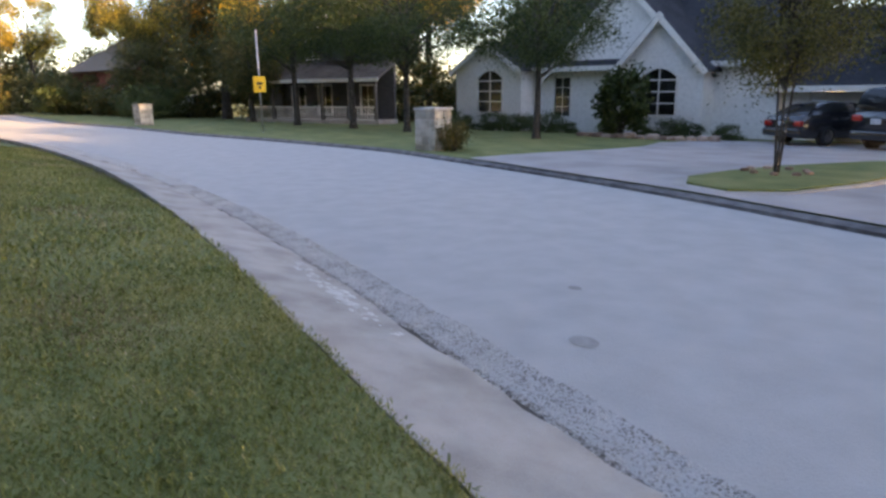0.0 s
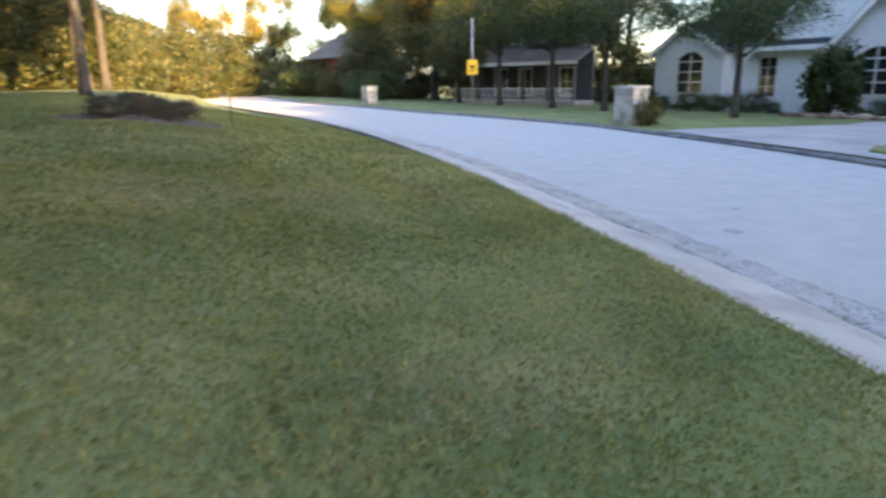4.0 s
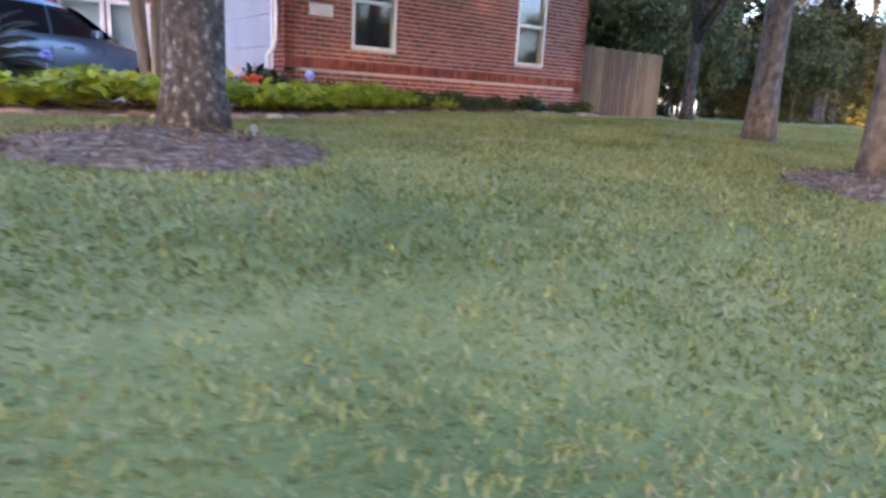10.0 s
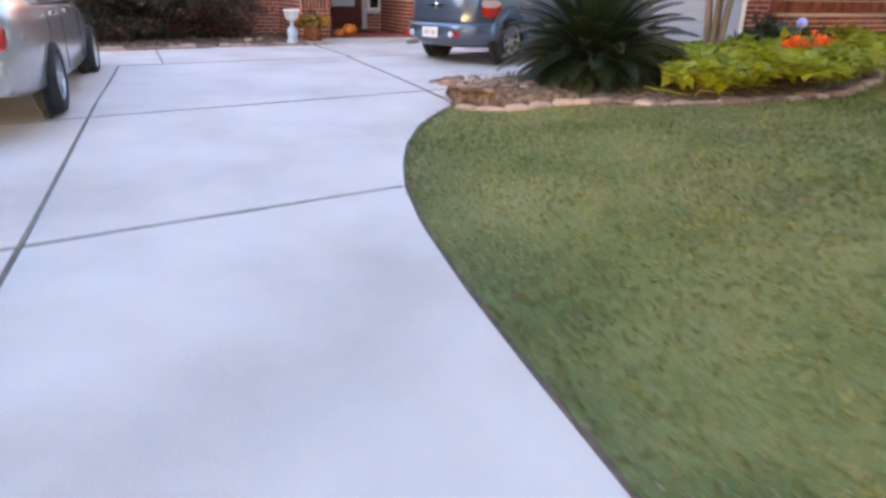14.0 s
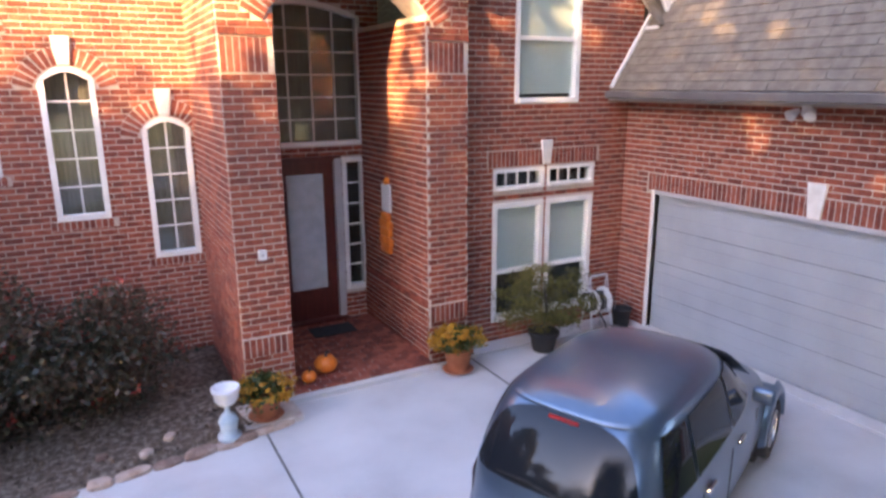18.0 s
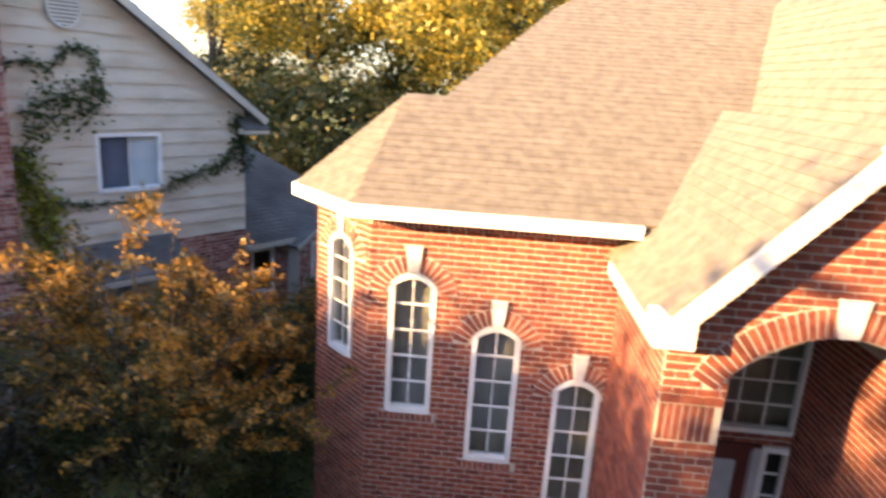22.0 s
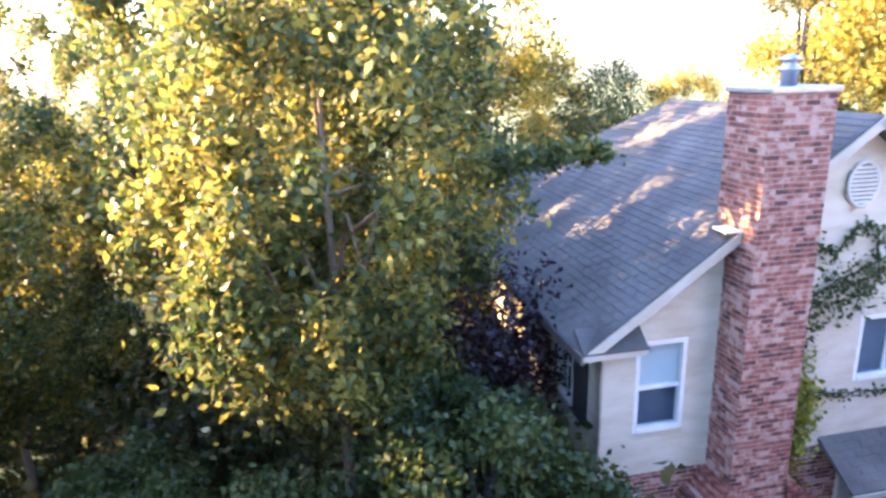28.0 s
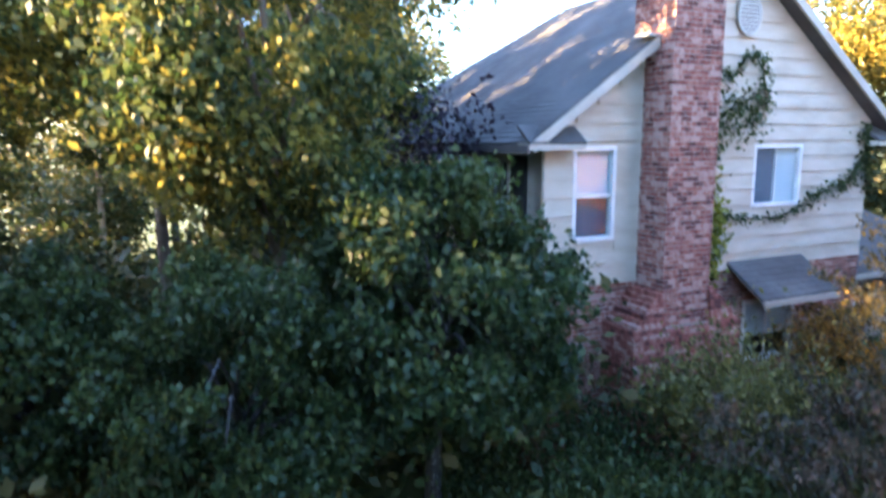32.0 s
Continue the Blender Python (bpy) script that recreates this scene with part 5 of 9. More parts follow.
while z < 8.35:                        # lapped boards, each leaning out over the one below
    za, zb = z, min(z + 0.29, 8.55)
    lim = [max(-0.96, 3.05 - (8.6 - zb) / 0.715), min(6.7, 3.05 + (8.6 - zb) / 0.715)]
    spans = [lim]
    for w in (W1, W2, (0.91, 1.93, 0, 9, 0)):
        if za < w[3] + 0.02 and zb > w[2] - 0.02:
            nxt = []
            for a, b in spans:
                nxt += [s for s in ([a, min(b, w[0])], [max(a, w[1]), b]) if s[1] - s[0] > 0.03]
            spans = nxt
    for a, b in spans:
        bm = bmesh.new()
        v = [bm.verts.new(N(u, d, zz)) for u in (a, b) for d, zz in ((0.001, za), (0.036, za), (0.006, zb + 0.004), (0.001, zb + 0.004))]
        for f in ((1, 2, 6, 5), (0, 1, 5, 4), (2, 3, 7, 6), (0, 3, 2, 1), (4, 5, 6, 7)):
            bm.faces.new([v[i] for i in f])
        bmesh.ops.recalc_face_normals(bm, faces=bm.faces)
        part("siding_board", bm, M["siding"], gable)
    z += 0.29
window(NF, W1, cream, 1, 1, rail=0.48, shade=0.53, shade_mat="blind_white", backing="pane_blue", label="white-framed sash window with a half-drawn white blind")
window(NF, W2, cream, 2, 1, backing="dark", label="white-framed sliding window half curtained")
# Added sheet puts the left pane's dark blue reflection into colour; no drape
part("curtain", moved(box(3.55, 4.12, 0, 0.02, 4.41, 5.45), NF.matrix(0, -0.09, 0)), M["pane_blue"], cream)
part("curtain", moved(box(4.15, 4.72, 0, 0.02, 4.43, 5.43), NF.matrix(0, -0.085, 0)), M["blind_white"], cream)
window(NF, W3, cream, 2, 1, backing="dark", label="white-framed lower window with a drawn white blind", shade=0.62, shade_mat="blind_white")
# round louvred vent
bm = bmesh.new()
for k in range(9):
    zz = -0.26 + 0.065 * k
    hw = math.sqrt(max(0.01, 0.31 ** 2 - zz * zz)) * 0.82
    add_box(bm, -hw, hw, -0.095, -0.06, zz - 0.028, zz + 0.008, NF.matrix(3.1, 0, 7.68))
vent = part("gable_vent", bm, M["vent"], cream, "pale round louvred vent")
# Brown disc added behind the slats paints the shade in their gaps
part("vent_backing", moved(prism([(math.cos(k * math.pi / 12) * 0.265, math.sin(k * math.pi / 12) * 0.325) for k in range(24)], 0.0, 0.06), Matrix(NF.matrix(3.1, 0, 7.68)) @ Matrix.Rotation(radians(90), 4, "X")), M["curtain"], vent)
ring = [(math.cos(k * math.pi / 14) * 0.265, math.sin(k * math.pi / 14) * 0.335) for k in range(29)]
part("vent_frame", tube([N(3.1 + a, 0.08, 7.68 + b) for a, b in ring], [0.025] * 29, 6, False), M["vent"], vent)
# roof: two slopes, hipped at the far end
R0, R1 = N(3.05, 0.32, 8.72), N(3.05, -5.2, 8.72)
EL0, EL1 = N(-1.42, 0.32, 5.55), N(-1.42, -9.6, 5.55)
ER0, ER1 = N(7.15, 0.32, 5.78), N(7.15, -9.6, 5.78)
roof_plane("roof_slope", [EL0, EL1, R1, R0], "shingle_grey", cream)
roof_plane("roof_slope", [ER1, ER0, R0, R1], "shingle_grey", cream)
roof_plane("roof_hip", [EL1, ER1, R1], "shingle_grey", cream)
for a, b in ((EL0, R0), (ER0, R0)):
    board("rake_board", a, b, 0.14, 0.05, cream, "cream_trim", lift=-0.02)
board("fascia", EL0, EL1, 0.13, 0.05, cream, "gutter_brown", lift=-0.02)
for s in (-1, 1):                     # boxed eave returns
    u0, u1 = (-1.42, -0.42) if s < 0 else (6.5, 7.15)
    part("eave_return", moved(box(u0, u1, -0.34, 0.0, 5.45, 5.55), NF.matrix(0, 0, 0)), M["cream_trim"], cream)
    roof_plane("return_roof", [N(u0, 0.36, 5.56), N(u1, 0.36, 5.56), N(u1, 0.0, 5.82), N(u0, 0.0, 5.82)], "shingle_grey", cream, 0.05, shingles=False)
part("roof_flashing", moved(box(0.66, 0.93, -0.36, -0.02, 7.17, 7.2), NF.matrix(0, 0, 0)), M["trim"], cream, "white metal flashing beside the chimney")
# chimney
chim = empty("chimney", "tall weathered red brick chimney with a metal cap", "chimney")
part("core", moved(box(0.92, 1.92, -0.64, 0.25, -0.1, 9.08), NF.matrix(0, 0, 0)), M["mortar_old"], chim)
CF, CL, CR = Face(*NF.at(0.92, 0.64, 0)[:2], 54.5), Face(*NF.at(0.92, -0.25, 0)[:2], 54.5 - 90), Face(*NF.at(1.92, 0.64, 0)[:2], 54.5 + 90)
core = chim.children[0]
for f, w in ((CF, 1.0), (CL, 0.89), (CR, 0.89)):
    BRICKS.append((core, f, 0.0, w, 2.6, lambda u: 9.06, [], "old_brick", 0.078, 0.21, lambda u, z: False))
base = part("chimney_base", moved(box(0.26, 2.55, -0.78, 0.0, -0.1, 2.55), NF.matrix(0, 0, 0)), M["old_brick"], chim)
BF, BL = Face(*NF.at(0.26, 0.78, 0)[:2], 54.5), Face(*NF.at(0.26, 0.0, 0)[:2], 54.5 - 90)
for f, w in ((BF, 2.29), (BL, 0.78)):
    BRICKS.append((base, f, 0.0, w, -0.1, lambda u: 2.55, [], "old_brick", 0.078, 0.21, lambda u, z: False))
verts, faces = [], []
for k in range(8):                    # stepped brick shoulders
    zz, i = 2.55 + k * 0.078, k * 0.075
    for a, b in ((0.26 + i, 0.92), (1.92, 2.55 - i)):
        if b - a > 0.05:
            o = len(verts)
            for d in (0.0, 0.76 - i * 0.2):
                verts += [N(a, d, zz), N(b, d, zz), N(b, d, zz + 0.074), N(a, d, zz + 0.074)]
            faces += [(o + 4, o + 5, o + 6, o + 7), (o, o + 3, o + 7, o + 4), (o + 1, o + 5, o + 6, o + 2), (o + 3, o + 2, o + 6, o + 7)]
tagged(faces_ob("shoulder_brickwork", verts, faces, M["old_brick"], chim), kind="stuff")
part("crown_slab", moved(box(0.88, 1.96, -0.68, 0.29, 9.08, 9.16, 0.015), NF.matrix(0, 0, 0)), M["steel"], chim, "grey metal chimney cap")
flue = part("flue", moved(lathe([(0.13, 0), (0.13, 0.25), (0.2, 0.27), (0.2, 0.31), (0.12, 0.33), (0.12, 0.42), (0.22, 0.44), (0.05, 0.52)], 18), NF.matrix(1.5, 0.2, 9.15) @ Matrix.Scale(0.8, 4)), M["steel"], chim, smooth=True)
# small roofed porch window below, and the rear wing
roof_plane("awning_roof", [N(3.0, 0.85, 2.85), N(4.95, 0.85, 2.85), N(4.95, 0.02, 3.4), N(3.0, 0.02, 3.4)], "shingle_grey", cream, 0.06)
board("awning_fascia", N(3.0, 0.87, 2.83), N(4.95, 0.87, 2.83), 0.1, 0.04, cream, "cream_trim")
WF = Face(*NF.at(6.72, -0.9, 0)[:2], 54.5)
V1, V2 = hole(0.75, 1.45, 1.2, 2.4), hole(3.75, 4.45, 1.4, 2.3)
wall("wall_wing", WF, 0, 4.75, -0.1, lambda u: 2.75, [V1, V2], cream, brick="old_brick")
window(WF, V1, cream, 1, 2, label="white-framed wing window")
window(WF, V2, cream, 1, 2, label="white-framed wing window", shade=0.9)
roof_plane("wing_roof", [WF.at(-0.3, 0.4, 2.65), WF.at(5.1, 0.4, 2.65), WF.at(1.6, -4.0, 5.4), WF.at(-0.3, -4.0, 5.4)], "shingle_grey", cream)
roof_plane("wing_hip", [WF.at(5.1, 0.4, 2.65), WF.at(5.1, -8.0, 2.65), WF.at(1.6, -4.0, 5.4)], "shingle_grey", cream)
board("wing_fascia", WF.at(-0.3, 0.42, 2.65), WF.at(5.1, 0.42, 2.65), 0.12, 0.05, cream, "cream_trim")
DF = Face(*WF.at(1.85, 0.55, 0)[:2], 54.5)
wall("wall_bay", DF, 0, 1.5, -0.1, lambda u: 3.0 - 0.62 * abs(u - 0.75), [hole(0.38, 1.12, 1.5, 2.5)], cream, brick="old_brick", thick=0.5, breaks=(0.75,))
window(DF, hole(0.38, 1.12, 1.5, 2.5), cream, 1, 2, label="white-framed bay window", shade=0.9)
for s in (-1, 1):
    a, b = DF.at(0.75 + s * 0.98, 0.2, 2.5), DF.at(0.75, 0.2, 3.1)
    c, e = DF.at(0.75, -1.4, 3.1), DF.at(0.75 + s * 0.98, -1.4, 2.5)
    roof_plane("bay_roof", [a, e, c, b] if s < 0 else [e, a, b, c], "shingle_grey", cream, 0.06)
    board("bay_rake", a, b, 0.11, 0.04, cream, "cream_trim")


def vine(label, path, spread, leaves, seed, mat, leaf):
    """A climber: a thin stem along the wall with leaves hugging it."""
    rs = np.random.RandomState(seed)
    v = empty("wall_vine", label, "vine")
    part("stem", tube([N(u, 0.045, zz) for u, zz in path], [0.012] * len(path), 5), M["bark"], v, smooth=True)
    t = rs.uniform(0, len(path) - 1.001, leaves)
    i = t.astype(int)
    p = np.array(path)
    c = p[i] + (p[i + 1] - p[i]) * (t - i)[:, None] + rs.normal(size=(leaves, 2)) * spread
    pts = np.array([N(u, 0.05 + abs(rs.normal()) * 0.06, zz) for u, zz in c])
    quick_mesh("foliage", leaf_quads(rs, pts, leaf, 0.4, 0.7), M[mat], v)


def grow_vines():
    vine("lime green climber hanging beside the chimney", [(2.16, 1.88), (2.25, 2.68), (2.50, 3.48), (2.54, 4.18), (2.25, 4.78), (2.01, 5.18)], 0.18, 1500, 1, "lime_ivy", 0.1)
    vine("dark ivy climbing the cream siding", [(1.96, 4.88), (2.45, 5.48), (2.54, 5.98), (2.93, 6.18), (3.52, 6.38), (3.42, 5.88), (2.93, 5.78)], 0.17, 800, 2, "leaf", 0.08)
    vine("thin ivy looping over the cream siding", [(1.91, 6.63), (2.45, 6.78), (2.79, 6.58), (3.13, 7.03), (3.52, 6.98), (3.61, 6.48), (3.71, 6.08)], 0.06, 400, 3, "leaf", 0.08)
    vine("ivy strand creeping along the siding below the eave", [(4.92, 4.48), (5.55, 4.63), (6.13, 4.78), (6.42, 5.18), (6.81, 5.58)], 0.09, 420, 4, "leaf", 0.085)
    vine("ivy hanging from the eave of the cream house", [(6.42, 5.78), (6.62, 5.28), (6.72, 4.68)], 0.11, 330, 5, "leaf", 0.085)
    vine("ivy running under the sliding window", [(2.64, 4.28), (3.32, 4.18), (4.19, 4.13), (4.97, 4.38)], 0.05, 250, 6, "leaf", 0.07)


# ---- plants ----
def quick_mesh(name, quads, mat, parent=None):
    """One mesh of many loose four- or three-sided leaves, from an array of their corners."""
    n, k = quads.shape[:2]
    me = bpy.data.meshes.new(name)
    me.vertices.add(n * k)
    me.vertices.foreach_set("co", quads.reshape(-1).astype(np.float32))
    me.loops.add(n * k)
    me.loops.foreach_set("vertex_index", np.arange(n * k, dtype=np.int32))
    me.polygons.add(n)
    me.polygons.foreach_set("loop_start", np.arange(0, n * k, k, dtype=np.int32))
    me.polygons.foreach_set("loop_total", np.full(n, k, dtype=np.int32))
    me.materials.append(mat)
    me.update(calc_edges=True)
    ob = new(name, me)
    if parent is not None:
        ob.parent = parent
    return ob


def leaf_quads(rs, centres, size, droop=0.3, slim=0.55):
    n = len(centres)
    d = rs.normal(size=(n, 3))
    d[:, 2] -= droop
    d /= np.linalg.norm(d, axis=1)[:, None]
    s = np.cross(d, rs.normal(size=(n, 3)))
    s /= np.linalg.norm(s, axis=1)[:, None] + 1e-9
    L = size * rs.uniform(0.6, 1.3, n)[:, None]
    w = L * slim / 2
    fold = np.cross(d, s) * w * 0.35
    return np.stack([centres, centres + d * L * 0.45 + s * w + fold, centres + d * L, centres + d * L * 0.45 - s * w + fold], 1)


def crown_points(rs, n, centre, radii, clumps=40, tight=0.28, hollow=0.45, flat_bottom=0.5):
    """Leaf places gathered in clumps over an uneven crown, with gaps between."""
    c = rs.normal(size=(clumps, 3))
    c /= np.linalg.norm(c, axis=1)[:, None]
    c *= (hollow + (1 - hollow) * rs.uniform(0, 1, clumps) ** 0.5)[:, None]
    c[:, 2] = np.where(c[:, 2] < 0, c[:, 2] * flat_bottom, c[:, 2])
    size = rs.uniform(0.6, 1.4, clumps)
    pick = rs.choice(clumps, n, p=size / size.sum())
    p = c[pick] + rs.normal(size=(n, 3)) * tight * size[pick][:, None] * np.array([1, 1, 0.7]) * 0.8
    return np.array(centre) + p * np.array(radii), np.array(centre) + c * np.array(radii)


def join_tubes(name, limbs, mat, parent, sides=8):
    verts, faces = [], []
    for pts, rad in limbs:
        bm = tube(pts, rad, sides)
        o = len(verts)
        bm.verts.ensure_lookup_table()
        bm.verts.index_update()
        verts += [tuple(v.co) for v in bm.verts]
        faces += [tuple(o + v.index for v in f.verts) for f in bm.faces]
        bm.free()
    return faces_ob(name, verts, faces, mat, parent, smooth=True)


def tree(label, h, r, crown_r, base, mat="leaf", leaves=6000, leaf=0.22, seed=1, bark="bark", lean=(0, 0), clumps=45, name="tree", trunks=1, limbs=9, tight=0.26, spread=1.0, group="", crown_h=None, low=0.0):
    """A tree at the origin: tapered trunk with limbs reaching into a clumped crown."""
    rs = np.random.RandomState(seed)
    t = empty(name, label, "tree", group)
    zc = (h + base) / 2 + 0.08 * (h - base)
    cz = crown_h or (h - base) / 2
    pts, hubs = crown_points(rs, leaves, (lean[0] * h * 0.7, lean[1] * h * 0.7, zc), (crown_r, crown_r * rs.uniform(0.85, 1.1), cz), clumps, tight)
    pts = pts[(pts[:, 2] > low) & (np.hypot(pts[:, 0] - lean[0] * h * 0.7, pts[:, 1] - lean[1] * h * 0.7) < 1.18 * crown_r)]
    parts = []
    for k in range(trunks):
        a = 2 * math.pi * k / trunks + 0.7
        o = np.array([math.cos(a), math.sin(a), 0]) * (r * 1.3 if trunks > 1 else 0)
        out = np.array([math.cos(a), math.sin(a), 0]) * (0.12 * h * spread if trunks > 1 else 0)
        top = np.array([lean[0] * h, lean[1] * h, h * 0.86]) + out
        line = [o + (top - o) * f + np.array([rs.normal() * r * 0.5 * f, rs.normal() * r * 0.5 * f, 0]) for f in (0, 0.04, 0.15, 0.35, 0.55, 0.75, 1.0)]
        parts.append((line, [r * 1.5, r * 1.12, r, r * 0.86, r * 0.66, r * 0.42, r * 0.1]))
        for j in range(limbs):
            q = hubs[rs.randint(len(hubs))]
            f = rs.uniform(0.35, 0.8)
            s = o + (top - o) * f
            if q[2] < s[2] - 0.3:
                q = q.copy()
                q[2] = s[2] + rs.uniform(0, 0.5)
            mid = s + (q - s) * 0.5 + np.array([0, 0, rs.uniform(0, 0.12) * h])
            rr = r * (1 - f) * 0.7 + 0.02
            parts.append(([s, s + (mid - s) * 0.5, mid, q], [rr, rr * 0.8, rr * 0.55, rr * 0.15]))
    per = limbs + 1
    for k in range(trunks):
        join_tubes("trunk" if trunks == 1 else "stem", parts[k * per:(k + 1) * per], M[bark], t)
    quick_mesh("crown", leaf_quads(rs, pts, leaf), M[mat], t)
    return t


def shrub(label, h, rx, ry, mat="leaf", leaves=2500, leaf=0.07, seed=1, name="shrub", flowers=0, group="", bark="bark", clumps=30):
    rs = np.random.RandomState(seed)
    t = empty(name, label, "shrub", group)
    pts, hubs = crown_points(rs, leaves, (0, 0, h * 0.5), (rx, ry, h * 0.5), clumps, 0.28, 0.5, 0.95)
    pts[:, 2] = np.maximum(pts[:, 2], 0.03)
    limbs = []
    for j in range(10):
        q = hubs[rs.randint(len(hubs))]
        limbs.append(([(rs.normal() * 0.05, rs.normal() * 0.05, -0.03), tuple(q * np.array([0.4, 0.4, 0.5])), tuple(q)], [0.022, 0.015, 0.005]))
    join_tubes("woody_base", limbs, M[bark], t, 6)
    quick_mesh("foliage", leaf_quads(rs, pts, leaf), M[mat], t)
    if flowers:
        f = hubs[rs.randint(len(hubs), size=flowers)] * np.array([1.05, 1.05, 1.02]) + rs.normal(size=(flowers, 3)) * 0.08
        f = np.repeat(f, 10, axis=0) + rs.normal(size=(flowers * 10, 3)) * 0.025
        tagged(quick_mesh("bloom", leaf_quads(rs, f, 0.06, 0.0, 0.9), M["rose_petal"], t), kind="stuff")
    return t


def put(ob, x, y, turn=0.0, size=1.0, z=None):
    ob.matrix_basis = pose(x, y, ground_z(x, y) if z is None else z, 0, 0, turn) @ Matrix.Scale(size, 4)
    return ob


def again(ob, x, y, turn=0.0, size=1.0, z=None):
    c = copy_thing(ob, Matrix.Identity(4))
    c.matrix_basis = pose(x, y, ground_z(x, y) if z is None else z, 0, 0, turn) @ Matrix.Scale(size, 4)
    return c


def mulch_ring(x, y, r, seed, rise=0.12):
    rs = random.Random(seed)
    bm = bmesh.new()
    rings = []
    for k in range(7):
        f = 1 - k / 7
        rings.append([bm.verts.new((x + math.cos(a) * r * f * (1 + 0.06 * math.sin(3 * a + seed)), y + math.sin(a) * r * f * (1 + 0.05 * math.cos(2 * a)), ground_z(x + math.cos(a) * r * f, y + math.sin(a) * r * f) + (0.0 if k == 0 else 0.02 + rise * (1 - f) + rs.uniform(-0.012, 0.012)))) for a in [i * 2 * math.pi / 40 for i in range(40)]])
    for a, b in zip(rings, rings[1:]):
        for i in range(40):
            bm.faces.new((a[i], a[(i + 1) % 40], b[(i + 1) % 40], b[i]))
    bm.faces.new(rings[-1])
    ob = tagged(part("mulch_ring", bm, M["mulch"], smooth=True), "round bed of brown bark mulch in the lawn", "mulch bed", kind="structure")
    n = 900
    rs2 = np.random.RandomState(seed)
    a, d = rs2.uniform(0, 6.283, n), np.sqrt(rs2.uniform(0, 1, n)) * r * 0.97
    c = np.stack([x + np.cos(a) * d, y + np.sin(a) * d, np.array([ground_z(x + math.cos(p) * q, y + math.sin(p) * q) + 0.03 + rise * (1 - q / r) for p, q in zip(a, d)])], 1)
    tagged(quick_mesh("mulch_chips", leaf_quads(rs2, c, 0.05, 0.0, 0.35), M["mulch"], ob), kind="stuff")


# lawn trees; their crowns, out of view, are made dense to shade lawn and wing
t1 = put(tree("large lawn oak with lichen-spotted grey trunk in a mulch ring", 12, 0.178, 4.8, 3.4, "leaf", 50000, 0.24, 3, lean=(0.02, 0.0), low=4.6), -3.15, -12.1)
mulch_ring(-3.35, -12.25, 0.98, 1)
mulch_ring(1.1, -14.75, 0.92, 2)
pine = put(tree("tall straight pine trunk in a mulch ring on the lawn", 17, 0.116, 4.5, -2.4, "leaf", 56000, 0.3, 5, bark="pine_bark", limbs=7, low=3.8, group="pines on the lawn"), 1.3, -14.4)
again(pine, 1.2, -14.87, 100, 0.98)
again(pine, 4.9, -11.5, 200, 1.4)
# The oak's golden sunlight is put into its yellower leaf colour
oak = put(tree("spreading small oak beside the wooden fence", 6.5, 0.16, 3.0, 1.9, "leaf_mid", 9000, 0.11, 9, limbs=16), 11.5, -5.9)

# woods: a few kinds, repeated
gold = put(tree("tall yellow-leaved autumn tree at the edge of the woods", 13, 0.2, 4.0, 3.0, "leaf_gold", 24000, 0.19, 11, group="woods", clumps=90, tight=0.15), 22, 0)
green = put(tree("tall dark green tree at the edge of the woods", 14, 0.22, 4.2, 2.5, "leaf", 22000, 0.21, 12, group="woods", clumps=90, tight=0.15), 28, 4)
rust = put(tree("rusty orange autumn tree at the edge of the woods", 11, 0.18, 3.4, 2.5, "leaf_rust", 20000, 0.18, 13, group="woods", clumps=80, tight=0.15), 25, -3)
pinew = put(tree("tall narrow pine with high green crown", 19, 0.2, 3.2, 8.0, "leaf_olive", 16000, 0.2, 14, group="woods", clumps=70, tight=0.15), 35, 2)
rnd = random.Random(77)
kinds = [gold, green, rust, pinew, gold, gold]


def woods(spots, lo=0.8, hi=1.25):
    for x, y in spots:
        low = 0.58 if (x, y) in ((-28, 24), (-30, 34), (-38, 30)) else 1.0      # lower growth where the sky shows
        again(rnd.choice(kinds), x + rnd.uniform(-1.5, 1.5), y + rnd.uniform(-1.5, 1.5), rnd.uniform(0, 360), rnd.uniform(lo, hi) * low)


woods([(16, 1), (19, 5), (24, 5), (27, -1), (31, 0), (33, 5), (38, 2), (42, -2), (46, 3), (51, 1), (56, 0), (62, 5), (68, 2), (20, 11), (29, 11), (38, 10), (48, 10)])
woods([(-4, 24), (2, 26), (8, 24), (14, 22), (-10, 27), (-16, 26), (-22, 27), (-28, 24), (-7, 33), (0, 36), (-14, 36), (-22, 36), (-30, 34), (-38, 30), (-44, 24), (-36, 20), (-42, 15), (-1, 19), (-6, 18)], 0.85, 1.2)
woods([(-50, 8), (-46, 2), (-52, -4), (-55, 14), (-58, 3), (-48, -10), (-56, -14), (-62, -6)], 0.5, 0.68)
woods([(74, -6), (80, -13), (86, -2), (70, -20.5), (60, -22), (66, -27), (54, -26), (78, -26), (47, -30), (40, -38), (32, -42), (24, -46), (12, -44), (2, -46), (50, -38)], 0.8, 1.1)

# the trees before the neighbour's house
near_a = put(tree("broad-leaved tree with yellowing sunlit leaves before the cream house", 13.2, 0.12, 3.3, 1.6, "leaf_mid", 44000, 0.15, 21, limbs=13, clumps=135, tight=0.09, bark="pale_bark"), -24.5, 0.6)
near_b = put(tree("broad-leaved yellow-green tree before the cream house", 12.0, 0.11, 3.0, 0.8, "leaf_mid", 44000, 0.15, 22, limbs=12, clumps=135, tight=0.09, bark="pale_bark"), -21.2, 0.2)
near_c = put(tree("low spreading green tree beside the chimney", 5.0, 0.13, 2.0, 0.3, "leaf", 26000, 0.13, 23, limbs=14, clumps=110, tight=0.105), -18.5, 0.3)
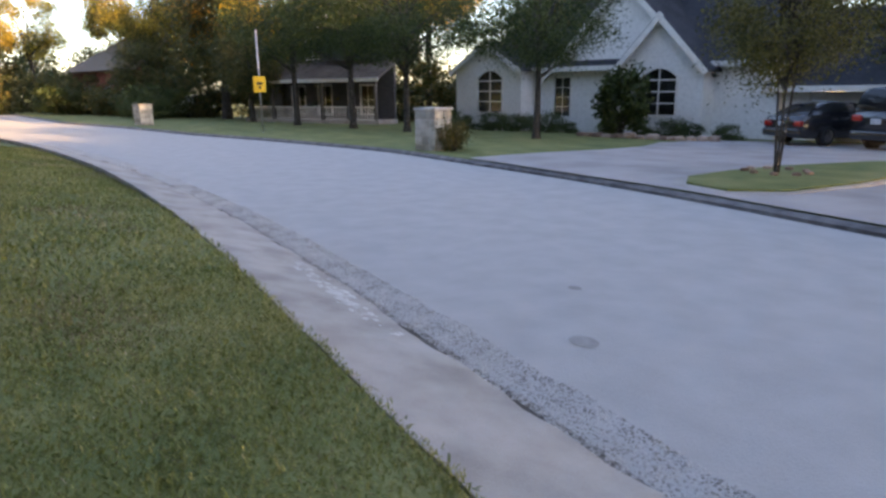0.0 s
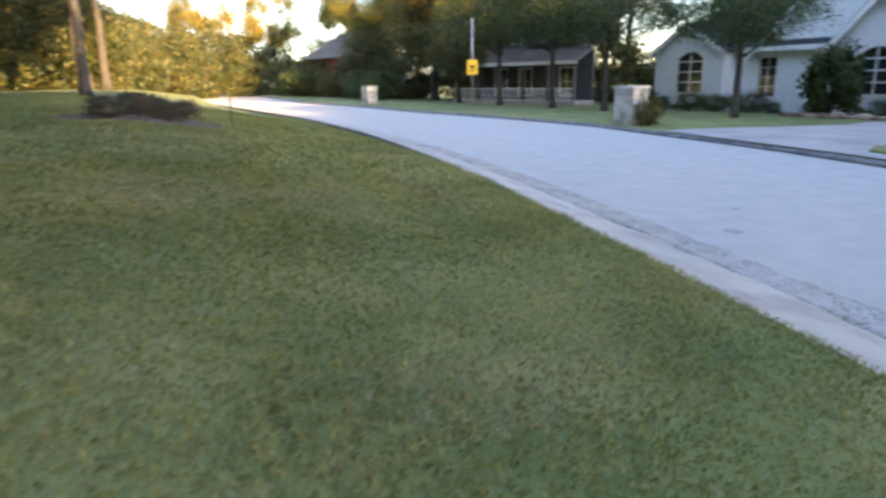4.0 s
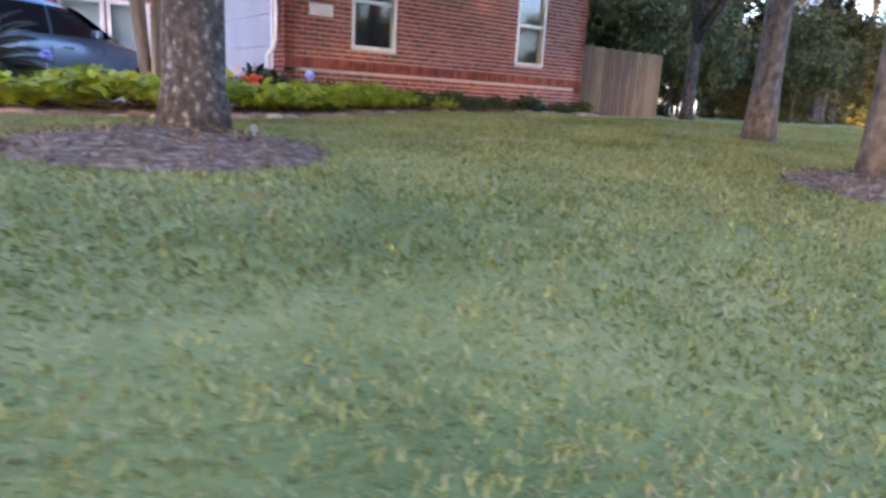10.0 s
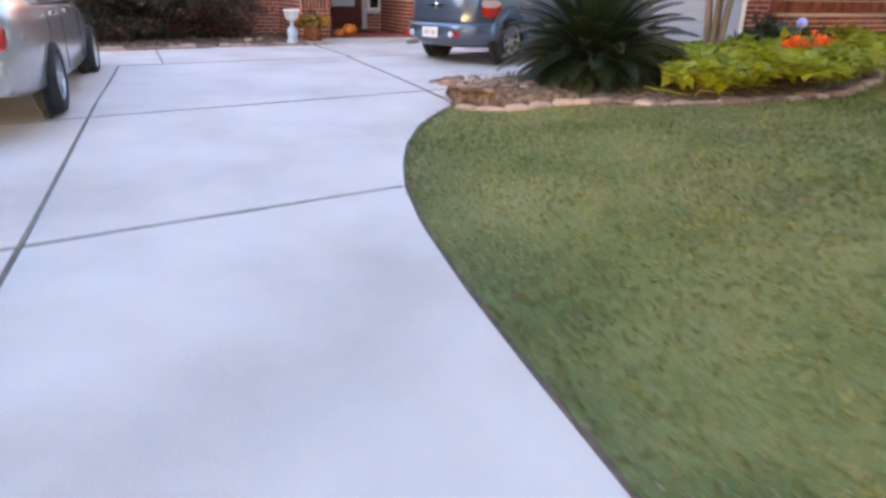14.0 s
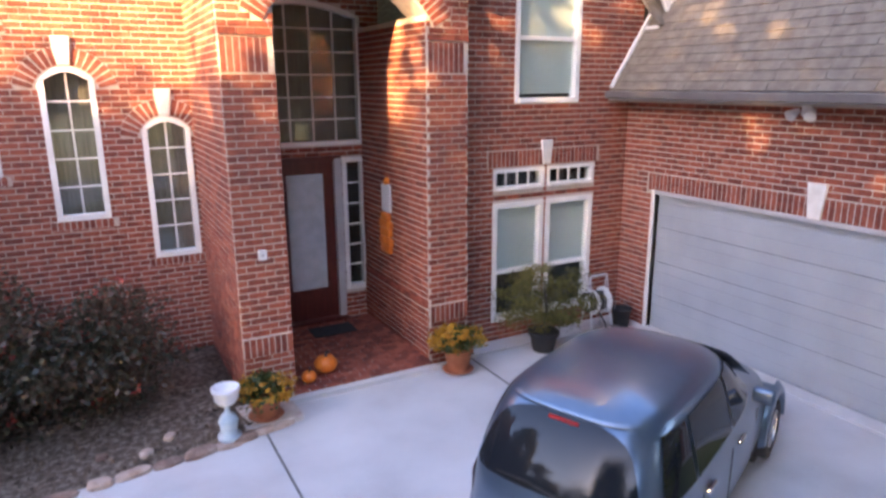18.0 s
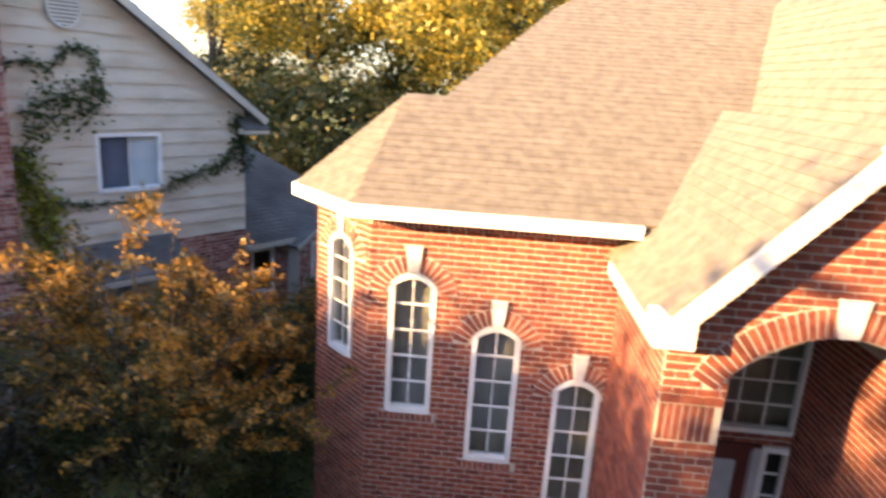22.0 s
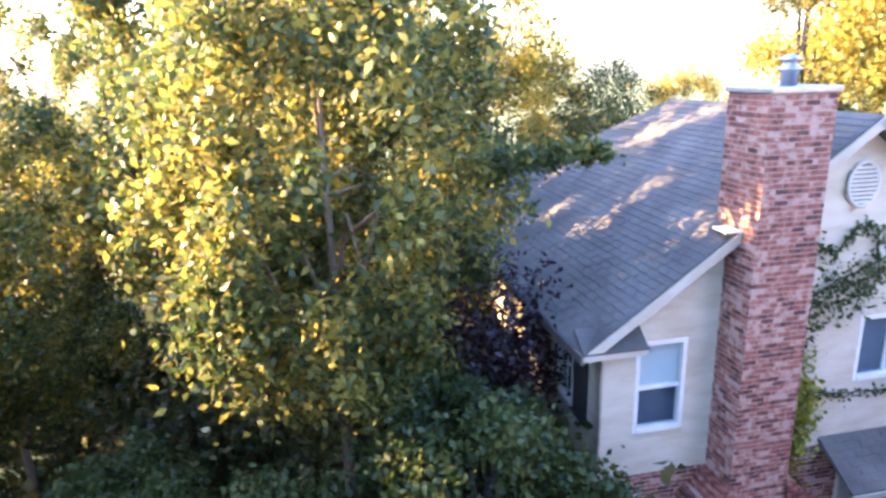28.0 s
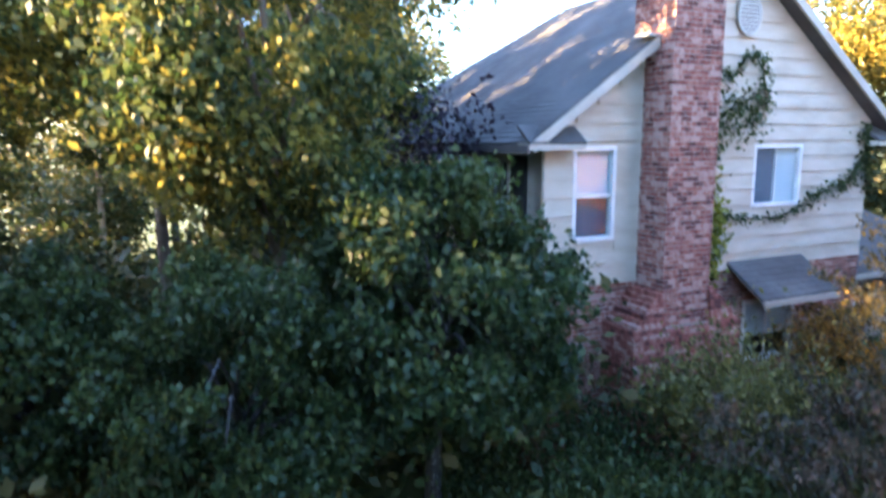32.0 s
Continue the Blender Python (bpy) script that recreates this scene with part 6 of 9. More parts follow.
plum = put(tree("dark purple-leaved plum tree against the eave", 6.2, 0.1, 1.3, 3.0, "leaf_plum", 5000, 0.13, 24, limbs=8), -19.9, 2.6)
again(near_a, -30.5, 5.0, 80, 0.85)
again(near_b, -26.5, -3.2, 250, 0.8)
again(near_c, -30.5, -1.5, 20, 1.0)
again(near_b, -35.5, 1.0, 140, 1.05)
again(near_a, -38.0, 8.0, 300, 1.1)
again(near_c, -22.5, -3.0, 130, 0.8)
again(near_c, -19.9, -1.9, 200, 0.8)
again(near_b, -26.0, 5.2, 160, 1.0)
# a long bough of the yellow-green tree that reaches over the cream roof
rs_b = np.random.RandomState(27)
line = [Vector(p) - near_b.matrix_basis.translation for p in ((-21.1, 0.3, 7.0), (-20.2, 0.7, 7.8), (-19.3, 1.0, 8.15), (-18.3, 1.2, 8.35), (-17.4, 1.65, 8.5))]
bough = part("bough", tube(line, [0.05, 0.04, 0.03, 0.02, 0.006], 7), M["pale_bark"], near_b, smooth=True)
f = rs_b.uniform(0.8, 3.95, 2600)
at = np.array([line[int(a)].lerp(line[int(a) + 1], a % 1.0) for a in f]) + rs_b.normal(size=(2600, 3)) * np.array([0.16, 0.16, 0.13]) * (1.5 - 0.25 * f)[:, None]
quick_mesh("bough_foliage", leaf_quads(rs_b, at, 0.12), M["leaf_mid"], near_b)


# autumn crape myrtle between the houses
def spray_tree(label, h, spread, seed, stems=22, tip="leaf_rust"):
    """A many-stemmed crape myrtle: arching stems that end in leafy sprays."""
    rs = np.random.RandomState(seed)
    t = empty("crape_myrtle", label, "tree")
    spots, tips = [], []
    for k in range(stems):
        a, out = rs.uniform(0, 6.283), spread * rs.uniform(0.25, 1.0)
        top = h * rs.uniform(0.68, 1.0) * (1 - 0.25 * (out / spread) ** 2)
        line = []
        for f in (0, 0.25, 0.5, 0.75, 1.0):
            line.append(np.array([math.cos(a) * out * f ** 1.6, math.sin(a) * out * f ** 1.6, top * (1 - (1 - f) ** 1.3)]) + rs.normal(size=3) * 0.04 * f)
        part("stem", tube([tuple(q) for q in line], [0.03, 0.024, 0.017, 0.011, 0.004], 7), M["bark"], t, smooth=True)
        for _ in range(8):                # side sprays
            f = rs.uniform(0.35, 1.0)
            q = np.array([np.interp(f, (0, 0.25, 0.5, 0.75, 1.0), [p[c] for p in line]) for c in range(3)])
            d = rs.normal(size=3) * np.array([1, 1, 0.5]) + np.array([math.cos(a), math.sin(a), 0.4]) * 0.7
            d *= rs.uniform(0.4, 0.95) / np.linalg.norm(d)
            g = rs.uniform(0, 1, 95)[:, None]
            (tips if f > 0.62 else spots).append(q + d * g + rs.normal(size=(95, 3)) * (0.03 + 0.03 * (1 - g)))
    quick_mesh("foliage", leaf_quads(rs, np.concatenate(spots), 0.075), M["leaf_far"], t)
    quick_mesh("autumn_foliage", leaf_quads(rs, np.concatenate(tips), 0.075), M[tip], t)
    return t


crape = put(spray_tree("many-stemmed crape myrtle turning orange between the houses", 5.6, 2.3, 31, 30), -11.7, 1.5)
put(spray_tree("smaller crape myrtle with fading leaves behind the rose bed", 3.6, 1.6, 34, 14, "rose_leaf"), -13.4, 0.9)
bush = put(shrub("dense dark green shrub under the chimney", 2.0, 1.6, 1.4, "leaf", 7000, 0.1, 32), -15.6, 2.6)
put(shrub("pale green shrub standing before the chimney", 2.9, 1.35, 1.2, "leaf_olive", 9000, 0.085, 37), -14.6, 2.3)
again(bush, -13.2, 4.8, 60, 0.9)
again(bush, -14.3, 1.2, 130, 0.95)
again(bush, -10.9, 3.6, 20, 0.8)
again(bush, -10.2, 5.4, 290, 0.85)
again(bush, -16.9, 1.3, 200, 0.9)
for x, y, a, k in ((-12.2, 6.6, 10, 1.0), (-10.7, 7.6, 100, 1.0), (-9.6, 9.6, 190, 1.05), (-11.6, 9.4, 250, 0.9), (-9.0, 12.2, 40, 1.1), (-8.2, 15.0, 160, 1.2)):
    again(bush, x, y, a, k)
wild = put(spray_tree("wiry shrub with browning leaves between the houses", 3.4, 1.7, 35, 16), -12.0, 4.6)
again(wild, -10.6, 6.3, 120, 0.95)
again(wild, -13.2, 6.2, 220, 0.9)
again(wild, -9.7, 8.3, 310, 0.9)
# crape myrtle in the front bed
cm = put(tree("bare-stemmed crape myrtle in the front bed", 5.0, 0.04, 1.5, 2.8, "leaf_rust", 2500, 0.09, 33, trunks=6, limbs=5, bark="pale_bark", name="crape_myrtle", spread=0.9), -2.3, -7.25, 0, 1.0, 0.1)
# rose shrubs left of the driveway
for k, (x, y, s) in enumerate(((-7.6, 0.5, 0.95), (-8.7, 0.2, 1.1), (-9.8, -0.3, 1.15), (-10.9, -0.8, 1.1), (-12.1, -1.0, 1.2), (-9.2, 1.3, 1.0))):
    if k == 0:
        rose = put(shrub("bronze-green rose shrub with scattered red blooms", 1.5, 0.95, 0.8, "rose_leaf", 7000, 0.07, 40, flowers=14, group="rose shrubs by the driveway", name="rose_shrub"), x, y, 0, s)
    else:
        again(rose, x, y, k * 70, s)

# trees added out of view to the south-west, to block the low sun
belt = put(tree("unseen broad tree added to block the low sun from the yard", 9.6, 0.22, 4.4, 0.6, "leaf", 22000, 0.32, 61, group="screening trees", clumps=80), -27.5, -10.0, 0, 0.79)
for k, (x, y, s) in enumerate(((-26.5, -14.5, 0.96), (-24.5, -18.6, 1.0), (-21.5, -29.3, 1.2), (-17.5, -33.0, 1.4), (-14, -37, 1.35), (-10, -41, 1.1), (-5, -45, 1.1), (1, -49, 1.1), (-25, -31, 1.1), (-31, -14, 0.9), (-29, -18.5, 1.0), (-18.4, -15.9, 1.3), (-17, -19.2, 0.86), (-23.0, -8.5, 0.79), (-36.5, -7.0, 0.86), (-41.0, -11.5, 0.95), (-34.5, -11.5, 0.8), (6.0, -45.5, 1.2), (12.0, -49.0, 1.3), (0.0, -42.5, 1.15))):
    again(belt, x, y, k * 47, s)
# undergrowth that closes the woods below the crowns
thicket = put(tree("low bushy tree of the undergrowth", 6.0, 0.09, 3.0, 0.1, "leaf_far", 7000, 0.3, 62, group="undergrowth", clumps=60, limbs=8), 14.5, 1.5)
for k, (x, y, s) in enumerate(((15.5, -2.5, 0.6), (21, -4, 0.6), (25, -1.5, 0.75), (29, -1, 0.8), (33, 0.5, 0.9), (38, -2, 0.8), (43, -3.5, 0.8), (48, -2, 0.9), (53, -1, 0.9), (58, -2, 0.9), (64, -4, 0.9), (70, -7, 1.0), (17.5, -1.5, 0.7), (19, 3, 0.9), (23, 1, 0.8), (27, 3, 1.0), (31, 3.5, 0.8), (35, -1, 0.8), (40, 4, 1.0), (45, 0, 0.9), (50, 4, 1.0), (55, 3, 0.9), (60, 1, 0.8), (66, 0, 1.0), (73, -3, 1.0), (80, -8, 1.1), (88, -12, 1.0), (56, -30, 1.0), (64, -24, 1.0), (72, -22, 1.1), (78, -18, 1.0), (12.5, 3, 0.9), (3, 22, 1), (-3, 21, 1.1), (-9, 23, 1.0), (-15, 22, 1.1), (-20, 24, 1.0), (-26, 21, 1.1), (-33, 18, 1.1), (-40, 10, 1.0), (-44, 4, 0.8), (-48, 12, 1.0), (-31, 27, 1.1), (-12, 30, 1.2), (0, 30, 1.2), (-22, 31, 1.2), (-36, -42, 1), (30, -40, 1.1), (22, -48, 1.2), (14, -46, 1.1), (6, -44, 1.1))):
    again(thicket, x, y, k * 53, s)

hedge = put(shrub("tall wild hedge closing the woods near the ground", 3.2, 2.6, 2.2, "leaf_far", 7000, 0.24, 63, group="wild hedges"), 16.5, 2.5)
for k, (x, y, s) in enumerate(((13, 1, 0.8), (19, 1, 0.9), (22.5, -2, 0.7), (26, 0.5, 0.9), (30, 1, 0.9), (34, -1.5, 0.8), (37.5, 1, 1.0), (41.5, -1, 0.9), (46, -3, 0.9), (50, 0, 1.0), (55, -2.5, 1.0), (61, -4, 1.0), (67, -6, 1.0), (73, -9, 1.1), (81, -11, 1.2), (46, -34, 1.2), (50, -32, 1.2), (43, -38, 1.3), (54, -30, 1.1), (38, -42, 1.3), (62, -20, 1.0), (67, -17, 1.1), (58, -25, 1.1), (75, -15, 1.1), (1, 20, 1), (-5, 20, 1), (-11, 21, 1), (-17, 21, 1), (-23, 22, 1), (-29, 22, 1), (-37, 16, 1), (-42, 9, 1), (-13, 17, 0.8), (-9, 18, 0.8))):
    again(hedge, x, y, k * 61, s)

for k, (x, y, s) in enumerate(((-21.8, -2.4, 0.9), (-24.6, -1.2, 1.0), (-27.2, 1.4, 1.1), (-23.6, 2.4, 1.0), (-28.5, -3.2, 1.0), (-31.5, 1.2, 1.2), (-25.5, 4.5, 1.1), (-20.4, -3.6, 0.6), (-20.6, 2.9, 1.25), (-22.4, 4.4, 1.35), (-24.4, 6.2, 1.4))):
    again(hedge, x, y, k * 83, s)


# ---- vehicles ----
def loft(stations, ring):
    """A closed shell through rings of points set at stations along x."""
    bm = bmesh.new()
    rows = [[bm.verts.new((s[0], y, zz)) for y, zz in ring(*s[1:])] for s in stations]
    n = len(rows[0])
    for a, b in zip(rows, rows[1:]):
        for k in range(n):
            bm.faces.new((a[k], a[(k + 1) % n], b[(k + 1) % n], b[k]))
    bm.faces.new(rows[0])
    bm.faces.new(rows[-1][::-1])
    bmesh.ops.recalc_face_normals(bm, faces=bm.faces)
    return bm


def wheel(parent, x, y, r, w, spokes=7):
    s = 1 if y > 0 else -1
    turn = Matrix.Translation((x, y, r)) @ Matrix.Rotation(radians(-90 * s), 4, "X")
    tyre = part("wheel", moved(lathe([(r * 0.62, -w / 2), (r * 0.93, -w / 2), (r, -w * 0.3), (r, w * 0.3), (r * 0.93, w / 2), (r * 0.64, w / 2), (r * 0.62, w * 0.3)], 28), turn), M["black"], parent, "black rubber tyre on a bright rim", smooth=True)
    bm = lathe([(r * 0.635, w * 0.2), (r * 0.635, w * 0.46), (r * 0.58, w * 0.48), (r * 0.56, w * 0.25), (r * 0.2, w * 0.22), (r * 0.15, w * 0.42), (r * 0.02, w * 0.44)], 28)
    for k in range(spokes):
        add_box(bm, r * 0.12, r * 0.6, -r * 0.06, r * 0.06, w * 0.24, w * 0.42, Matrix.Rotation(2 * math.pi * k / spokes, 4, "Z"))
    part("rim", moved(bm, turn), M["alloy"], tyre)


def car(name, label, paint, body, cabin, L, wb, front, wr, ww, track, glass_side, rear_glass, group="", detail=True, plate_z=0.5, tall_lamps=False, own_shell=False):
    """A car with its nose to +x, the rear axle at the origin. body rows: x, half width, bottom, belt; cabin rows: x, half width low, half width high, base, top."""
    c = empty(name, label, "car", group)

    def ring(w, lo, hi):
        m = (lo + hi) / 2
        half = [(0, lo), (w * 0.82, lo), (w * 0.96, lo + 0.06), (w, m - 0.08), (w * 1.0, m + 0.1), (w * 0.965, hi - 0.1), (w * 0.88, hi - 0.02), (w * 0.5, hi + 0.015), (0, hi + 0.02)]
        return half + [(-y, zz) for y, zz in half[-2:0:-1]]

    def top_ring(w0, w1, lo, hi):
        half = [(0, lo), (w0, lo), (w0 * 0.55 + w1 * 0.45, lo + (hi - lo) * 0.5), (w1, hi - 0.17), (w1 * 0.92, hi - 0.075), (w1 * 0.66, hi - 0.02), (0, hi)]
        return half + [(-y, zz) for y, zz in half[-2:0:-1]]

    if not own_shell:
        part("body", loft(body, ring), M[paint], c, smooth=True)
        part("roof", loft(cabin, top_ring), M[paint], c, smooth=True)
    cx = [s[0] for s in cabin]

    def cab(x, f, side, out=0.026):
        w0, w1, lo, hi = (float(np.interp(x, cx, [s[k] for s in cabin])) for k in (1, 2, 3, 4))
        hs = hi - 0.17
        return (x, side * (w0 + (w1 - w0) * f + out), lo + (hs - lo) * f)

    for a, b, fa, fb in ([] if own_shell else glass_side):
        for s in (-1, 1):
            bm = bmesh.new()
            v = [bm.verts.new(cab(x, f, s)) for x, f in ((a + 0.015, 0.03), ((a + b) / 2, 0.03), (b - 0.015, 0.03), (b - 0.015 + fb, 0.96), ((a + b) / 2 + (fa + fb) / 2, 0.99), (a + 0.015 + fa, 0.96))]
            bm.faces.new(v if s < 0 else v[::-1])
            part("side_window", bm, M["car_glass"], c, "dark tinted side window")
    for (x0, w0, z0), (x1, w1, z1), nm in rear_glass:
        s = -1 if x0 < x1 else 1
        bm = bmesh.new()
        v = []
        for f, wf in ((0, 0.88), (0.06, 0.97), (0.3, 1.0), (0.66, 0.98), (0.88, 0.9), (1, 0.68)):
            for g in (-1, -0.5, 0, 0.5, 1):
                w = (w0 + (w1 - w0) * f) * wf
                v.append(bm.verts.new((x0 + (x1 - x0) * f + s * (0.055 + 0.05 * (1 - g * g) + 0.03 * math.sin(f * 3.14)), g * w, z0 + (z1 - z0) * f)))
        for i in range(5):
            for j in range(4):
                bm.faces.new((v[i * 5 + j], v[i * 5 + j + 1], v[i * 5 + j + 6], v[i * 5 + j + 5]))
        part(nm, bm, M["car_glass"], c, "dark tinted glass", smooth=True)
    for x in (0, wb):
        for s in (-1, 1):
            part("wheel_arch", moved(lathe([(wr * 1.22, -0.02), (wr * 1.22, 0.035), (wr * 1.0, 0.045)], 24), Matrix.Translation((x, s * (track - ww * 0.1), wr)) @ Matrix.Rotation(radians(-90 * s), 4, "X")), M["black"], c)
            wheel(c, x, s * (track + 0.02), wr, ww)
    rear = body[0][0]
    wr0 = body[0][1] if not tall_lamps else 0.74
    if not own_shell:
        part("rear_bumper", moved(box(-0.16, 0.14, -wr0 * 1.0, wr0 * 1.0, 0.30, 0.56, 0.06), Matrix.Translation((rear + 0.06, 0, 0))), M[paint], c, smooth=True)
    part("front_bumper", box(front - 0.2, front + 0.06, -0.72, 0.72, 0.25, 0.52, 0.06), M[paint], c, smooth=True)
    plate = part("number_plate", box(rear - 0.135, rear - 0.118, -0.155, 0.155, plate_z - 0.075, plate_z + 0.075, 0.004), M["white_plastic"], c, "white number plate")
    for a, b in ((-0.11, -0.03), (0.01, 0.11)):
        part("plate_bar", box(rear - 0.139, rear - 0.135, a, b, plate_z - 0.035, plate_z + 0.03), M["grey_jamb"], plate)
    for s in (-1, 1):
        if tall_lamps:
            part("bumper_light", moved(lathe([(0.05, 0), (0.045, 0.02), (0.01, 0.03)], 14), Matrix.Translation((rear - 0.10, s * 0.52, 0.42)) @ Matrix.Rotation(radians(-90), 4, "Y")), M["red_lens"], c)
            part("reversing_light", moved(lathe([(0.045, 0), (0.04, 0.02), (0.01, 0.03)], 14), Matrix.Translation((rear - 0.10, s * 0.40, 0.42)) @ Matrix.Rotation(radians(-90), 4, "Y")), M["white_plastic"], c)
        else:
            part("tail_light", box(rear - 0.04, rear + 0.22, min(s * (wr0 - 0.28), s * (wr0 + 0.03)), max(s * (wr0 - 0.28), s * (wr0 + 0.03)), body[0][3] - 0.26, body[0][3] - 0.07, 0.05), M["red_lens"], c, "red tail light", smooth=True)
        mx = glass_side[-1][1] - 0.15
        mw = cab(mx, 0.1, s)[1]
        part("wing_mirror", box(mx - 0.06, mx + 0.06, min(mw, mw + s * 0.2), max(mw, mw + s * 0.2), cabin[1][3] + 0.02, cabin[1][3] + 0.16, 0.04), M[paint], c, smooth=True)
        if detail:
            for hx in [(a + 0.22) for a, b, _, _ in glass_side[-2:]]:
                bw = float(np.interp(hx, [q[0] for q in body], [q[1] for q in body]))
                part("door_handle", box(hx - 0.09, hx + 0.09, min(s * (bw - 0.01), s * (bw + 0.025)), max(s * (bw - 0.01), s * (bw + 0.025)), 0.83, 0.865, 0.012), M["chrome"], c, "chrome door handle")
            for dx in [b for a, b, _, _ in glass_side[-2:]] + [glass_side[-2][0] + 0.05]:
                bw = float(np.interp(dx, [q[0] for q in body], [q[1] for q in body]))
                part("door_seam", box(dx - 0.004, dx + 0.004, s * (bw + 0.001) - 0.003, s * (bw + 0.001) + 0.003, 0.32, cabin[1][3] - 0.12), M["black"], c)
    return c


def retro_hatch():
    c = car("hatchback_car", "steel-blue retro hatchback parked before the garage door", "car_blue",
            [(-0.84, 0.60, 0.36, 0.60), (-0.2, 0.83, 0.22, 1.02), (1.6, 0.83, 0.2, 1.02), (2.6, 0.76, 0.24, 0.98), (3.3, 0.52, 0.3, 0.7)],
            [(-0.3, 0.79, 0.63, 0.96, 1.535), (0.6, 0.81, 0.64, 1.0, 1.6), (1.9, 0.77, 0.6, 0.99, 1.33)],
            4.29, 2.62, 3.3, 0.325, 0.205, 0.725, [(-0.42, 0.15, 0.12, -0.02), (0.16, 0.98, 0, 0), (1.02, 1.85, 0, -0.22)],
            [], plate_z=0.44, tall_lamps=True, own_shell=True)
    # level slices of the shell: height, half width, rear end, front end
    cuts = np.array([(0.22, 0.74, -0.66, 3.10), (0.30, 0.80, -0.78, 3.24), (0.45, 0.825, -0.84, 3.30), (0.62, 0.83, -0.85, 3.26), (0.78, 0.825, -0.835, 3.10), (0.90, 0.815, -0.81, 2.86), (0.97, 0.805, -0.785, 2.55), (1.02, 0.795, -0.765, 2.30), (1.08, 0.78, -0.735, 2.18),
                     (1.18, 0.755, -0.68, 2.04), (1.28, 0.73, -0.62, 1.91), (1.38, 0.70, -0.55, 1.77), (1.46, 0.67, -0.485, 1.64), (1.52, 0.635, -0.42, 1.52), (1.57, 0.585, -0.33, 1.38), (1.605, 0.52, -0.22, 1.22), (1.63, 0.42, -0.06, 1.04), (1.645, 0.28, 0.12, 0.86), (1.65, 0.1, 0.36, 0.62)])
    e_rear, e_front = 4.6, 3.2

    def cut(zz):
        return [float(np.interp(zz, cuts[:, 0], cuts[:, k])) for k in (1, 2, 3)]

    def side_y(x, zz):
        w, xr, xf = cut(zz)
        m, h = (xr + xf) / 2, (xf - xr) / 2
        e = e_rear if x < m else e_front
        return w * max(0.0, 1 - (abs(x - m) / h) ** e) ** (1 / e)

    def rear_x(y, zz):
        w, xr, xf = cut(zz)
        m, h = (xr + xf) / 2, (xf - xr) / 2
        return m - h * max(0.0, 1 - (abs(y) / w) ** e_rear) ** (1 / e_rear)

    zs = sorted(set(list(cuts[:, 0]) + [0.37, 0.53, 0.70, 0.84, 1.13, 1.23, 1.33, 1.42]))
    bm = bmesh.new()
    rows = []
    for zz in zs:
        w, xr, xf = cut(zz)
        m, h = (xr + xf) / 2, (xf - xr) / 2
        row = []
        for k in range(56):
            t = 2 * math.pi * k / 56
            e = e_front if math.cos(t) > 0 else e_rear
            row.append(bm.verts.new((m + h * math.copysign(abs(math.cos(t)) ** (2 / e), math.cos(t)), w * math.copysign(abs(math.sin(t)) ** (2 / e), math.sin(t)), zz)))
        rows.append(row)
    for p, q in zip(rows, rows[1:]):
        for k in range(56):
            bm.faces.new((p[k], p[(k + 1) % 56], q[(k + 1) % 56], q[k]))
    bm.faces.new(rows[0][::-1])
    bm.faces.new(rows[-1])
    bmesh.ops.recalc_face_normals(bm, faces=bm.faces)
    part("body", bm, M["car_blue"], c, smooth=True)

    def patch(name, grid, mat, label="", parent=c):
        bm = bmesh.new()
        v = [[bm.verts.new(p) for p in row] for row in grid]
        for p, q in zip(v, v[1:]):
            for k in range(len(p) - 1):
                bm.faces.new((p[k], p[k + 1], q[k + 1], q[k]))
        return part(name, bm, M[mat], parent, label, smooth=True)

    # rear window: wide at the foot, drawn in and rounded at the top
    fs = [(0, 0.74), (0.04, 0.80), (0.1, 0.82), (0.3, 0.81), (0.5, 0.79), (0.7, 0.755), (0.84, 0.69), (0.93, 0.58), (0.98, 0.44), (1.0, 0.3)]
    grid = []
    for f, k in fs:
        zz = 1.045 + 0.475 * f
        w = cut(zz)[0] * k
        grid.append([(rear_x(w * g, zz) - 0.014, w * g, zz + 0.008 * f) for g in (-1, -0.8, -0.5, -0.2, 0.2, 0.5, 0.8, 1)])
    patch("rear_window", grid, "car_glass", "dark tinted rear glass")
    # side windows and quarter lights, their tops following the roof rail
    for s in (-1, 1):
        for a, b, ta, tb, lab in ((-0.40, 0.10, 0.16, 0.0, "dark tinted quarter light"), (0.14, 0.98, 0.02, 0.0, "dark tinted side window"), (1.03, 1.93, 0.0, -0.46, "dark tinted side window")):
            grid = []
            for f in (0, 0.12, 0.35, 0.6, 0.85, 0.96, 1.0):
                zz = 1.03 + 0.44 * f
                grid.append([(x, s * (side_y(x, zz) + 0.012), zz + 0.004) for x in [(a + ta * f ** 1.5) + ((b + tb * f) - (a + ta * f ** 1.5)) * g for g in (0, 0.25, 0.5, 0.75, 1)]])
            patch("side_window", grid, "car_glass", lab)
    grid = [[(cut(zz)[2] - 0.09 * (g * g) + 0.016, g * cut(zz)[0] * 0.84, zz + 0.006) for g in (-1, -0.6, -0.2, 0.2, 0.6, 1)] for zz in (1.06, 1.18, 1.3, 1.42, 1.5)]
    patch("windscreen", grid, "car_glass", "dark windscreen")
    # bumper wrapped round the tail
    grid = []
    for zz, o in ((0.33, 0.0), (0.36, 0.05), (0.44, 0.075), (0.53, 0.07), (0.57, 0.045), (0.58, 0.0)):
        row = []
        for k in range(21):
            y = (k / 10 - 1) * 0.815
            x = rear_x(y, 0.5)
            row.append((x - o * (1 - 0.2 * (y / 0.8) ** 8), y * (1 + o * 0.8), zz))
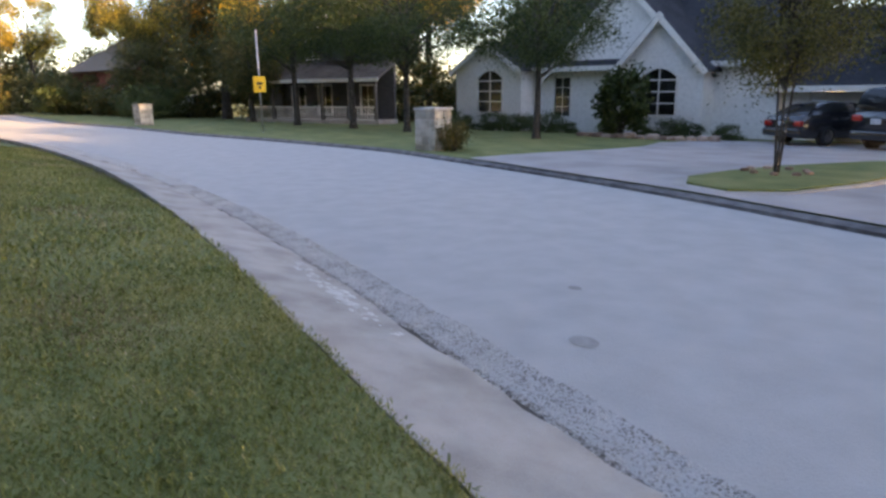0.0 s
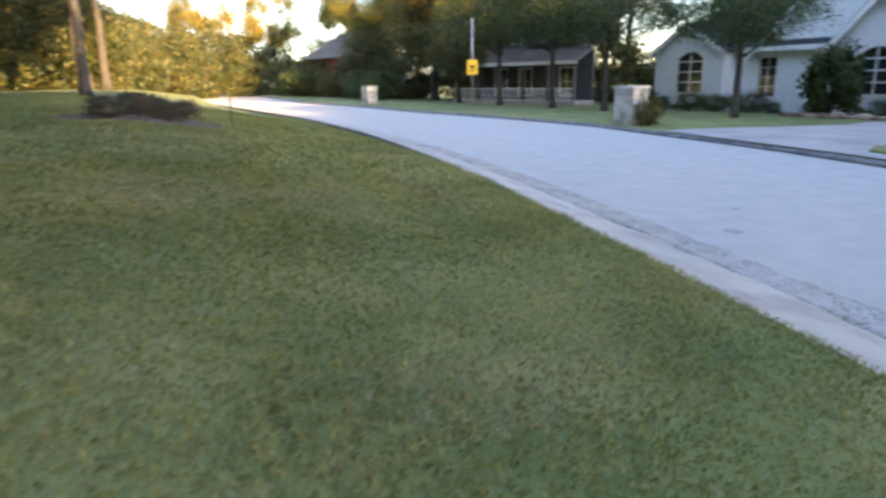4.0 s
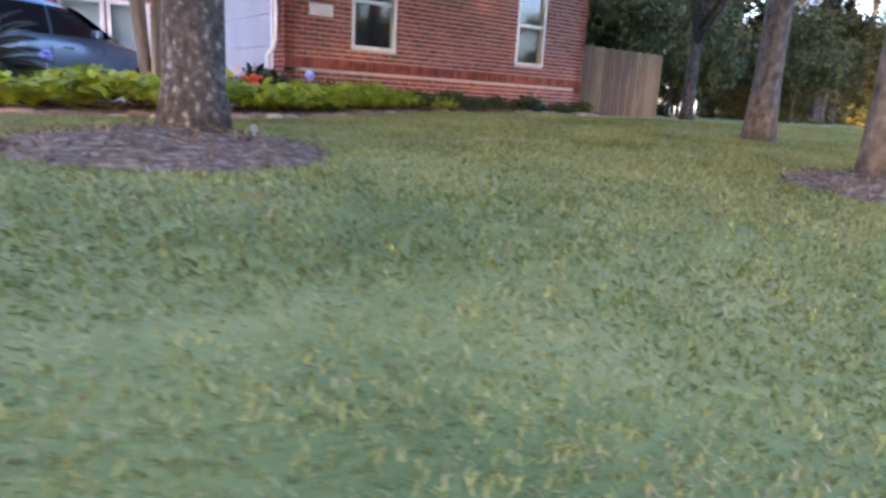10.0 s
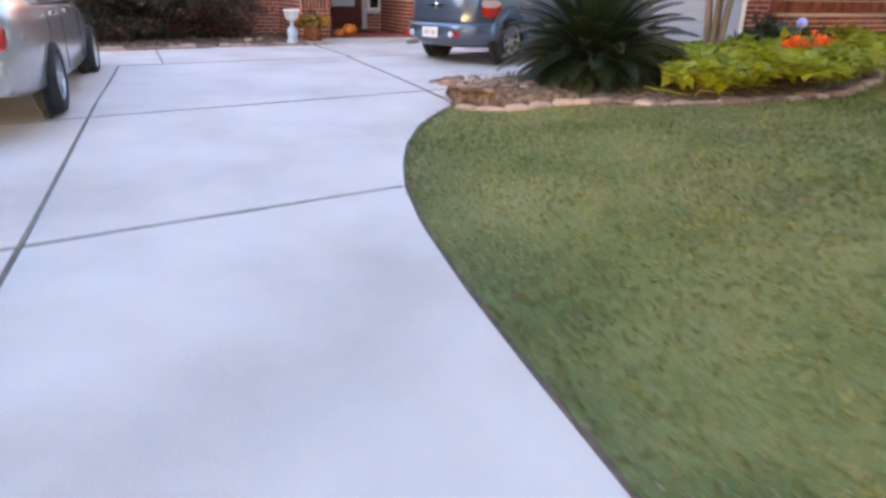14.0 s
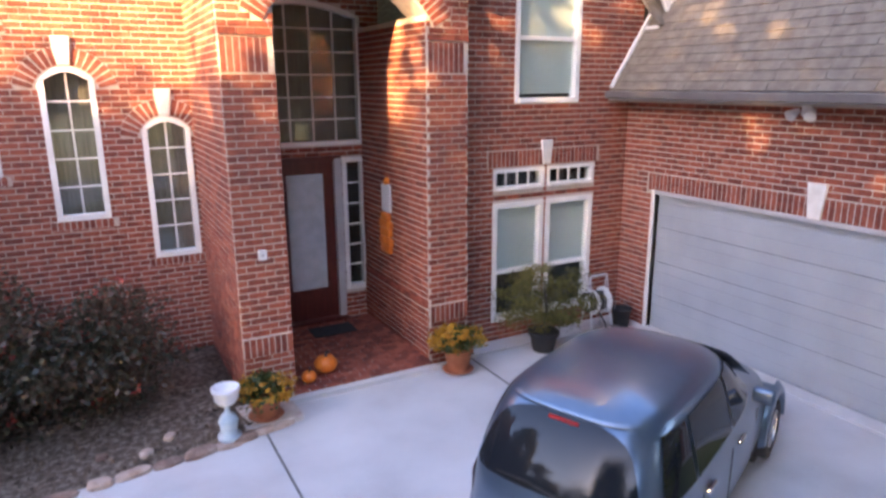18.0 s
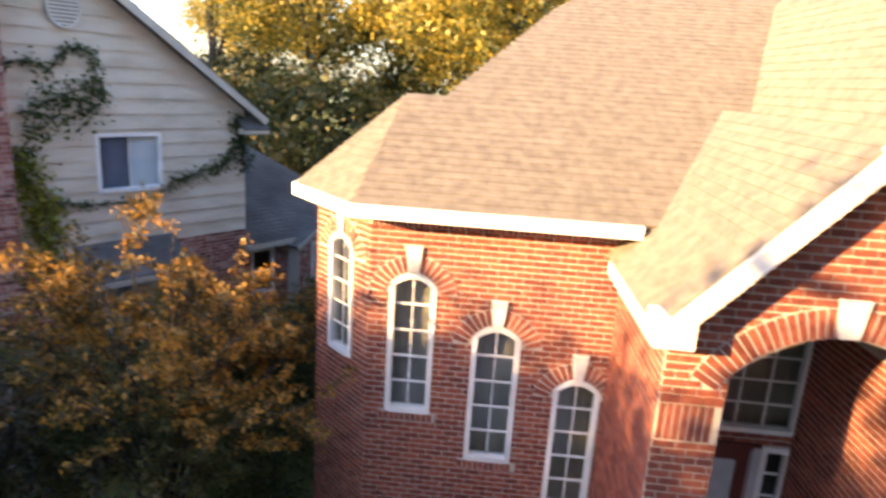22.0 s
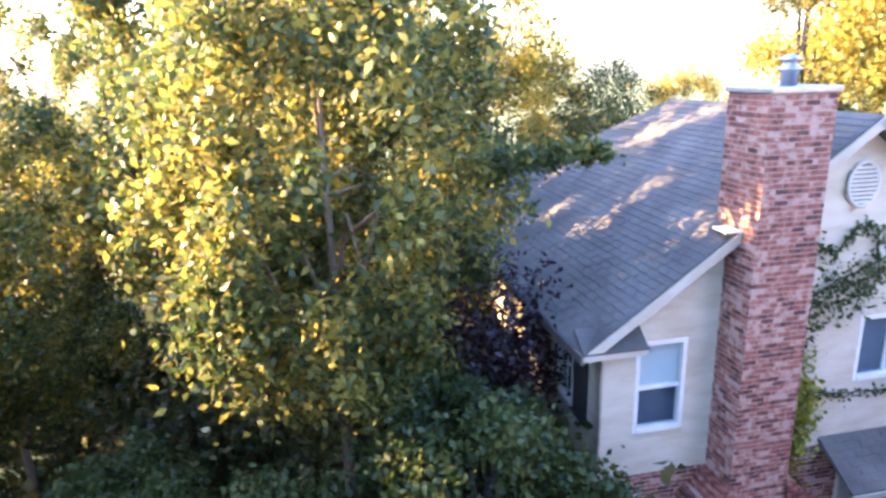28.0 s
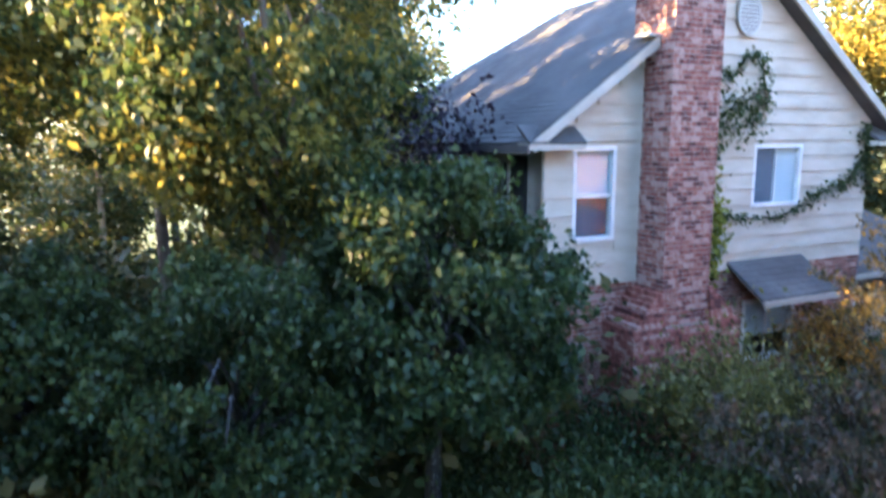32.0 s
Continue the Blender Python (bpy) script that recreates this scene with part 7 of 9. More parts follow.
        row = [(-0.38, -side_y(-0.38, 0.5) - o * 0.8, zz)] + row + [(-0.38, side_y(-0.38, 0.5) + o * 0.8, zz)]
        grid.append(row)
    patch("rear_bumper", grid, "car_blue")
    grid = [[(x, y, zz) for x, y in [(rear_x(k / 8 * 0.5, 1.535) - o + 0.01, k / 8 * 0.5) for k in range(-8, 9)]] for zz, o in ((1.528, 0.0), (1.522, 0.045), (1.534, 0.05), (1.552, -0.03))]
    patch("roof_lip", grid, "car_blue")
    part("brake_light", box(rear_x(0, 1.49) - 0.03, rear_x(0, 1.49) + 0.01, -0.12, 0.12, 1.482, 1.503, 0.005), M["red_lens"], c, "red brake light strip")
    part("wiper", tube([(rear_x(0, 1.06) - 0.03, -0.12, 1.075), (rear_x(0, 1.09) - 0.032, 0.12, 1.10), (rear_x(0.38, 1.08) - 0.03, 0.38, 1.085)], [0.012, 0.009, 0.006], 6), M["black"], c)
    # plain winged badge shape
    badge = None
    bm = bmesh.new()
    for s in (-1, 1):
        v = [bm.verts.new((-0.842 + dx, yy, zz - 0.07)) for dx in (-0.014, 0.03) for yy, zz in ((s * 0.03, 0.86), (s * 0.2, 0.895), (s * 0.2, 0.905), (s * 0.03, 0.91))]
        bm.faces.new(v[:4])
        bm.faces.new(v[4:])
        for k in range(4):
            bm.faces.new((v[k], v[(k + 1) % 4], v[4 + (k + 1) % 4], v[4 + k]))
    bmesh.ops.recalc_face_normals(bm, faces=bm.faces)
    badge = part("badge", bm, M["chrome"], c, "plain chrome winged badge")
    part("badge_disc", moved(lathe([(0.045, -0.02), (0.05, 0.01), (0.03, 0.018)], 18), Matrix.Translation((-0.84, 0, 0.815)) @ Matrix.Rotation(radians(-90), 4, "Y")), M["chrome"], badge)
    for s in (-1, 1):                 # tall lamps on the rear corners, red below and clear above
        def lens(name, z0, z1, mat, parent, o, label=""):
            grid = []
            for k in range(7):
                f = k / 6
                zz = z0 + (z1 - z0) * f
                r = math.sin(math.pi * (0.12 + 0.76 * f)) ** 0.5
                w = cut(zz)[0]
                pts = []
                for g in (-1, -0.6, -0.2, 0.2, 0.6, 1):
                    y = w * (0.9 + 0.058 * g * r)
                    pts.append((rear_x(y, zz) - o * 0.8, s * (y + o * 0.5), zz))
                grid.append(pts)
            return patch(name, grid, mat, label, parent)
        lamp = lens("tail_light", 0.66, 0.93, "red_lens", c, 0.02, "red tail light with a clear upper half")
        lens("clear_lens", 0.80, 0.905, "clear_lens", lamp, 0.028)
        # swelling rear fender over the wheel
        for wx in (0, 2.62):
            bm = bmesh.new()
            rows = []
            for k in range(17):
                t = math.pi * k / 16
                rows.append([bm.verts.new((wx + r * math.cos(t), s * y, 0.325 + r * math.sin(t) * 1.02)) for r, y in ((0.50, 0.805), (0.45, 0.855), (0.395, 0.868), (0.375, 0.80))])
            for p, q in zip(rows, rows[1:]):
                for k in range(3):
                    bm.faces.new((p[k], p[k + 1], q[k + 1], q[k]))
            bmesh.ops.recalc_face_normals(bm, faces=bm.faces)
            part("fender", bm, M["car_blue"], c, smooth=True)
    part("tailpipe", tube([(-0.72, 0.5, 0.27), (-0.95, 0.5, 0.26)], [0.03, 0.03], 10), M["steel"], c)
    part("tailgate_seam", box(-0.866, -0.846, -0.58, 0.58, 0.605, 0.612), M["black"], c)
    return c


def sedan(name, label, paint):
    return car(name, label, paint,
               [(-1.05, 0.72, 0.34, 0.88), (-0.95, 0.80, 0.28, 0.96), (-0.5, 0.85, 0.22, 1.0), (0.5, 0.87, 0.2, 0.98), (1.6, 0.87, 0.2, 0.95), (2.4, 0.85, 0.22, 0.92), (3.0, 0.8, 0.24, 0.84), (3.4, 0.7, 0.28, 0.72), (3.55, 0.58, 0.32, 0.6)],
               [(-0.62, 0.74, 0.60, 0.93, 1.0), (-0.3, 0.78, 0.58, 0.94, 1.22), (0.1, 0.80, 0.58, 0.94, 1.37), (0.6, 0.81, 0.59, 0.93, 1.42), (1.2, 0.81, 0.58, 0.92, 1.41), (1.6, 0.80, 0.56, 0.91, 1.32), (2.2, 0.76, 0.54, 0.90, 0.98)],
               4.6, 2.72, 3.5, 0.315, 0.205, 0.77, [(0.02, 0.72, 0.18, 0.0), (0.76, 1.85, 0, -0.3)],
               [((-0.67, 0.64, 1.0), (-0.02, 0.52, 1.34), "rear_window"), ((2.1, 0.66, 1.0), (1.5, 0.52, 1.36), "windscreen")], plate_z=0.72)


def park(c, x, y, deg, zz, s=1.0):
    c.matrix_basis = pose(x, y, zz, 0, 0, deg) @ Matrix.Scale(s, 4)
    return c


hatch = park(retro_hatch(), -4.28, -4.21, 23.0, 0.0, 0.965)
silver = park(sedan("sedan_car", "silver sedan parked at the edge of the driveway", "car_silver"), -10.66, -6.88, 86.0, -0.1)


# ---- across the street ----
white = empty("cream_brick_house", "single-storey cream painted brick house with gables and arched windows", "house")
GZ = -1.38
HF = Face(32.16, -35.02, 198.0)       # its front, facing the street


def gabled(face, u0, u1, d, eave, apex, depth, holes, base=GZ, mat="pale_brick", roofm="shingle_dark", house=None, rows=(3, 4)):
    """A gabled bay: front wall with openings, side walls, two slopes, rake boards."""
    house = house or white
    f = Face(*face.at(0, d, 0)[:2], math.degrees(math.atan2(face.u.y, face.u.x)))
    c = (u0 + u1) / 2
    sl = (apex - eave) / ((u1 - u0) / 2)
    wall("wall_gable", f, u0, u1, base, lambda u: apex - sl * abs(u - c), holes, house, mat=mat, bricks=False, breaks=(c,))
    for u in (u0, u1):
        part("wall_return", moved(box(-0.11, 0.11, 0.22, depth, base, eave), f.matrix(u + (0.11 if u == u0 else -0.11), 0, 0)), M[mat], house)
    for s, e in ((-1, u0 - 0.3), (1, u1 + 0.3)):
        a, b, cc, dd = f.at(e, 0.3, eave - 0.3 * sl), f.at(c, 0.3, apex + 0.08), f.at(c, -depth, apex + 0.08), f.at(e, -depth, eave - 0.3 * sl)
        roof_plane("roof_slope", [dd, a, b, cc] if s < 0 else [a, dd, cc, b], roofm, house, 0.1, shingles=False)
        board("rake_board", a, b, 0.22, 0.06, house, lift=-0.03)
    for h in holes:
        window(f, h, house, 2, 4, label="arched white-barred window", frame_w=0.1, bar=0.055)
    return f


def build_white_house():
    body = Face(*HF.at(0, -1.0, 0)[:2], 198.0)
    front, door = hole(5.45, 6.5, -0.75, 1.15), hole(8.2, 9.05, GZ, 1.45)
    wall("wall_front", body, 4.2, 15.6, GZ, lambda u: 1.6, [front, door], white, mat="pale_brick", bricks=False)
    window(body, front, white, 2, 4, label="white-barred window")
    part("door", moved(box(8.25, 9.0, 0.0, 0.05, GZ, 1.4), body.matrix(0, -0.1, 0)), M["dark"], white, "dark recessed front door")
    part("wall_end", moved(box(-0.11, 0.11, 0.22, 9.0, GZ, 1.6), body.matrix(15.5, 0, 0)), M["pale_brick"], white)
    roof_plane("main_roof", [body.at(-0.4, 0.45, 1.55), body.at(16.0, 0.45, 1.55), body.at(13.6, -5.5, 5.9), body.at(2.6, -5.5, 5.9)], "shingle_dark", white, 0.15)
    roof_plane("roof_end", [body.at(-0.4, -11.4, 1.55), body.at(-0.4, 0.45, 1.55), body.at(2.6, -5.5, 5.9)], "shingle_dark", white, 0.15)
    roof_plane("roof_end", [body.at(16.0, 0.45, 1.55), body.at(16.0, -11.4, 1.55), body.at(13.6, -5.5, 5.9)], "shingle_dark", white, 0.15)
    roof_plane("roof_back", [body.at(16.0, -11.4, 1.55), body.at(-0.4, -11.4, 1.55), body.at(2.6, -5.5, 5.9), body.at(13.6, -5.5, 5.9)], "shingle_dark", white, 0.15, shingles=False)
    gabled(HF, 0.0, 4.3, 0.0, 1.65, 2.85, 5, [hole(1.4, 3.2, -0.6, 1.15, 0.45)])
    gabled(HF, 5.2, 13.0, -0.9, 1.3, 5.1, 6, [], base=1.2)
    gabled(HF, 9.5, 13.2, 0.0, 1.5, 3.4, 5, [hole(10.5, 12.2, -0.6, 0.98, 0.45)])
    # garage wing
    gf = Face(*HF.at(15.7, -1.3, 0)[:2], 198.0)
    wall("wall_garage", gf, 0, 8.4, GZ, lambda u: 0.62, [hole(0.9, 6.0, GZ, 0.4)], white, mat="pale_brick", bricks=False)
    for k in range(4):
        part("garage_panel", moved(box(0.9, 6.0, 0.0, 0.04, GZ + 0.02 + k * 0.44, GZ + 0.43 + k * 0.44, 0.01), gf.matrix(0, -0.08, 0)), M["white_plastic"], white)
    roof_plane("garage_roof", [gf.at(-0.6, 0.5, 0.58), gf.at(8.9, 0.5, 0.58), gf.at(8.9, -4.6, 3.6), gf.at(-0.6, -4.6, 3.6)], "shingle_dark", white)
    board("garage_fascia", gf.at(-0.6, 0.52, 0.58), gf.at(8.9, 0.52, 0.58), 0.2, 0.06, white)
    board("front_fascia", body.at(-0.4, 0.47, 1.55), body.at(16.0, 0.47, 1.55), 0.2, 0.06, white)


def build_dark_house():
    d = empty("grey_house", "dark grey two-storey house with a columned front porch", "house")
    f = Face(48.0, -28.7, 215.5)
    holes = [hole(2.0, 3.2, -0.9, 1.0), hole(4.2, 5.4, -0.9, 1.0), hole(7.6, 8.8, -0.9, 1.0), hole(7.6, 8.7, 2.6, 4.0), hole(3.4, 4.5, 2.6, 4.0)]
    wall("wall_front", f, 0, 10.2, -1.7, lambda u: 4.6, holes, d, mat="dark_siding", bricks=False)
    for h in holes:
        window(f, h, d, 2, 2, label="white-framed window")
    roof_plane("porch_roof", [f.at(-0.5, 2.4, 1.35), f.at(10.6, 2.4, 1.35), f.at(10.6, 0.0, 2.5), f.at(-0.5, 0.0, 2.5)], "shingle_grey", d, 0.12)
    board("porch_fascia", f.at(-0.5, 2.42, 1.35), f.at(10.6, 2.42, 1.35), 0.22, 0.06, d)
    roof_plane("main_roof", [f.at(-0.5, 0.5, 4.5), f.at(10.7, 0.5, 4.5), f.at(10.7, -5, 8.2), f.at(-0.5, -5, 8.2)], "shingle_grey", d, 0.12)
    part("porch_floor", moved(box(-0.2, 10.4, -2.2, 0.0, -1.7, -1.15), f.matrix()), M["gutter"], d)
    for k in range(6):
        part("porch_column", moved(box(-0.07, 0.07, -0.07, 0.07, -1.15, 1.2, 0.01), f.matrix(0.2 + k * 2.0, 2.1, 0)), M["gutter_brown"], d)
    for k in range(5):
        part("porch_rail", moved(box(0.1, 1.9, -0.025, 0.025, -0.4, -0.32), f.matrix(0.2 + k * 2.0, 2.1, 0)), M["trim"], d)
        for j in range(9):
            part("baluster", moved(box(-0.02, 0.02, -0.02, 0.02, -1.15, -0.4), f.matrix(0.5 + k * 2.0 + j * 0.18, 2.1, 0)), M["trim"], d)
    gabled(f, 5.4, 9.8, 0.9, 4.6, 6.6, 5, [], base=2.5, mat="dark_siding", house=d)


def build_far_brick():
    d = empty("brown_brick_house", "brown brick house half hidden behind shrubs", "house")
    f = Face(70.0, -16.0, 205.0)
    hs = [hole(2, 3.2, -0.6, 1.2), hole(6, 7.2, -0.6, 1.2), hole(9, 10, -0.6, 1.2)]
    wall("wall_front", f, 0, 12.0, -1.6, lambda u: 2.6, hs, d, brick="old_brick", bricks=False, mat="old_brick")
    for h in hs:
        window(f, h, d, 1, 2)
    roof_plane("main_roof", [f.at(-0.5, 0.5, 2.5), f.at(12.5, 0.5, 2.5), f.at(10.0, -5, 6.0), f.at(2.0, -5, 6.0)], "shingle", d, 0.12, shingles=False)
    e = empty("pale_house", "pale house seen through the trees along the street", "house")
    f = Face(78.0, 4.0, 265.0)
    hs = [hole(1.5, 2.7, 0.3, 1.8), hole(5, 6.2, 0.3, 1.8)]
    wall("wall_front", f, 0, 9.0, -0.5, lambda u: 2.6, hs, e, mat="pale_brick", bricks=False)
    for h in hs:
        window(f, h, e, 1, 2)
    roof_plane("main_roof", [f.at(-0.5, 0.5, 2.5), f.at(9.5, 0.5, 2.5), f.at(8.0, -5, 5.6), f.at(1.5, -5, 5.6)], "shingle_grey", e, 0.12, shingles=False)


def mailbox(x, y, w, h, seed):
    """A pier of squared pale stones with a coping and a small metal box door."""
    rs = random.Random(seed)
    zb = ground_z(x, y) - 0.1
    m = empty("stone_mailbox", "squared pale stone mailbox pier beside the kerb", "mailbox", "stone mailboxes", m=pose(x, y, zb, 0, 0, 23 + seed))
    part("core", box(-w / 2 + 0.03, w / 2 - 0.03, -w / 2 + 0.03, w / 2 - 0.03, 0, h), M["mortar"], m)
    zz, rows = 0.02, 5
    for r in range(rows):
        hh = h / rows
        for side in range(4):
            u = -w / 2
            while u < w / 2 - 0.03:
                v = min(u + rs.uniform(0.18, 0.42), w / 2)
                if w / 2 - v < 0.1:
                    v = w / 2
                part("stone", box(u + 0.008, v - 0.008, -w / 2, -w / 2 + 0.06 + rs.uniform(0, 0.015), zz + 0.008, zz + hh - 0.008, 0.012, Matrix.Rotation(side * math.pi / 2, 4, "Z")), M["stone_pale"], m)
                u = v
        zz += hh
    part("coping", box(-w / 2 - 0.03, w / 2 + 0.03, -w / 2 - 0.03, w / 2 + 0.03, h + 0.02, h + 0.09, 0.02), M["stone_pale"], m)
    part("box_door", box(-0.12, 0.12, -w / 2 - 0.02, -w / 2 + 0.02, h * 0.6, h * 0.82, 0.01), M["steel"], m, "dull metal mailbox door")


def build_sign():
    x, y = 29.3, -24.3
    zb = ground_z(x, y) - 0.1
    s = empty("road_sign", "yellow warning sign on a galvanised steel post", "sign", m=pose(x, y, zb, 0, 0, 84))
    part("post", moved(tube([(0, 0, 0), (0, 0, 4.2)], [0.035, 0.035], 12), Matrix.Identity(4)), M["steel"], s, smooth=True)
    plate = part("sign_plate", box(-0.25, 0.25, 0.04, 0.055, 1.72, 2.37, 0.01), M["yellow"], s, "yellow sign plate")
    part("sign_bar", box(-0.12, 0.12, 0.057, 0.061, 2.03, 2.13), M["black"], plate)
    part("sign_bar", box(-0.05, 0.05, 0.057, 0.061, 1.87, 1.97), M["black"], plate)


def build_far_drive():
    """The forked pale driveway across the street, with its kerbed grass island."""
    out = [(-3.0, -26.55), (5.0, -26.32), (8.5, -26.46), (14.6, -26.05), (15.0, -28.2), (15.3, -30.6), (16.2, -33.0), (17.8, -35.2), (18.6, -38.4), (15.0, -41.5), (8.0, -43.6), (-3.0, -38.0)]
    bm = bmesh.new()
    hi = [bm.verts.new((x, y, ground_z(x, y) + 0.03)) for x, y in out]
    lo = [bm.verts.new((x, y, ground_z(x, y) - 0.1)) for x, y in out]
    n = len(out)
    bm.faces.new(hi)
    for k in range(n):
        bm.faces.new((hi[k], hi[(k + 1) % n], lo[(k + 1) % n], lo[k]))
    bmesh.ops.triangulate(bm, faces=bm.faces)
    bmesh.ops.subdivide_edges(bm, edges=[e for e in bm.edges if all(v.co.z > ground_z(v.co.x, v.co.y) - 0.05 for v in e.verts)], cuts=7, use_grid_fill=True)
    for v in bm.verts:
        if v not in lo:
            v.co.z = ground_z(v.co.x, v.co.y) + 0.03
    bmesh.ops.recalc_face_normals(bm, faces=bm.faces)
    d = part("far_driveway", bm, M["far_drive"])
    tagged(d, "pale concrete driveway across the street", "driveway", kind="structure")
    isl = [(7.9, -26.62), (8.9, -26.72), (9.5, -27.4), (9.75, -28.9), (9.75, -30.6), (9.3, -33.0), (8.3, -34.4), (7.7, -32.0), (7.35, -29.4), (7.35, -27.4)]
    bm = prism(isl[::-1], -1.5, -1.02)
    island = tagged(part("kerbed_island", bm, M["gutter"]), "kerbed grass island between two driveways", "island", kind="structure")
    c = Vector((8.55, -29.6))
    part("island_grass", prism([tuple(c + (Vector(p) - c) * 0.9) for p in isl][::-1], -1.1, -0.985), M["lawn"], island)
    for k in range(9):
        a = k * 0.7
        st = shaped_stone(0.16, 0.12, 0.08, 300 + k, "sandstone")
        st.matrix_basis = pose(9.0 + 0.55 * math.cos(a), -29.4 + 0.5 * math.sin(a), -1.0, 0, 0, k * 50)
        tagged(st, "tan garden stone ringing a small tree", "stone", "stones on the island")


def shaped_stone(l, w, h, seed, mat):
    """A rough rounded stone."""
    rs = np.random.RandomState(seed)
    bm = bmesh.new()
    bmesh.ops.create_icosphere(bm, subdivisions=2, radius=1.0)
    for v in bm.verts:
        k = 1 + 0.22 * noise.noise(v.co * 1.3 + Vector((seed * 3.1, 0, 0))) + 0.1 * noise.noise(v.co * 3 + Vector((0, seed, 0)))
        q = v.co * k
        q = Vector([math.copysign(abs(a) ** 0.7, a) for a in q])
        v.co = (q.x * l / 2, q.y * w / 2, q.z * h / 2 + h * 0.4)
    return part("garden_stone", bm, M[mat])


build_white_house()
build_dark_house()
build_far_brick()
mailbox(17.4, -26.5, 0.72, 1.15, 1)
mailbox(39.5, -20.2, 0.7, 1.1, 2)
build_sign()
build_far_drive()
far_car = park(sedan("sedan_car", "black sedan parked before the far garage", "car_dark"), 15.5, -39.5, 264, ground_z(15, -39) + 0.04)
suv = park(car("suv_car", "black tall sport utility vehicle on the far driveway", "car_dark",
               [(-1.0, 0.84, 0.5, 1.1), (-0.9, 0.92, 0.4, 1.15), (0.5, 0.97, 0.36, 1.18), (2.0, 0.97, 0.36, 1.16), (3.4, 0.92, 0.4, 1.08), (3.9, 0.8, 0.46, 0.9)],
               [(-0.95, 0.88, 0.74, 1.1, 1.3), (-0.75, 0.9, 0.74, 1.1, 1.84), (0.5, 0.92, 0.75, 1.12, 1.92), (1.6, 0.92, 0.74, 1.12, 1.88), (2.5, 0.86, 0.7, 1.1, 1.16)],
               5.0, 2.9, 3.9, 0.39, 0.25, 0.84, [(-0.7, 0.2, 0, 0), (0.25, 1.1, 0, 0), (1.15, 2.1, 0, -0.35)],
               [((-0.93, 0.78, 1.2), (-0.8, 0.7, 1.78), "rear_window"), ((2.4, 0.74, 1.2), (1.7, 0.66, 1.8), "windscreen")], plate_z=0.85), 12.7, -39.9, 264, ground_z(13, -39) + 0.04)
pickup = empty("pickup_truck", "white pickup truck parked along the far driveway", "truck", m=pose(61.0, -25.9, ground_z(61.0, -25.9), 0, 0, 140))
part("bed", box(-0.95, 1.5, -0.9, 0.9, 0.5, 1.15, 0.06), M["car_white"], pickup)
part("cab", loft([(1.4, 0.86, 0.72, 0.5, 1.75), (1.7, 0.9, 0.74, 0.5, 1.86), (2.6, 0.9, 0.74, 0.5, 1.84), (3.2, 0.88, 0.7, 0.5, 1.25)], lambda a, b, lo, hi: [(-a, lo), (a, lo), (a, 1.12), (b, hi), (-b, hi), (-a, 1.12)]), M["car_white"], pickup)
part("bonnet", box(3.1, 4.3, -0.88, 0.88, 0.5, 1.12, 0.08), M["car_white"], pickup)
for s in (-1, 1):
    part("side_window", box(1.75, 2.7, min(s * 0.82, s * 0.9), max(s * 0.82, s * 0.9), 1.18, 1.68, 0.02), M["car_glass"], pickup)
for x in (0.0, 3.4):
    for s in (-1, 1):
        wheel(pickup, x, s * 0.82, 0.38, 0.26)

# trees and shrubs across the street
ft = put(tree("small multi-stemmed tree ringed with stones on the island", 4.0, 0.018, 1.15, 0.3, "leaf_olive", 20000, 0.055, 51, trunks=4, limbs=9, clumps=70, tight=0.2, spread=0.5), 9.0, -29.4, 0, 1.15, -1.0)
yt = put(tree("spreading green tree in the far front yard", 5.6, 0.11, 2.5, 0.9, "leaf", 24000, 0.085, 52, limbs=18, clumps=110, tight=0.16), 21.3, -32.6, 0, 1.12)
again(yt, 28.6, -30.6, 80, 1.3)
again(yt, 33.1, -29.6, 140, 1.5)
again(yt, 38.0, -28.0, 200, 1.5)
hb = put(shrub("clipped green foundation shrub before the cream house", 1.0, 0.9, 0.8, "leaf", 2500, 0.1, 53, group="foundation shrubs"), *HF.at(0.3, 1.0, 0)[:2])
for u, d, s in ((1.5, 0.9, 0.7), (3.3, 0.9, 0.9), (4.6, 0.6, 0.8), (6.1, 0.3, 0.9), (7.3, 0.2, 0.5), (9.8, 1.0, 0.6), (12.5, 1.0, 0.75), (13.4, 1.2, 0.6), (14.6, 0.6, 0.6), (11.4, 1.2, 0.45)):
    q = HF.at(u, d, 0)
    again(hb, q[0], q[1], u * 50, s)
mb = put(shrub("wispy green plant growing beside the stone mailbox", 0.85, 0.4, 0.35, "leaf_far", 1800, 0.07, 59, group="plants by the mailbox"), 16.75, -26.75)
again(mb, 18.05, -26.85, 120, 0.8)
again(mb, 17.3, -27.1, 220, 0.9)
spiky = put(shrub("tall spiky dark shrub beside the arched window", 2.6, 0.8, 0.8, "leaf", 4000, 0.2, 54), *HF.at(10.5, 1.3, 0)[:2])
dk = put(tree("huge dark evergreen between the far houses", 9.0, 0.3, 3.6, 0.6, "leaf_far", 16000, 0.26, 55, limbs=10, clumps=80), 53.0, -26.5)
again(dk, 60.0, -21.5, 90, 0.65)
again(dk, 45.5, -27.0, 190, 0.6)
hd = put(shrub("rounded dark shrub along the far yard", 2.4, 2.2, 2.0, "leaf", 6000, 0.16, 56), 54.0, -21.6)
for x, y, s in ((57.0, -22.5, 0.8), (66, -15.5, 1.1), (51.5, -20.8, 0.7)):
    again(hd, x, y, x * 9, s)
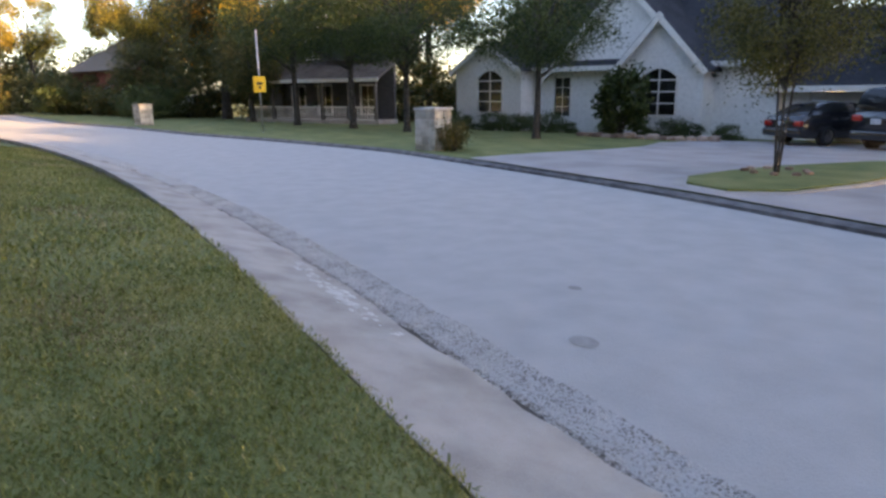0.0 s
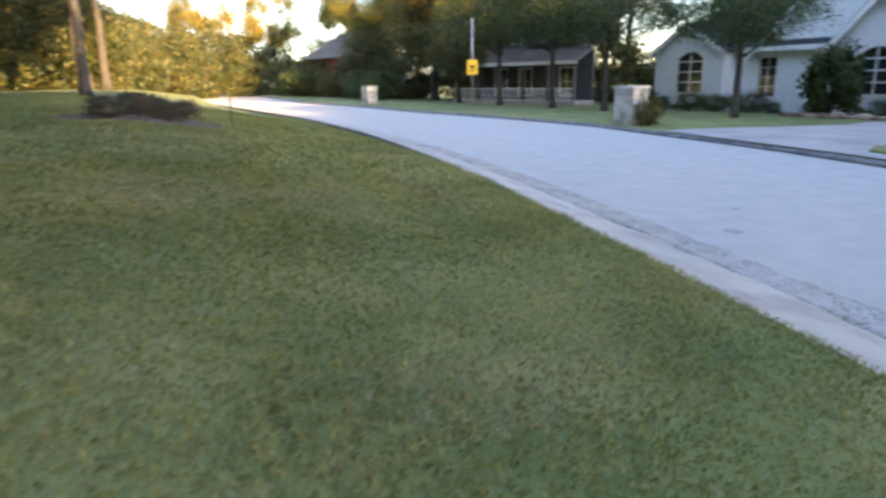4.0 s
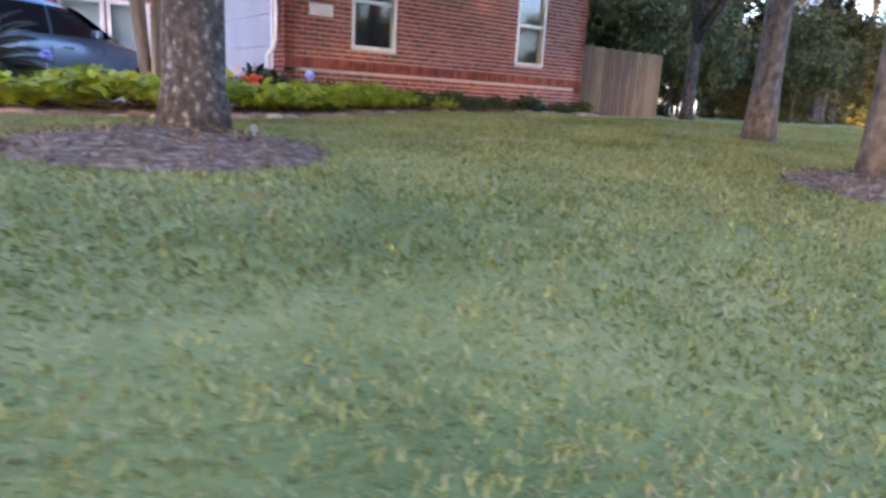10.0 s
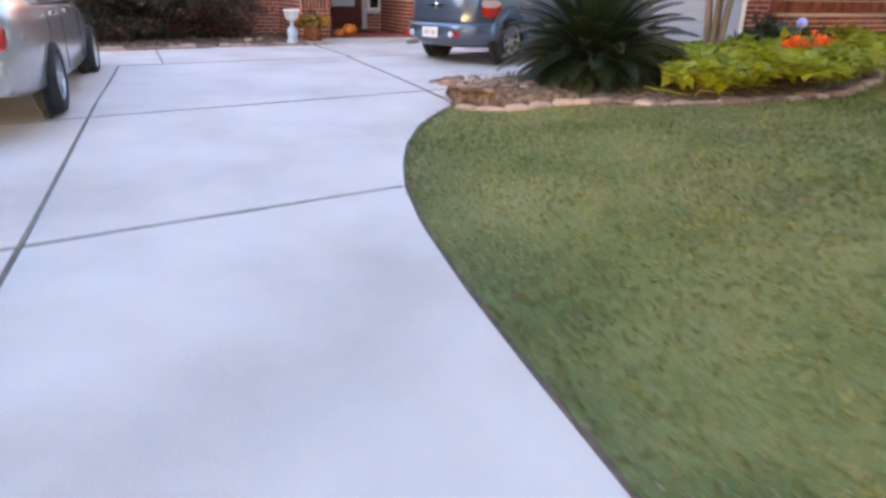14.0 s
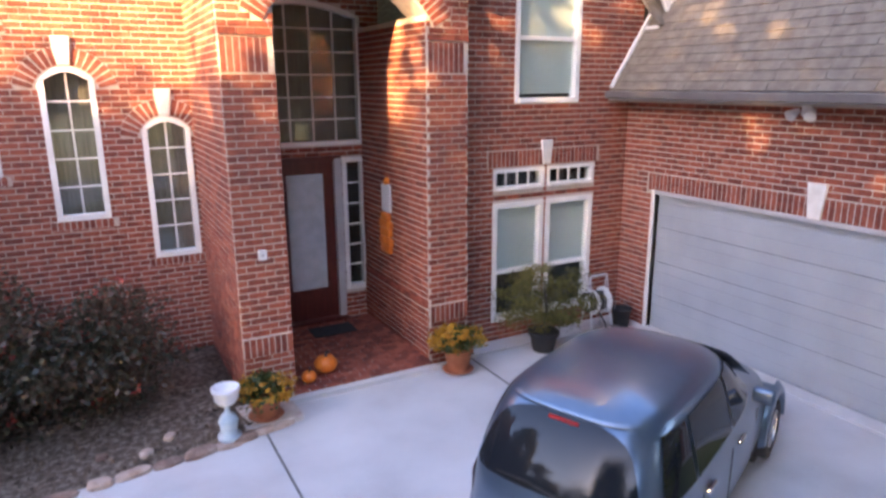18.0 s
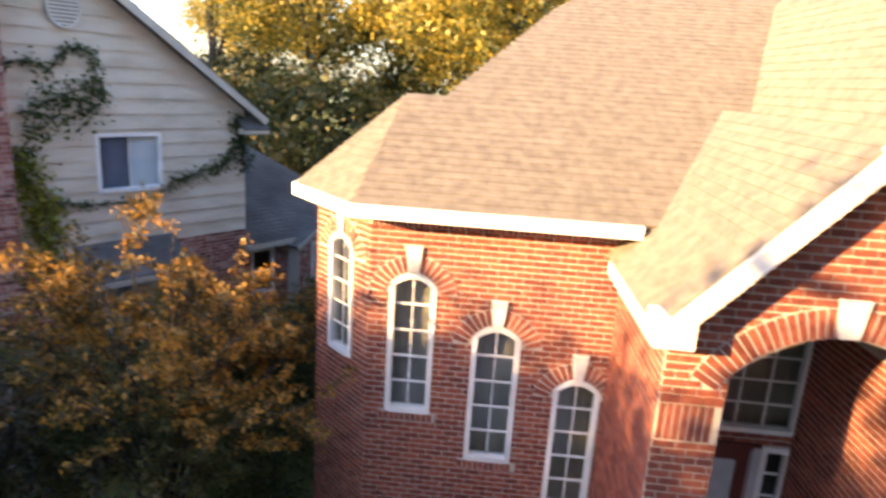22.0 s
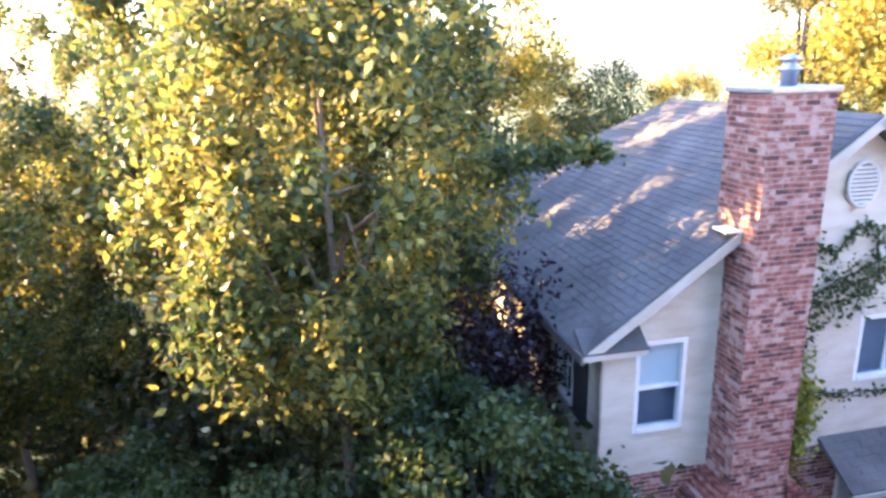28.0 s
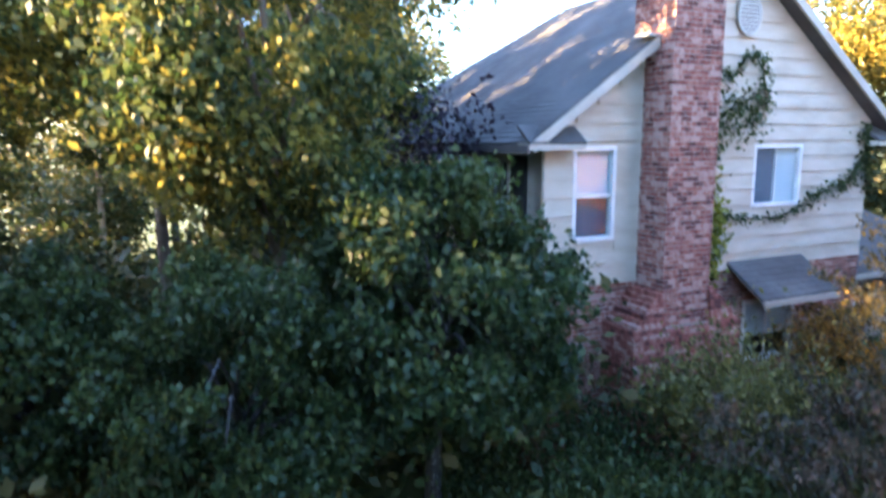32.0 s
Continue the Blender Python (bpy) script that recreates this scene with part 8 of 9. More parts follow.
# shrub bed on the near lawn, by the street
for k, (x, y, s) in enumerate(((10.3, -13.8, 0.42), (11.1, -14.3, 0.46), (11.9, -13.8, 0.5), (12.3, -14.6, 0.42), (10.6, -14.7, 0.36))):
    if k == 0:
        rb = put(shrub("low brown-green shrub in a bed near the street", 0.9, 0.8, 0.7, "rose_leaf", 2500, 0.08, 57, group="shrubs near the street"), x, y, 0, s)
    else:
        again(rb, x, y, k * 60, s)
mulch_ring(11.2, -14.1, 1.55, 8, 0.06)
st = put(tree("half-bare spreading street tree by the kerb", 6.5, 0.12, 2.6, 1.9, "leaf_far", 11000, 0.12, 58, limbs=18), 23.0, -9.5, 0, 1.35)
again(st, 29.0, -7.5, 130, 1.6)
again(st, 35.5, -6.5, 60, 1.7)
stake = empty("marker_stake", "thin green marker stake standing in the lawn", "stake", m=pose(11.6, -15.6, ground_z(11.6, -15.6) - 0.1))
part("rod", tube([(0, 0, 0), (0.03, 0, 0.75)], [0.012, 0.012], 6), M["leaf"], stake)
part("flag", box(0.03, 0.13, -0.003, 0.003, 0.62, 0.72), M["leaf"], stake)


# ---- beds, porch and small things ----
grow_vines()


def bed_surface(name, label, outline, rise, chips, seed):
    """A planting bed of mulch over a plan outline."""
    bm = bmesh.new()
    cx, cy = sum(p[0] for p in outline) / len(outline), sum(p[1] for p in outline) / len(outline)
    rings = []
    rings.append([bm.verts.new((cx + (x - cx) * 1.02, cy + (y - cy) * 1.02, min(ground_z(x, y), 0.0) - 0.06)) for x, y in outline])
    for k in range(6):
        f = 1 - k / 6
        rings.append([bm.verts.new((cx + (x - cx) * f, cy + (y - cy) * f, max(ground_z(cx + (x - cx) * f, cy + (y - cy) * f), 0.0) + (0.012 if k == 0 else rise))) for x, y in outline])
    n = len(outline)
    for a, b in zip(rings, rings[1:]):
        for i in range(n):
            bm.faces.new((a[i], a[(i + 1) % n], b[(i + 1) % n], b[i]))
    bm.faces.new(rings[-1])
    bmesh.ops.recalc_face_normals(bm, faces=bm.faces)
    ob = tagged(part(name, bm, M["mulch"], smooth=True), label, "planting bed", kind="structure")
    rs = np.random.RandomState(seed)
    tri = rs.randint(n, size=chips)
    o = np.array(outline)
    f, g = rs.uniform(0, 1, chips), np.sqrt(rs.uniform(0, 1, chips)) * 0.98
    e = o[tri] + (o[(tri + 1) % n] - o[tri]) * f[:, None]
    p = np.array([cx, cy]) + (e - np.array([cx, cy])) * g[:, None]
    zz = np.array([max(ground_z(x, y), 0.0) + rise + 0.008 for x, y in p])
    tagged(quick_mesh("mulch_chips", leaf_quads(rs, np.column_stack([p, zz]), 0.06, 0.0, 0.35), M["mulch"], ob), kind="stuff")
    return ob


FRONT_BED = [(-5.9, -6.9), (-6.05, -7.5), (-5.7, -7.95), (-5.1, -8.2), (-4.7, -8.85), (-3.9, -9.05), (-3.0, -9.05), (-2.4, -9.1), (-0.8, -8.4), (0.6, -7.5), (1.9, -6.75), (4.5, -6.6), (7.2, -6.5), (7.2, -6.1), (0.0, -6.1), (-0.4, -6.2), (-3.0, -6.15), (-4.4, -6.35), (-5.2, -6.8)]
bed_surface("front_bed", "mulched front bed before the garage wing", FRONT_BED, 0.07, 1500, 61)
PORCH_BED = [(-12.2, -1.75), (-10.6, -1.6), (-9.0, -1.35), (-7.75, -1.15), (-6.4, -0.98), (-5.75, -0.85), (-5.85, -0.32), (-6.06, -0.32), (-6.06, 1.85), (-9.4, 1.85), (-12.5, 0.6)]
bed_surface("porch_bed", "mulched rose bed beside the porch", PORCH_BED, 0.06, 1800, 62)


def stone_row(points, lo, hi, seed, label, group, mat="sandstone", h=0.1, w=0.16):
    rs = random.Random(seed)
    for (x0, y0), (x1, y1) in zip(points, points[1:]):
        d = math.hypot(x1 - x0, y1 - y0)
        t = 0.0
        while t < d - 0.1:
            l = rs.uniform(lo, hi)
            f = min(1.0, (t + l / 2) / d)
            x, y = x0 + (x1 - x0) * f, y0 + (y1 - y0) * f
            s = shaped_stone(l, w * rs.uniform(0.8, 1.2), h * rs.uniform(0.75, 1.2), rs.randint(1, 9999), mat)
            s.matrix_basis = pose(x, y, max(ground_z(x, y), drive_z(y) if x < -6 else -9) - 0.03, 0, 0, math.degrees(math.atan2(y1 - y0, x1 - x0)) + rs.uniform(-9, 9))
            tagged(s, label, "stone", group)
            t += l * 0.97


stone_row([(-6.15, -7.6), (-5.8, -8.02), (-5.12, -8.28), (-4.78, -8.95), (-3.9, -9.15), (-3.0, -9.15), (-2.4, -9.18), (-0.8, -8.5), (0.6, -7.6), (1.9, -6.85), (4.5, -6.7), (7.1, -6.6)], 0.18, 0.34, 71, "tan sandstone edging block around the front bed", "front bed edging")
stone_row([(-12.2, -1.8), (-9.0, -1.42), (-7.75, -1.2), (-6.4, -1.03), (-5.8, -0.9)], 0.2, 0.4, 72, "rough tan edging stone beside the rose bed", "rose bed edging", h=0.1)
stone_row([tuple(HF.at(u, d, 0)[:2]) for u, d in ((8.9, 2.0), (11.2, 2.3), (13.2, 2.2), (14.6, 1.6))], 0.3, 0.6, 74, "reddish rough rock edging the bed before the cream house", "far bed edging", h=0.28, w=0.35)
rk = random.Random(73)
for k in range(60):                   # tumbled rubble at the end of the front bed
    s = shaped_stone(rk.uniform(0.08, 0.2), rk.uniform(0.07, 0.15), rk.uniform(0.03, 0.08), 800 + k, "sandstone")
    x, y = rk.uniform(-6.15, -5.25), rk.uniform(-7.75, -6.95)
    s.matrix_basis = pose(x, y, 0.0 + rk.uniform(0, 0.05), rk.uniform(-15, 15), 0, rk.uniform(0, 360))
    tagged(s, "tumbled piece of tan rubble beside the driveway", "stone", "rubble by the sago palm")
for x, y, l in ((-6.95, -0.72, 0.14), (-7.2, -0.95, 0.15), (-7.6, -0.8, 0.12)):
    s = shaped_stone(l, l * 0.8, l * 0.6, int(-x * 100), "sandstone")
    s.matrix_basis = pose(x, y, 0.05, 0, 0, x * 70)
    tagged(s, "pale rounded boulder in the rose bed", "stone", "boulders in the rose bed")


def sago(x, y, zz):
    """A sago palm: stout trunk, arching feather fronds with stiff narrow leaflets."""
    rs = np.random.RandomState(81)
    s = empty("sago_palm", "dark green sago palm with arching feathery fronds", "palm", m=pose(x, y, zz) @ Matrix.Scale(0.93, 4))
    part("trunk", lathe([(0.12, 0), (0.13, 0.08), (0.1, 0.16), (0.06, 0.22)], 14), M["bark"], s, smooth=True)
    for k in range(128):
        a = k * 2.39996
        e = 0.08 + 1.68 * ((k + 0.5) / 128) ** 0.72
        e = math.pi / 2 - e * 1.02
        L = rs.uniform(1.0, 1.22) * (1.0 if k < 90 else 0.88)
        rib, quads = [], []
        for i in range(46):
            f = i / 45
            el = e - 0.85 * f * f
            if i == 0:
                p = np.array([0.08 * math.cos(a), 0.08 * math.sin(a), 0.24])
            else:
                p = p + np.array([math.cos(a) * math.cos(el), math.sin(a) * math.cos(el), math.sin(el)]) * L / 45
            rib.append(p.copy())
        tang = np.gradient(np.array(rib), axis=0)
        for i in range(5, 46):
            f = i / 45
            ll = 0.17 * math.sin(math.pi * min(1.0, 0.18 + 0.8 * f)) ** 0.6
            t = tang[i] / np.linalg.norm(tang[i])
            sd = np.cross(t, [0, 0, 1])
            sd /= np.linalg.norm(sd) + 1e-9
            upv = np.cross(sd, t)
            for sg in (-1, 1):
                d = sd * sg * 0.85 + t * 0.45 + upv * 0.3
                d /= np.linalg.norm(d)
                b = rib[i]
                w = t * 0.013
                quads.append([b - w, b + d * ll * 0.5 - w * 1.3 - upv * 0.004, b + d * ll, b + d * ll * 0.5 + w * 1.3])
        fr = quick_mesh("frond", np.array(quads), M["palm"], s)
        part("rib", tube([tuple(q) for q in rib[::9] + rib[-1:]], [0.012, 0.011, 0.009, 0.007, 0.005, 0.004, 0.003][:len(rib[::9]) + 1], 5), M["palm"], fr)


sago(-4.42, -7.6, 0.05)


def ground_vine():
    """Lime sweet potato vine filling the bed: overlapping heart leaves on trailing stems."""
    rs = np.random.RandomState(82)
    poly = [(-3.6, -6.7), (-3.75, -8.3), (-4.55, -8.8), (-4.1, -9.12), (-2.4, -9.2), (-0.75, -8.5), (0.65, -7.58), (1.75, -6.9), (3.2, -6.65), (3.2, -6.35), (-1.8, -6.35)]
    v = empty("lime_groundcover", "lime green sweet potato vine filling the front bed", "groundcover")
    pts = []
    n = len(poly)
    while len(pts) < 12500:
        x, y = rs.uniform(-4.6, 3.25), rs.uniform(-9.25, -6.3)
        inside = False
        for (ax, ay), (bx, by) in zip(poly, poly[1:] + poly[:1]):
            if (ay > y) != (by > y) and x < (bx - ax) * (y - ay) / (by - ay) + ax:
                inside = not inside
        if inside:
            h = 0.30 + 0.2 * noise.noise(Vector((x * 1.7, y * 1.7, 0))) + 0.09 * noise.noise(Vector((x * 5, y * 5, 3)))
            pts.append((x, y, 0.08 + max(0.05, h) * rs.uniform(0.45, 1.0)))
    p = np.array(pts)
    # wide near-level leaves
    a = rs.uniform(0, 6.283, len(p))
    d = np.stack([np.cos(a), np.sin(a), rs.normal(size=len(p)) * 0.35 - 0.15], 1)
    s = np.stack([-np.sin(a), np.cos(a), rs.normal(size=len(p)) * 0.3], 1)
    L = rs.uniform(0.07, 0.14, len(p))[:, None]
    q = np.stack([p, p + d * L * 0.25 + s * L * 0.5, p + d * L, p + d * L * 0.25 - s * L * 0.5], 1)
    quick_mesh("foliage", q, M["lime"], v)
    stems = []
    for k in range(40):
        x, y, _ = pts[rs.randint(len(pts))]
        stems.append(([(x, y, 0.07), (x + rs.normal() * 0.15, y + rs.normal() * 0.15, 0.16), (x + rs.normal() * 0.3, y + rs.normal() * 0.3, 0.1)], [0.006, 0.006, 0.004]))
    tagged(join_tubes("runner", stems, M["lime"], v, 5), kind="stuff")


ground_vine()
for k, (x, y) in enumerate(((-1.8, -8.05), (-1.25, -8.0))):
    rs = np.random.RandomState(83 + k)
    f = empty("orange_flowers", "clump of bright orange flowers among the lime vine", "flowers", "orange flower clumps", m=pose(x, y, 0.07))
    part("stem", tube([(0, 0, 0), (0, 0, 0.32)], [0.01, 0.006], 5), M["leaf"], f)
    c = rs.normal(size=(120, 3)) * np.array([0.065, 0.055, 0.035]) + np.array([0, 0, 0.38])
    tagged(quick_mesh("bloom", leaf_quads(rs, c, 0.06, 0.0, 0.8), M["petal"], f), kind="stuff")
low = put(shrub("low dark green shrub along the garage wing wall", 0.5, 0.42, 0.3, "leaf", 1500, 0.07, 84, group="shrubs along the wing"), 0.7, -6.35, 0, 1, 0.07)
for k in range(8):
    again(low, 1.6 + k * 0.72, -6.38 - 0.05 * (k % 2), k * 77, 0.75 + 0.1 * (k % 3), 0.07)
limeb = put(shrub("lime green shrub among the foundation plants", 0.6, 0.5, 0.4, "lime", 1500, 0.09, 85), 1.5, -6.5, 0, 0.8, 0.07)
dkf = put(shrub("dark arching fern at the wing corner", 0.7, 0.5, 0.4, "palm", 900, 0.22, 86), -0.6, -6.6, 0, 0.75, 0.07)


def solar_globe(x, y, zz, label):
    g = empty("solar_light", label, "garden light", m=pose(x, y, zz))
    part("stake", tube([(0, 0, 0), (0, 0, 0.5)], [0.012, 0.012], 8), M["steel"], g)
    part("globe", lathe([(0.02, 0.48), (0.06, 0.5), (0.085, 0.56), (0.06, 0.62), (0.02, 0.64)], 16), M["blue_glow"], g, "blue glass globe", smooth=True)


solar_globe(0.25, -6.5, 0.05, "blue glass solar globe on a steel stake")
solar_globe(-3.4, -6.7, 0.05, "blue glass solar globe on a steel stake")
sl = empty("stake_light", "small stake light in the mulch ring", "garden light", m=pose(-2.85, -12.35, ground_z(-2.85, -12.35)))
part("stake", tube([(0, 0, 0), (0, 0, 0.16)], [0.008, 0.008], 6), M["steel"], sl)
part("head", lathe([(0.02, 0.12), (0.025, 0.15), (0.01, 0.165)], 12), M["steel"], sl)
# fallen leaf on the lawn
lf = empty("fallen_leaf", "dry brown oak leaf lying on the lawn", "leaf", m=pose(-4.6, -15.38, ground_z(-4.6, -15.38) + 0.04, 8, -6, -20) @ Matrix.Scale(1.2, 4))
bm = bmesh.new()
vs = [bm.verts.new((0.045 * t, 0.028 * (1 + 0.65 * math.cos(10 * t)) * math.sqrt(max(0.0, 1 - t * t)) * s, 0.008 * abs(s))) for s, ts in ((1, [k / 14 for k in range(-14, 15)]), (-1, [k / 14 for k in range(13, -14, -1)])) for t in ts]
bm.faces.new(vs)
part("blade", bm, M["dry_leaf"], lf)
part("stalk", tube([(-0.045, 0, 0), (-0.075, 0.006, 0.004)], [0.0015, 0.001], 5), M["dry_leaf"], lf)


# porch
def porch_floor():
    p = empty("porch_floor", "red brick paver porch floor with a mortared edge", "floor", kind="structure")
    part("slab", box(-5.52, -3.6, -0.42, 1.88, -0.05, 0.066), M["mortar"], p)
    part("step_edge", box(-5.6, -3.55, -0.5, -0.42, -0.05, 0.07, 0.01), M["concrete"], p)
    part("porch_apron", box(-6.2, -5.55, -0.9, -0.32, -0.05, 0.055, 0.01), M["mortar"], p)
    shared = None
    rows = 0
    y = -0.40
    while y < 1.8:
        x = -5.5 - (rows % 2) * 0.1
        while x < -3.65:
            a, b = max(x, -5.5), min(x + 0.195, -3.62)
            if b - a > 0.05:
                if b - a > 0.19:
                    if shared is None:
                        bm = box(0, 0.186, 0, 0.086, 0, 0.018, 0.003)
                        shared = bpy.data.meshes.new("paver")
                        bm.to_mesh(shared)
                        bm.free()
                        shared.materials.append(M["brick_piece"])
                    o = new("paver", shared)
                    o.parent = p
                    o.matrix_basis = Matrix.Translation((a, y, 0.064))
                else:
                    part("paver", box(a, b - 0.005, y, y + 0.092, 0.064, 0.082), M["brick_piece"], p)
            x += 0.2
        y += 0.102
        rows += 1


porch_floor()
mat = empty("door_mat", "dark door mat before the front door", "mat", m=pose(-4.4, 1.38, 0.083))
part("fibre_pad", box(-0.33, 0.33, -0.2, 0.2, 0, 0.015, 0.005), M["black"], mat)


def pumpkin(x, y, r, zz):
    p = empty("pumpkin", "ripe orange ribbed pumpkin on the porch", "pumpkin", "porch pumpkins", m=pose(x, y, zz))
    bm = bmesh.new()
    bmesh.ops.create_uvsphere(bm, u_segments=40, v_segments=16, radius=1.0)
    for v in bm.verts:
        a = math.atan2(v.co.y, v.co.x)
        k = 1 - 0.07 * (0.5 + 0.5 * math.cos(10 * a)) * math.hypot(v.co.x, v.co.y)
        d = 0.18 * math.exp(-(math.hypot(v.co.x, v.co.y) / 0.3) ** 2) * v.co.z
        v.co = (v.co.x * r * k, v.co.y * r * k, (v.co.z * 0.82 - d) * r + 0.80 * r)
    part("rind", bm, M["orange"], p, smooth=True)
    part("stalk", tube([(0, 0, 1.35 * r), (0.01, 0, 1.7 * r), (0.05 * r * 5, 0, 1.9 * r)], [0.14 * r, 0.1 * r, 0.11 * r], 8), M["bark"], p)


pumpkin(-4.97, 0.02, 0.15, 0.08)
pumpkin(-5.25, -0.16, 0.095, 0.08)


def mum_pot(x, y, r, h, seed, bloom):
    m = empty("mum_pot", "terracotta pot of yellow chrysanthemums beside the porch", "potted plant", "potted mums", m=pose(x, y, 0.0 if x > -5 else 0.055))
    part("saucer", lathe([(r * 0.75, 0), (r * 0.95, 0.03), (r * 0.9, 0.035)], 24), M["terracotta"], m, smooth=True)
    part("pot", lathe([(r * 0.62, 0.02), (r * 0.84, h * 0.42), (r * 0.92, h * 0.42), (r * 0.92, h * 0.5), (r * 0.8, h * 0.5)], 24), M["terracotta"], m)
    rs = np.random.RandomState(seed)
    pts, _ = crown_points(rs, 1400, (0, 0, h * 0.66), (r * 1.2, r * 1.2, h * 0.25), 26, 0.25, 0.6, 0.7)
    quick_mesh("foliage", leaf_quads(rs, pts, 0.05), M["leaf"], m)
    pts, _ = crown_points(rs, bloom, (0, 0, h * 0.66), (r * 1.5, r * 1.5, h * 0.26), 46, 0.12, 0.9, 0.5)
    tagged(quick_mesh("bloom", leaf_quads(rs, pts, 0.045, 0.0, 0.9), M["mum"], m), kind="stuff")


mum_pot(-5.93, -0.72, 0.21, 0.50, 91, 700)
mum_pot(-3.36, -0.62, 0.22, 0.64, 92, 2200)
ub = empty("bird_bath", "white bowl on a blue-white figured pedestal", "bird bath", m=pose(-6.38, -0.95, 0.03))
part("pedestal", lathe([(0.12, 0), (0.125, 0.04), (0.085, 0.07), (0.09, 0.14), (0.105, 0.2), (0.08, 0.26), (0.03, 0.31), (0.03, 0.4)], 18), M["pale_blue"], ub, "pale blue moulded pedestal", smooth=True)
part("bowl", lathe([(0.04, 0.39), (0.09, 0.41), (0.125, 0.46), (0.13, 0.54), (0.15, 0.555), (0.15, 0.59), (0.13, 0.595), (0.1, 0.54)], 24), M["white_plastic"], ub, smooth=True)
# hanging autumn figure made plain, with its white board
hd2 = empty("door_decoration", "orange autumn hanging with a white board", "decoration", m=pose(-3.64, 0.92, 1.3))
part("board", box(-0.03, -0.01, -0.16, 0.16, 0.62, 1.02, 0.005), M["white_plastic"], hd2, "plain white board")
part("top_knot", lathe([(0.05, 1.02), (0.07, 1.07), (0.02, 1.12)], 12), M["orange"], hd2)
bm = bmesh.new()
for zz, w in ((0.02, 0.16), (0.13, 0.2), (0.26, 0.17), (0.38, 0.2), (0.49, 0.13)):
    add_box(bm, -0.07, 0.0, -w, w, zz, zz + 0.12, None, 0.03)
part("drape", bm, M["orange"], hd2, "gathered orange cloth", smooth=True)
# Doorbell box on the pillar, no lamp
wl = empty("wall_sconce", "small white doorbell box on the brick pillar", "doorbell", m=pose(-5.75, -0.31, 1.83))
part("plate", box(-0.05, 0.05, -0.03, 0.0, -0.06, 0.06, 0.008), M["white_plastic"], wl)
part("button", lathe([(0.02, 0), (0.02, 0.01), (0.01, 0.014)], 12), M["steel"], wl).matrix_basis = Matrix.Translation((0, -0.03, 0)) @ Matrix.Rotation(radians(90), 4, "X")


def evergreen():
    e = empty("potted_evergreen", "leaning olive-green potted evergreen shrub under the window", "potted plant", m=pose(-1.95, -0.62, 0.0))
    part("pot", lathe([(0.15, 0), (0.2, 0.24), (0.225, 0.24), (0.225, 0.29), (0.19, 0.29)], 24), M["black"], e)
    part("trunk", tube([(0, 0, 0.25), (0.03, 0, 0.6), (0.0, 0.02, 1.0)], [0.03, 0.022, 0.01], 8), M["bark"], e)
    rs = np.random.RandomState(95)
    pts, _ = crown_points(rs, 7000, (0.02, 0, 0.72), (0.78, 0.52, 0.5), 60, 0.16, 0.4, 0.85)
    quick_mesh("foliage", leaf_quads(rs, pts, 0.055, -0.4, 0.3), M["leaf_olive"], e)


evergreen()
hose = empty("hose_reel", "white hose reel stand with coiled dark hose", "hose reel", m=pose(-0.82, -0.45, 0.0))
for s in (-1, 1):
    part("leg", tube([(s * 0.2, -0.14, 0), (s * 0.16, 0, 0.9), (s * 0.2, 0.14, 0)], [0.014] * 3, 8), M["white_plastic"], hose)
part("top_bar", tube([(-0.16, 0, 0.9), (0.16, 0, 0.9)], [0.014] * 2, 8), M["white_plastic"], hose)
part("drum", moved(lathe([(0.2, -0.13), (0.2, -0.11), (0.1, -0.1), (0.1, 0.1), (0.2, 0.11), (0.2, 0.13)], 24), Matrix.Translation((0, 0, 0.5)) @ Matrix.Rotation(radians(90), 4, "Y")), M["white_plastic"], hose)
coil = [(-0.09 + 0.18 * (k % 12) / 12 * (1 if (k // 12) % 2 else -1), 0.15 * math.cos(k * 0.9), 0.5 + 0.15 * math.sin(k * 0.9)) for k in range(70)]
part("hose", tube(coil + [(0.0, -0.2, 0.2), (-0.1, -0.4, 0.02), (-0.5, -0.7, 0.015), (-0.9, -0.5, 0.015), (-0.6, -0.3, 0.015), (-0.2, -0.8, 0.015)], [0.012] * 76, 6), M["black"], hose, "dark green rubber hose")
bk = empty("bucket", "black plastic bucket beside the hose reel", "bucket", m=pose(-0.36, -0.5, 0.0))
part("pail", lathe([(0.11, 0), (0.15, 0.3), (0.16, 0.3), (0.16, 0.32), (0.14, 0.32), (0.105, 0.03)], 20), M["black"], bk, smooth=True)
part("handle", tube([(-0.15, 0, 0.3), (-0.08, 0.05, 0.42), (0.08, 0.05, 0.42), (0.15, 0, 0.3)], [0.006] * 4, 6), M["steel"], bk)
fl = empty("flood_light", "white double flood light on the garage wall", "flood light", m=pose(0.0, -2.87, 3.38))
part("base", box(-0.04, 0.0, -0.06, 0.06, -0.06, 0.06, 0.008), M["white_plastic"], fl)
for s in (-1, 1):
    part("lamp_head", moved(lathe([(0.03, 0), (0.045, 0.05), (0.07, 0.13), (0.06, 0.135)], 14), Matrix.Translation((-0.05, s * 0.09, 0.0)) @ Matrix.Rotation(radians(-120), 4, "Y") @ Matrix.Rotation(radians(-s * 15), 4, "X")), M["white_plastic"], fl)
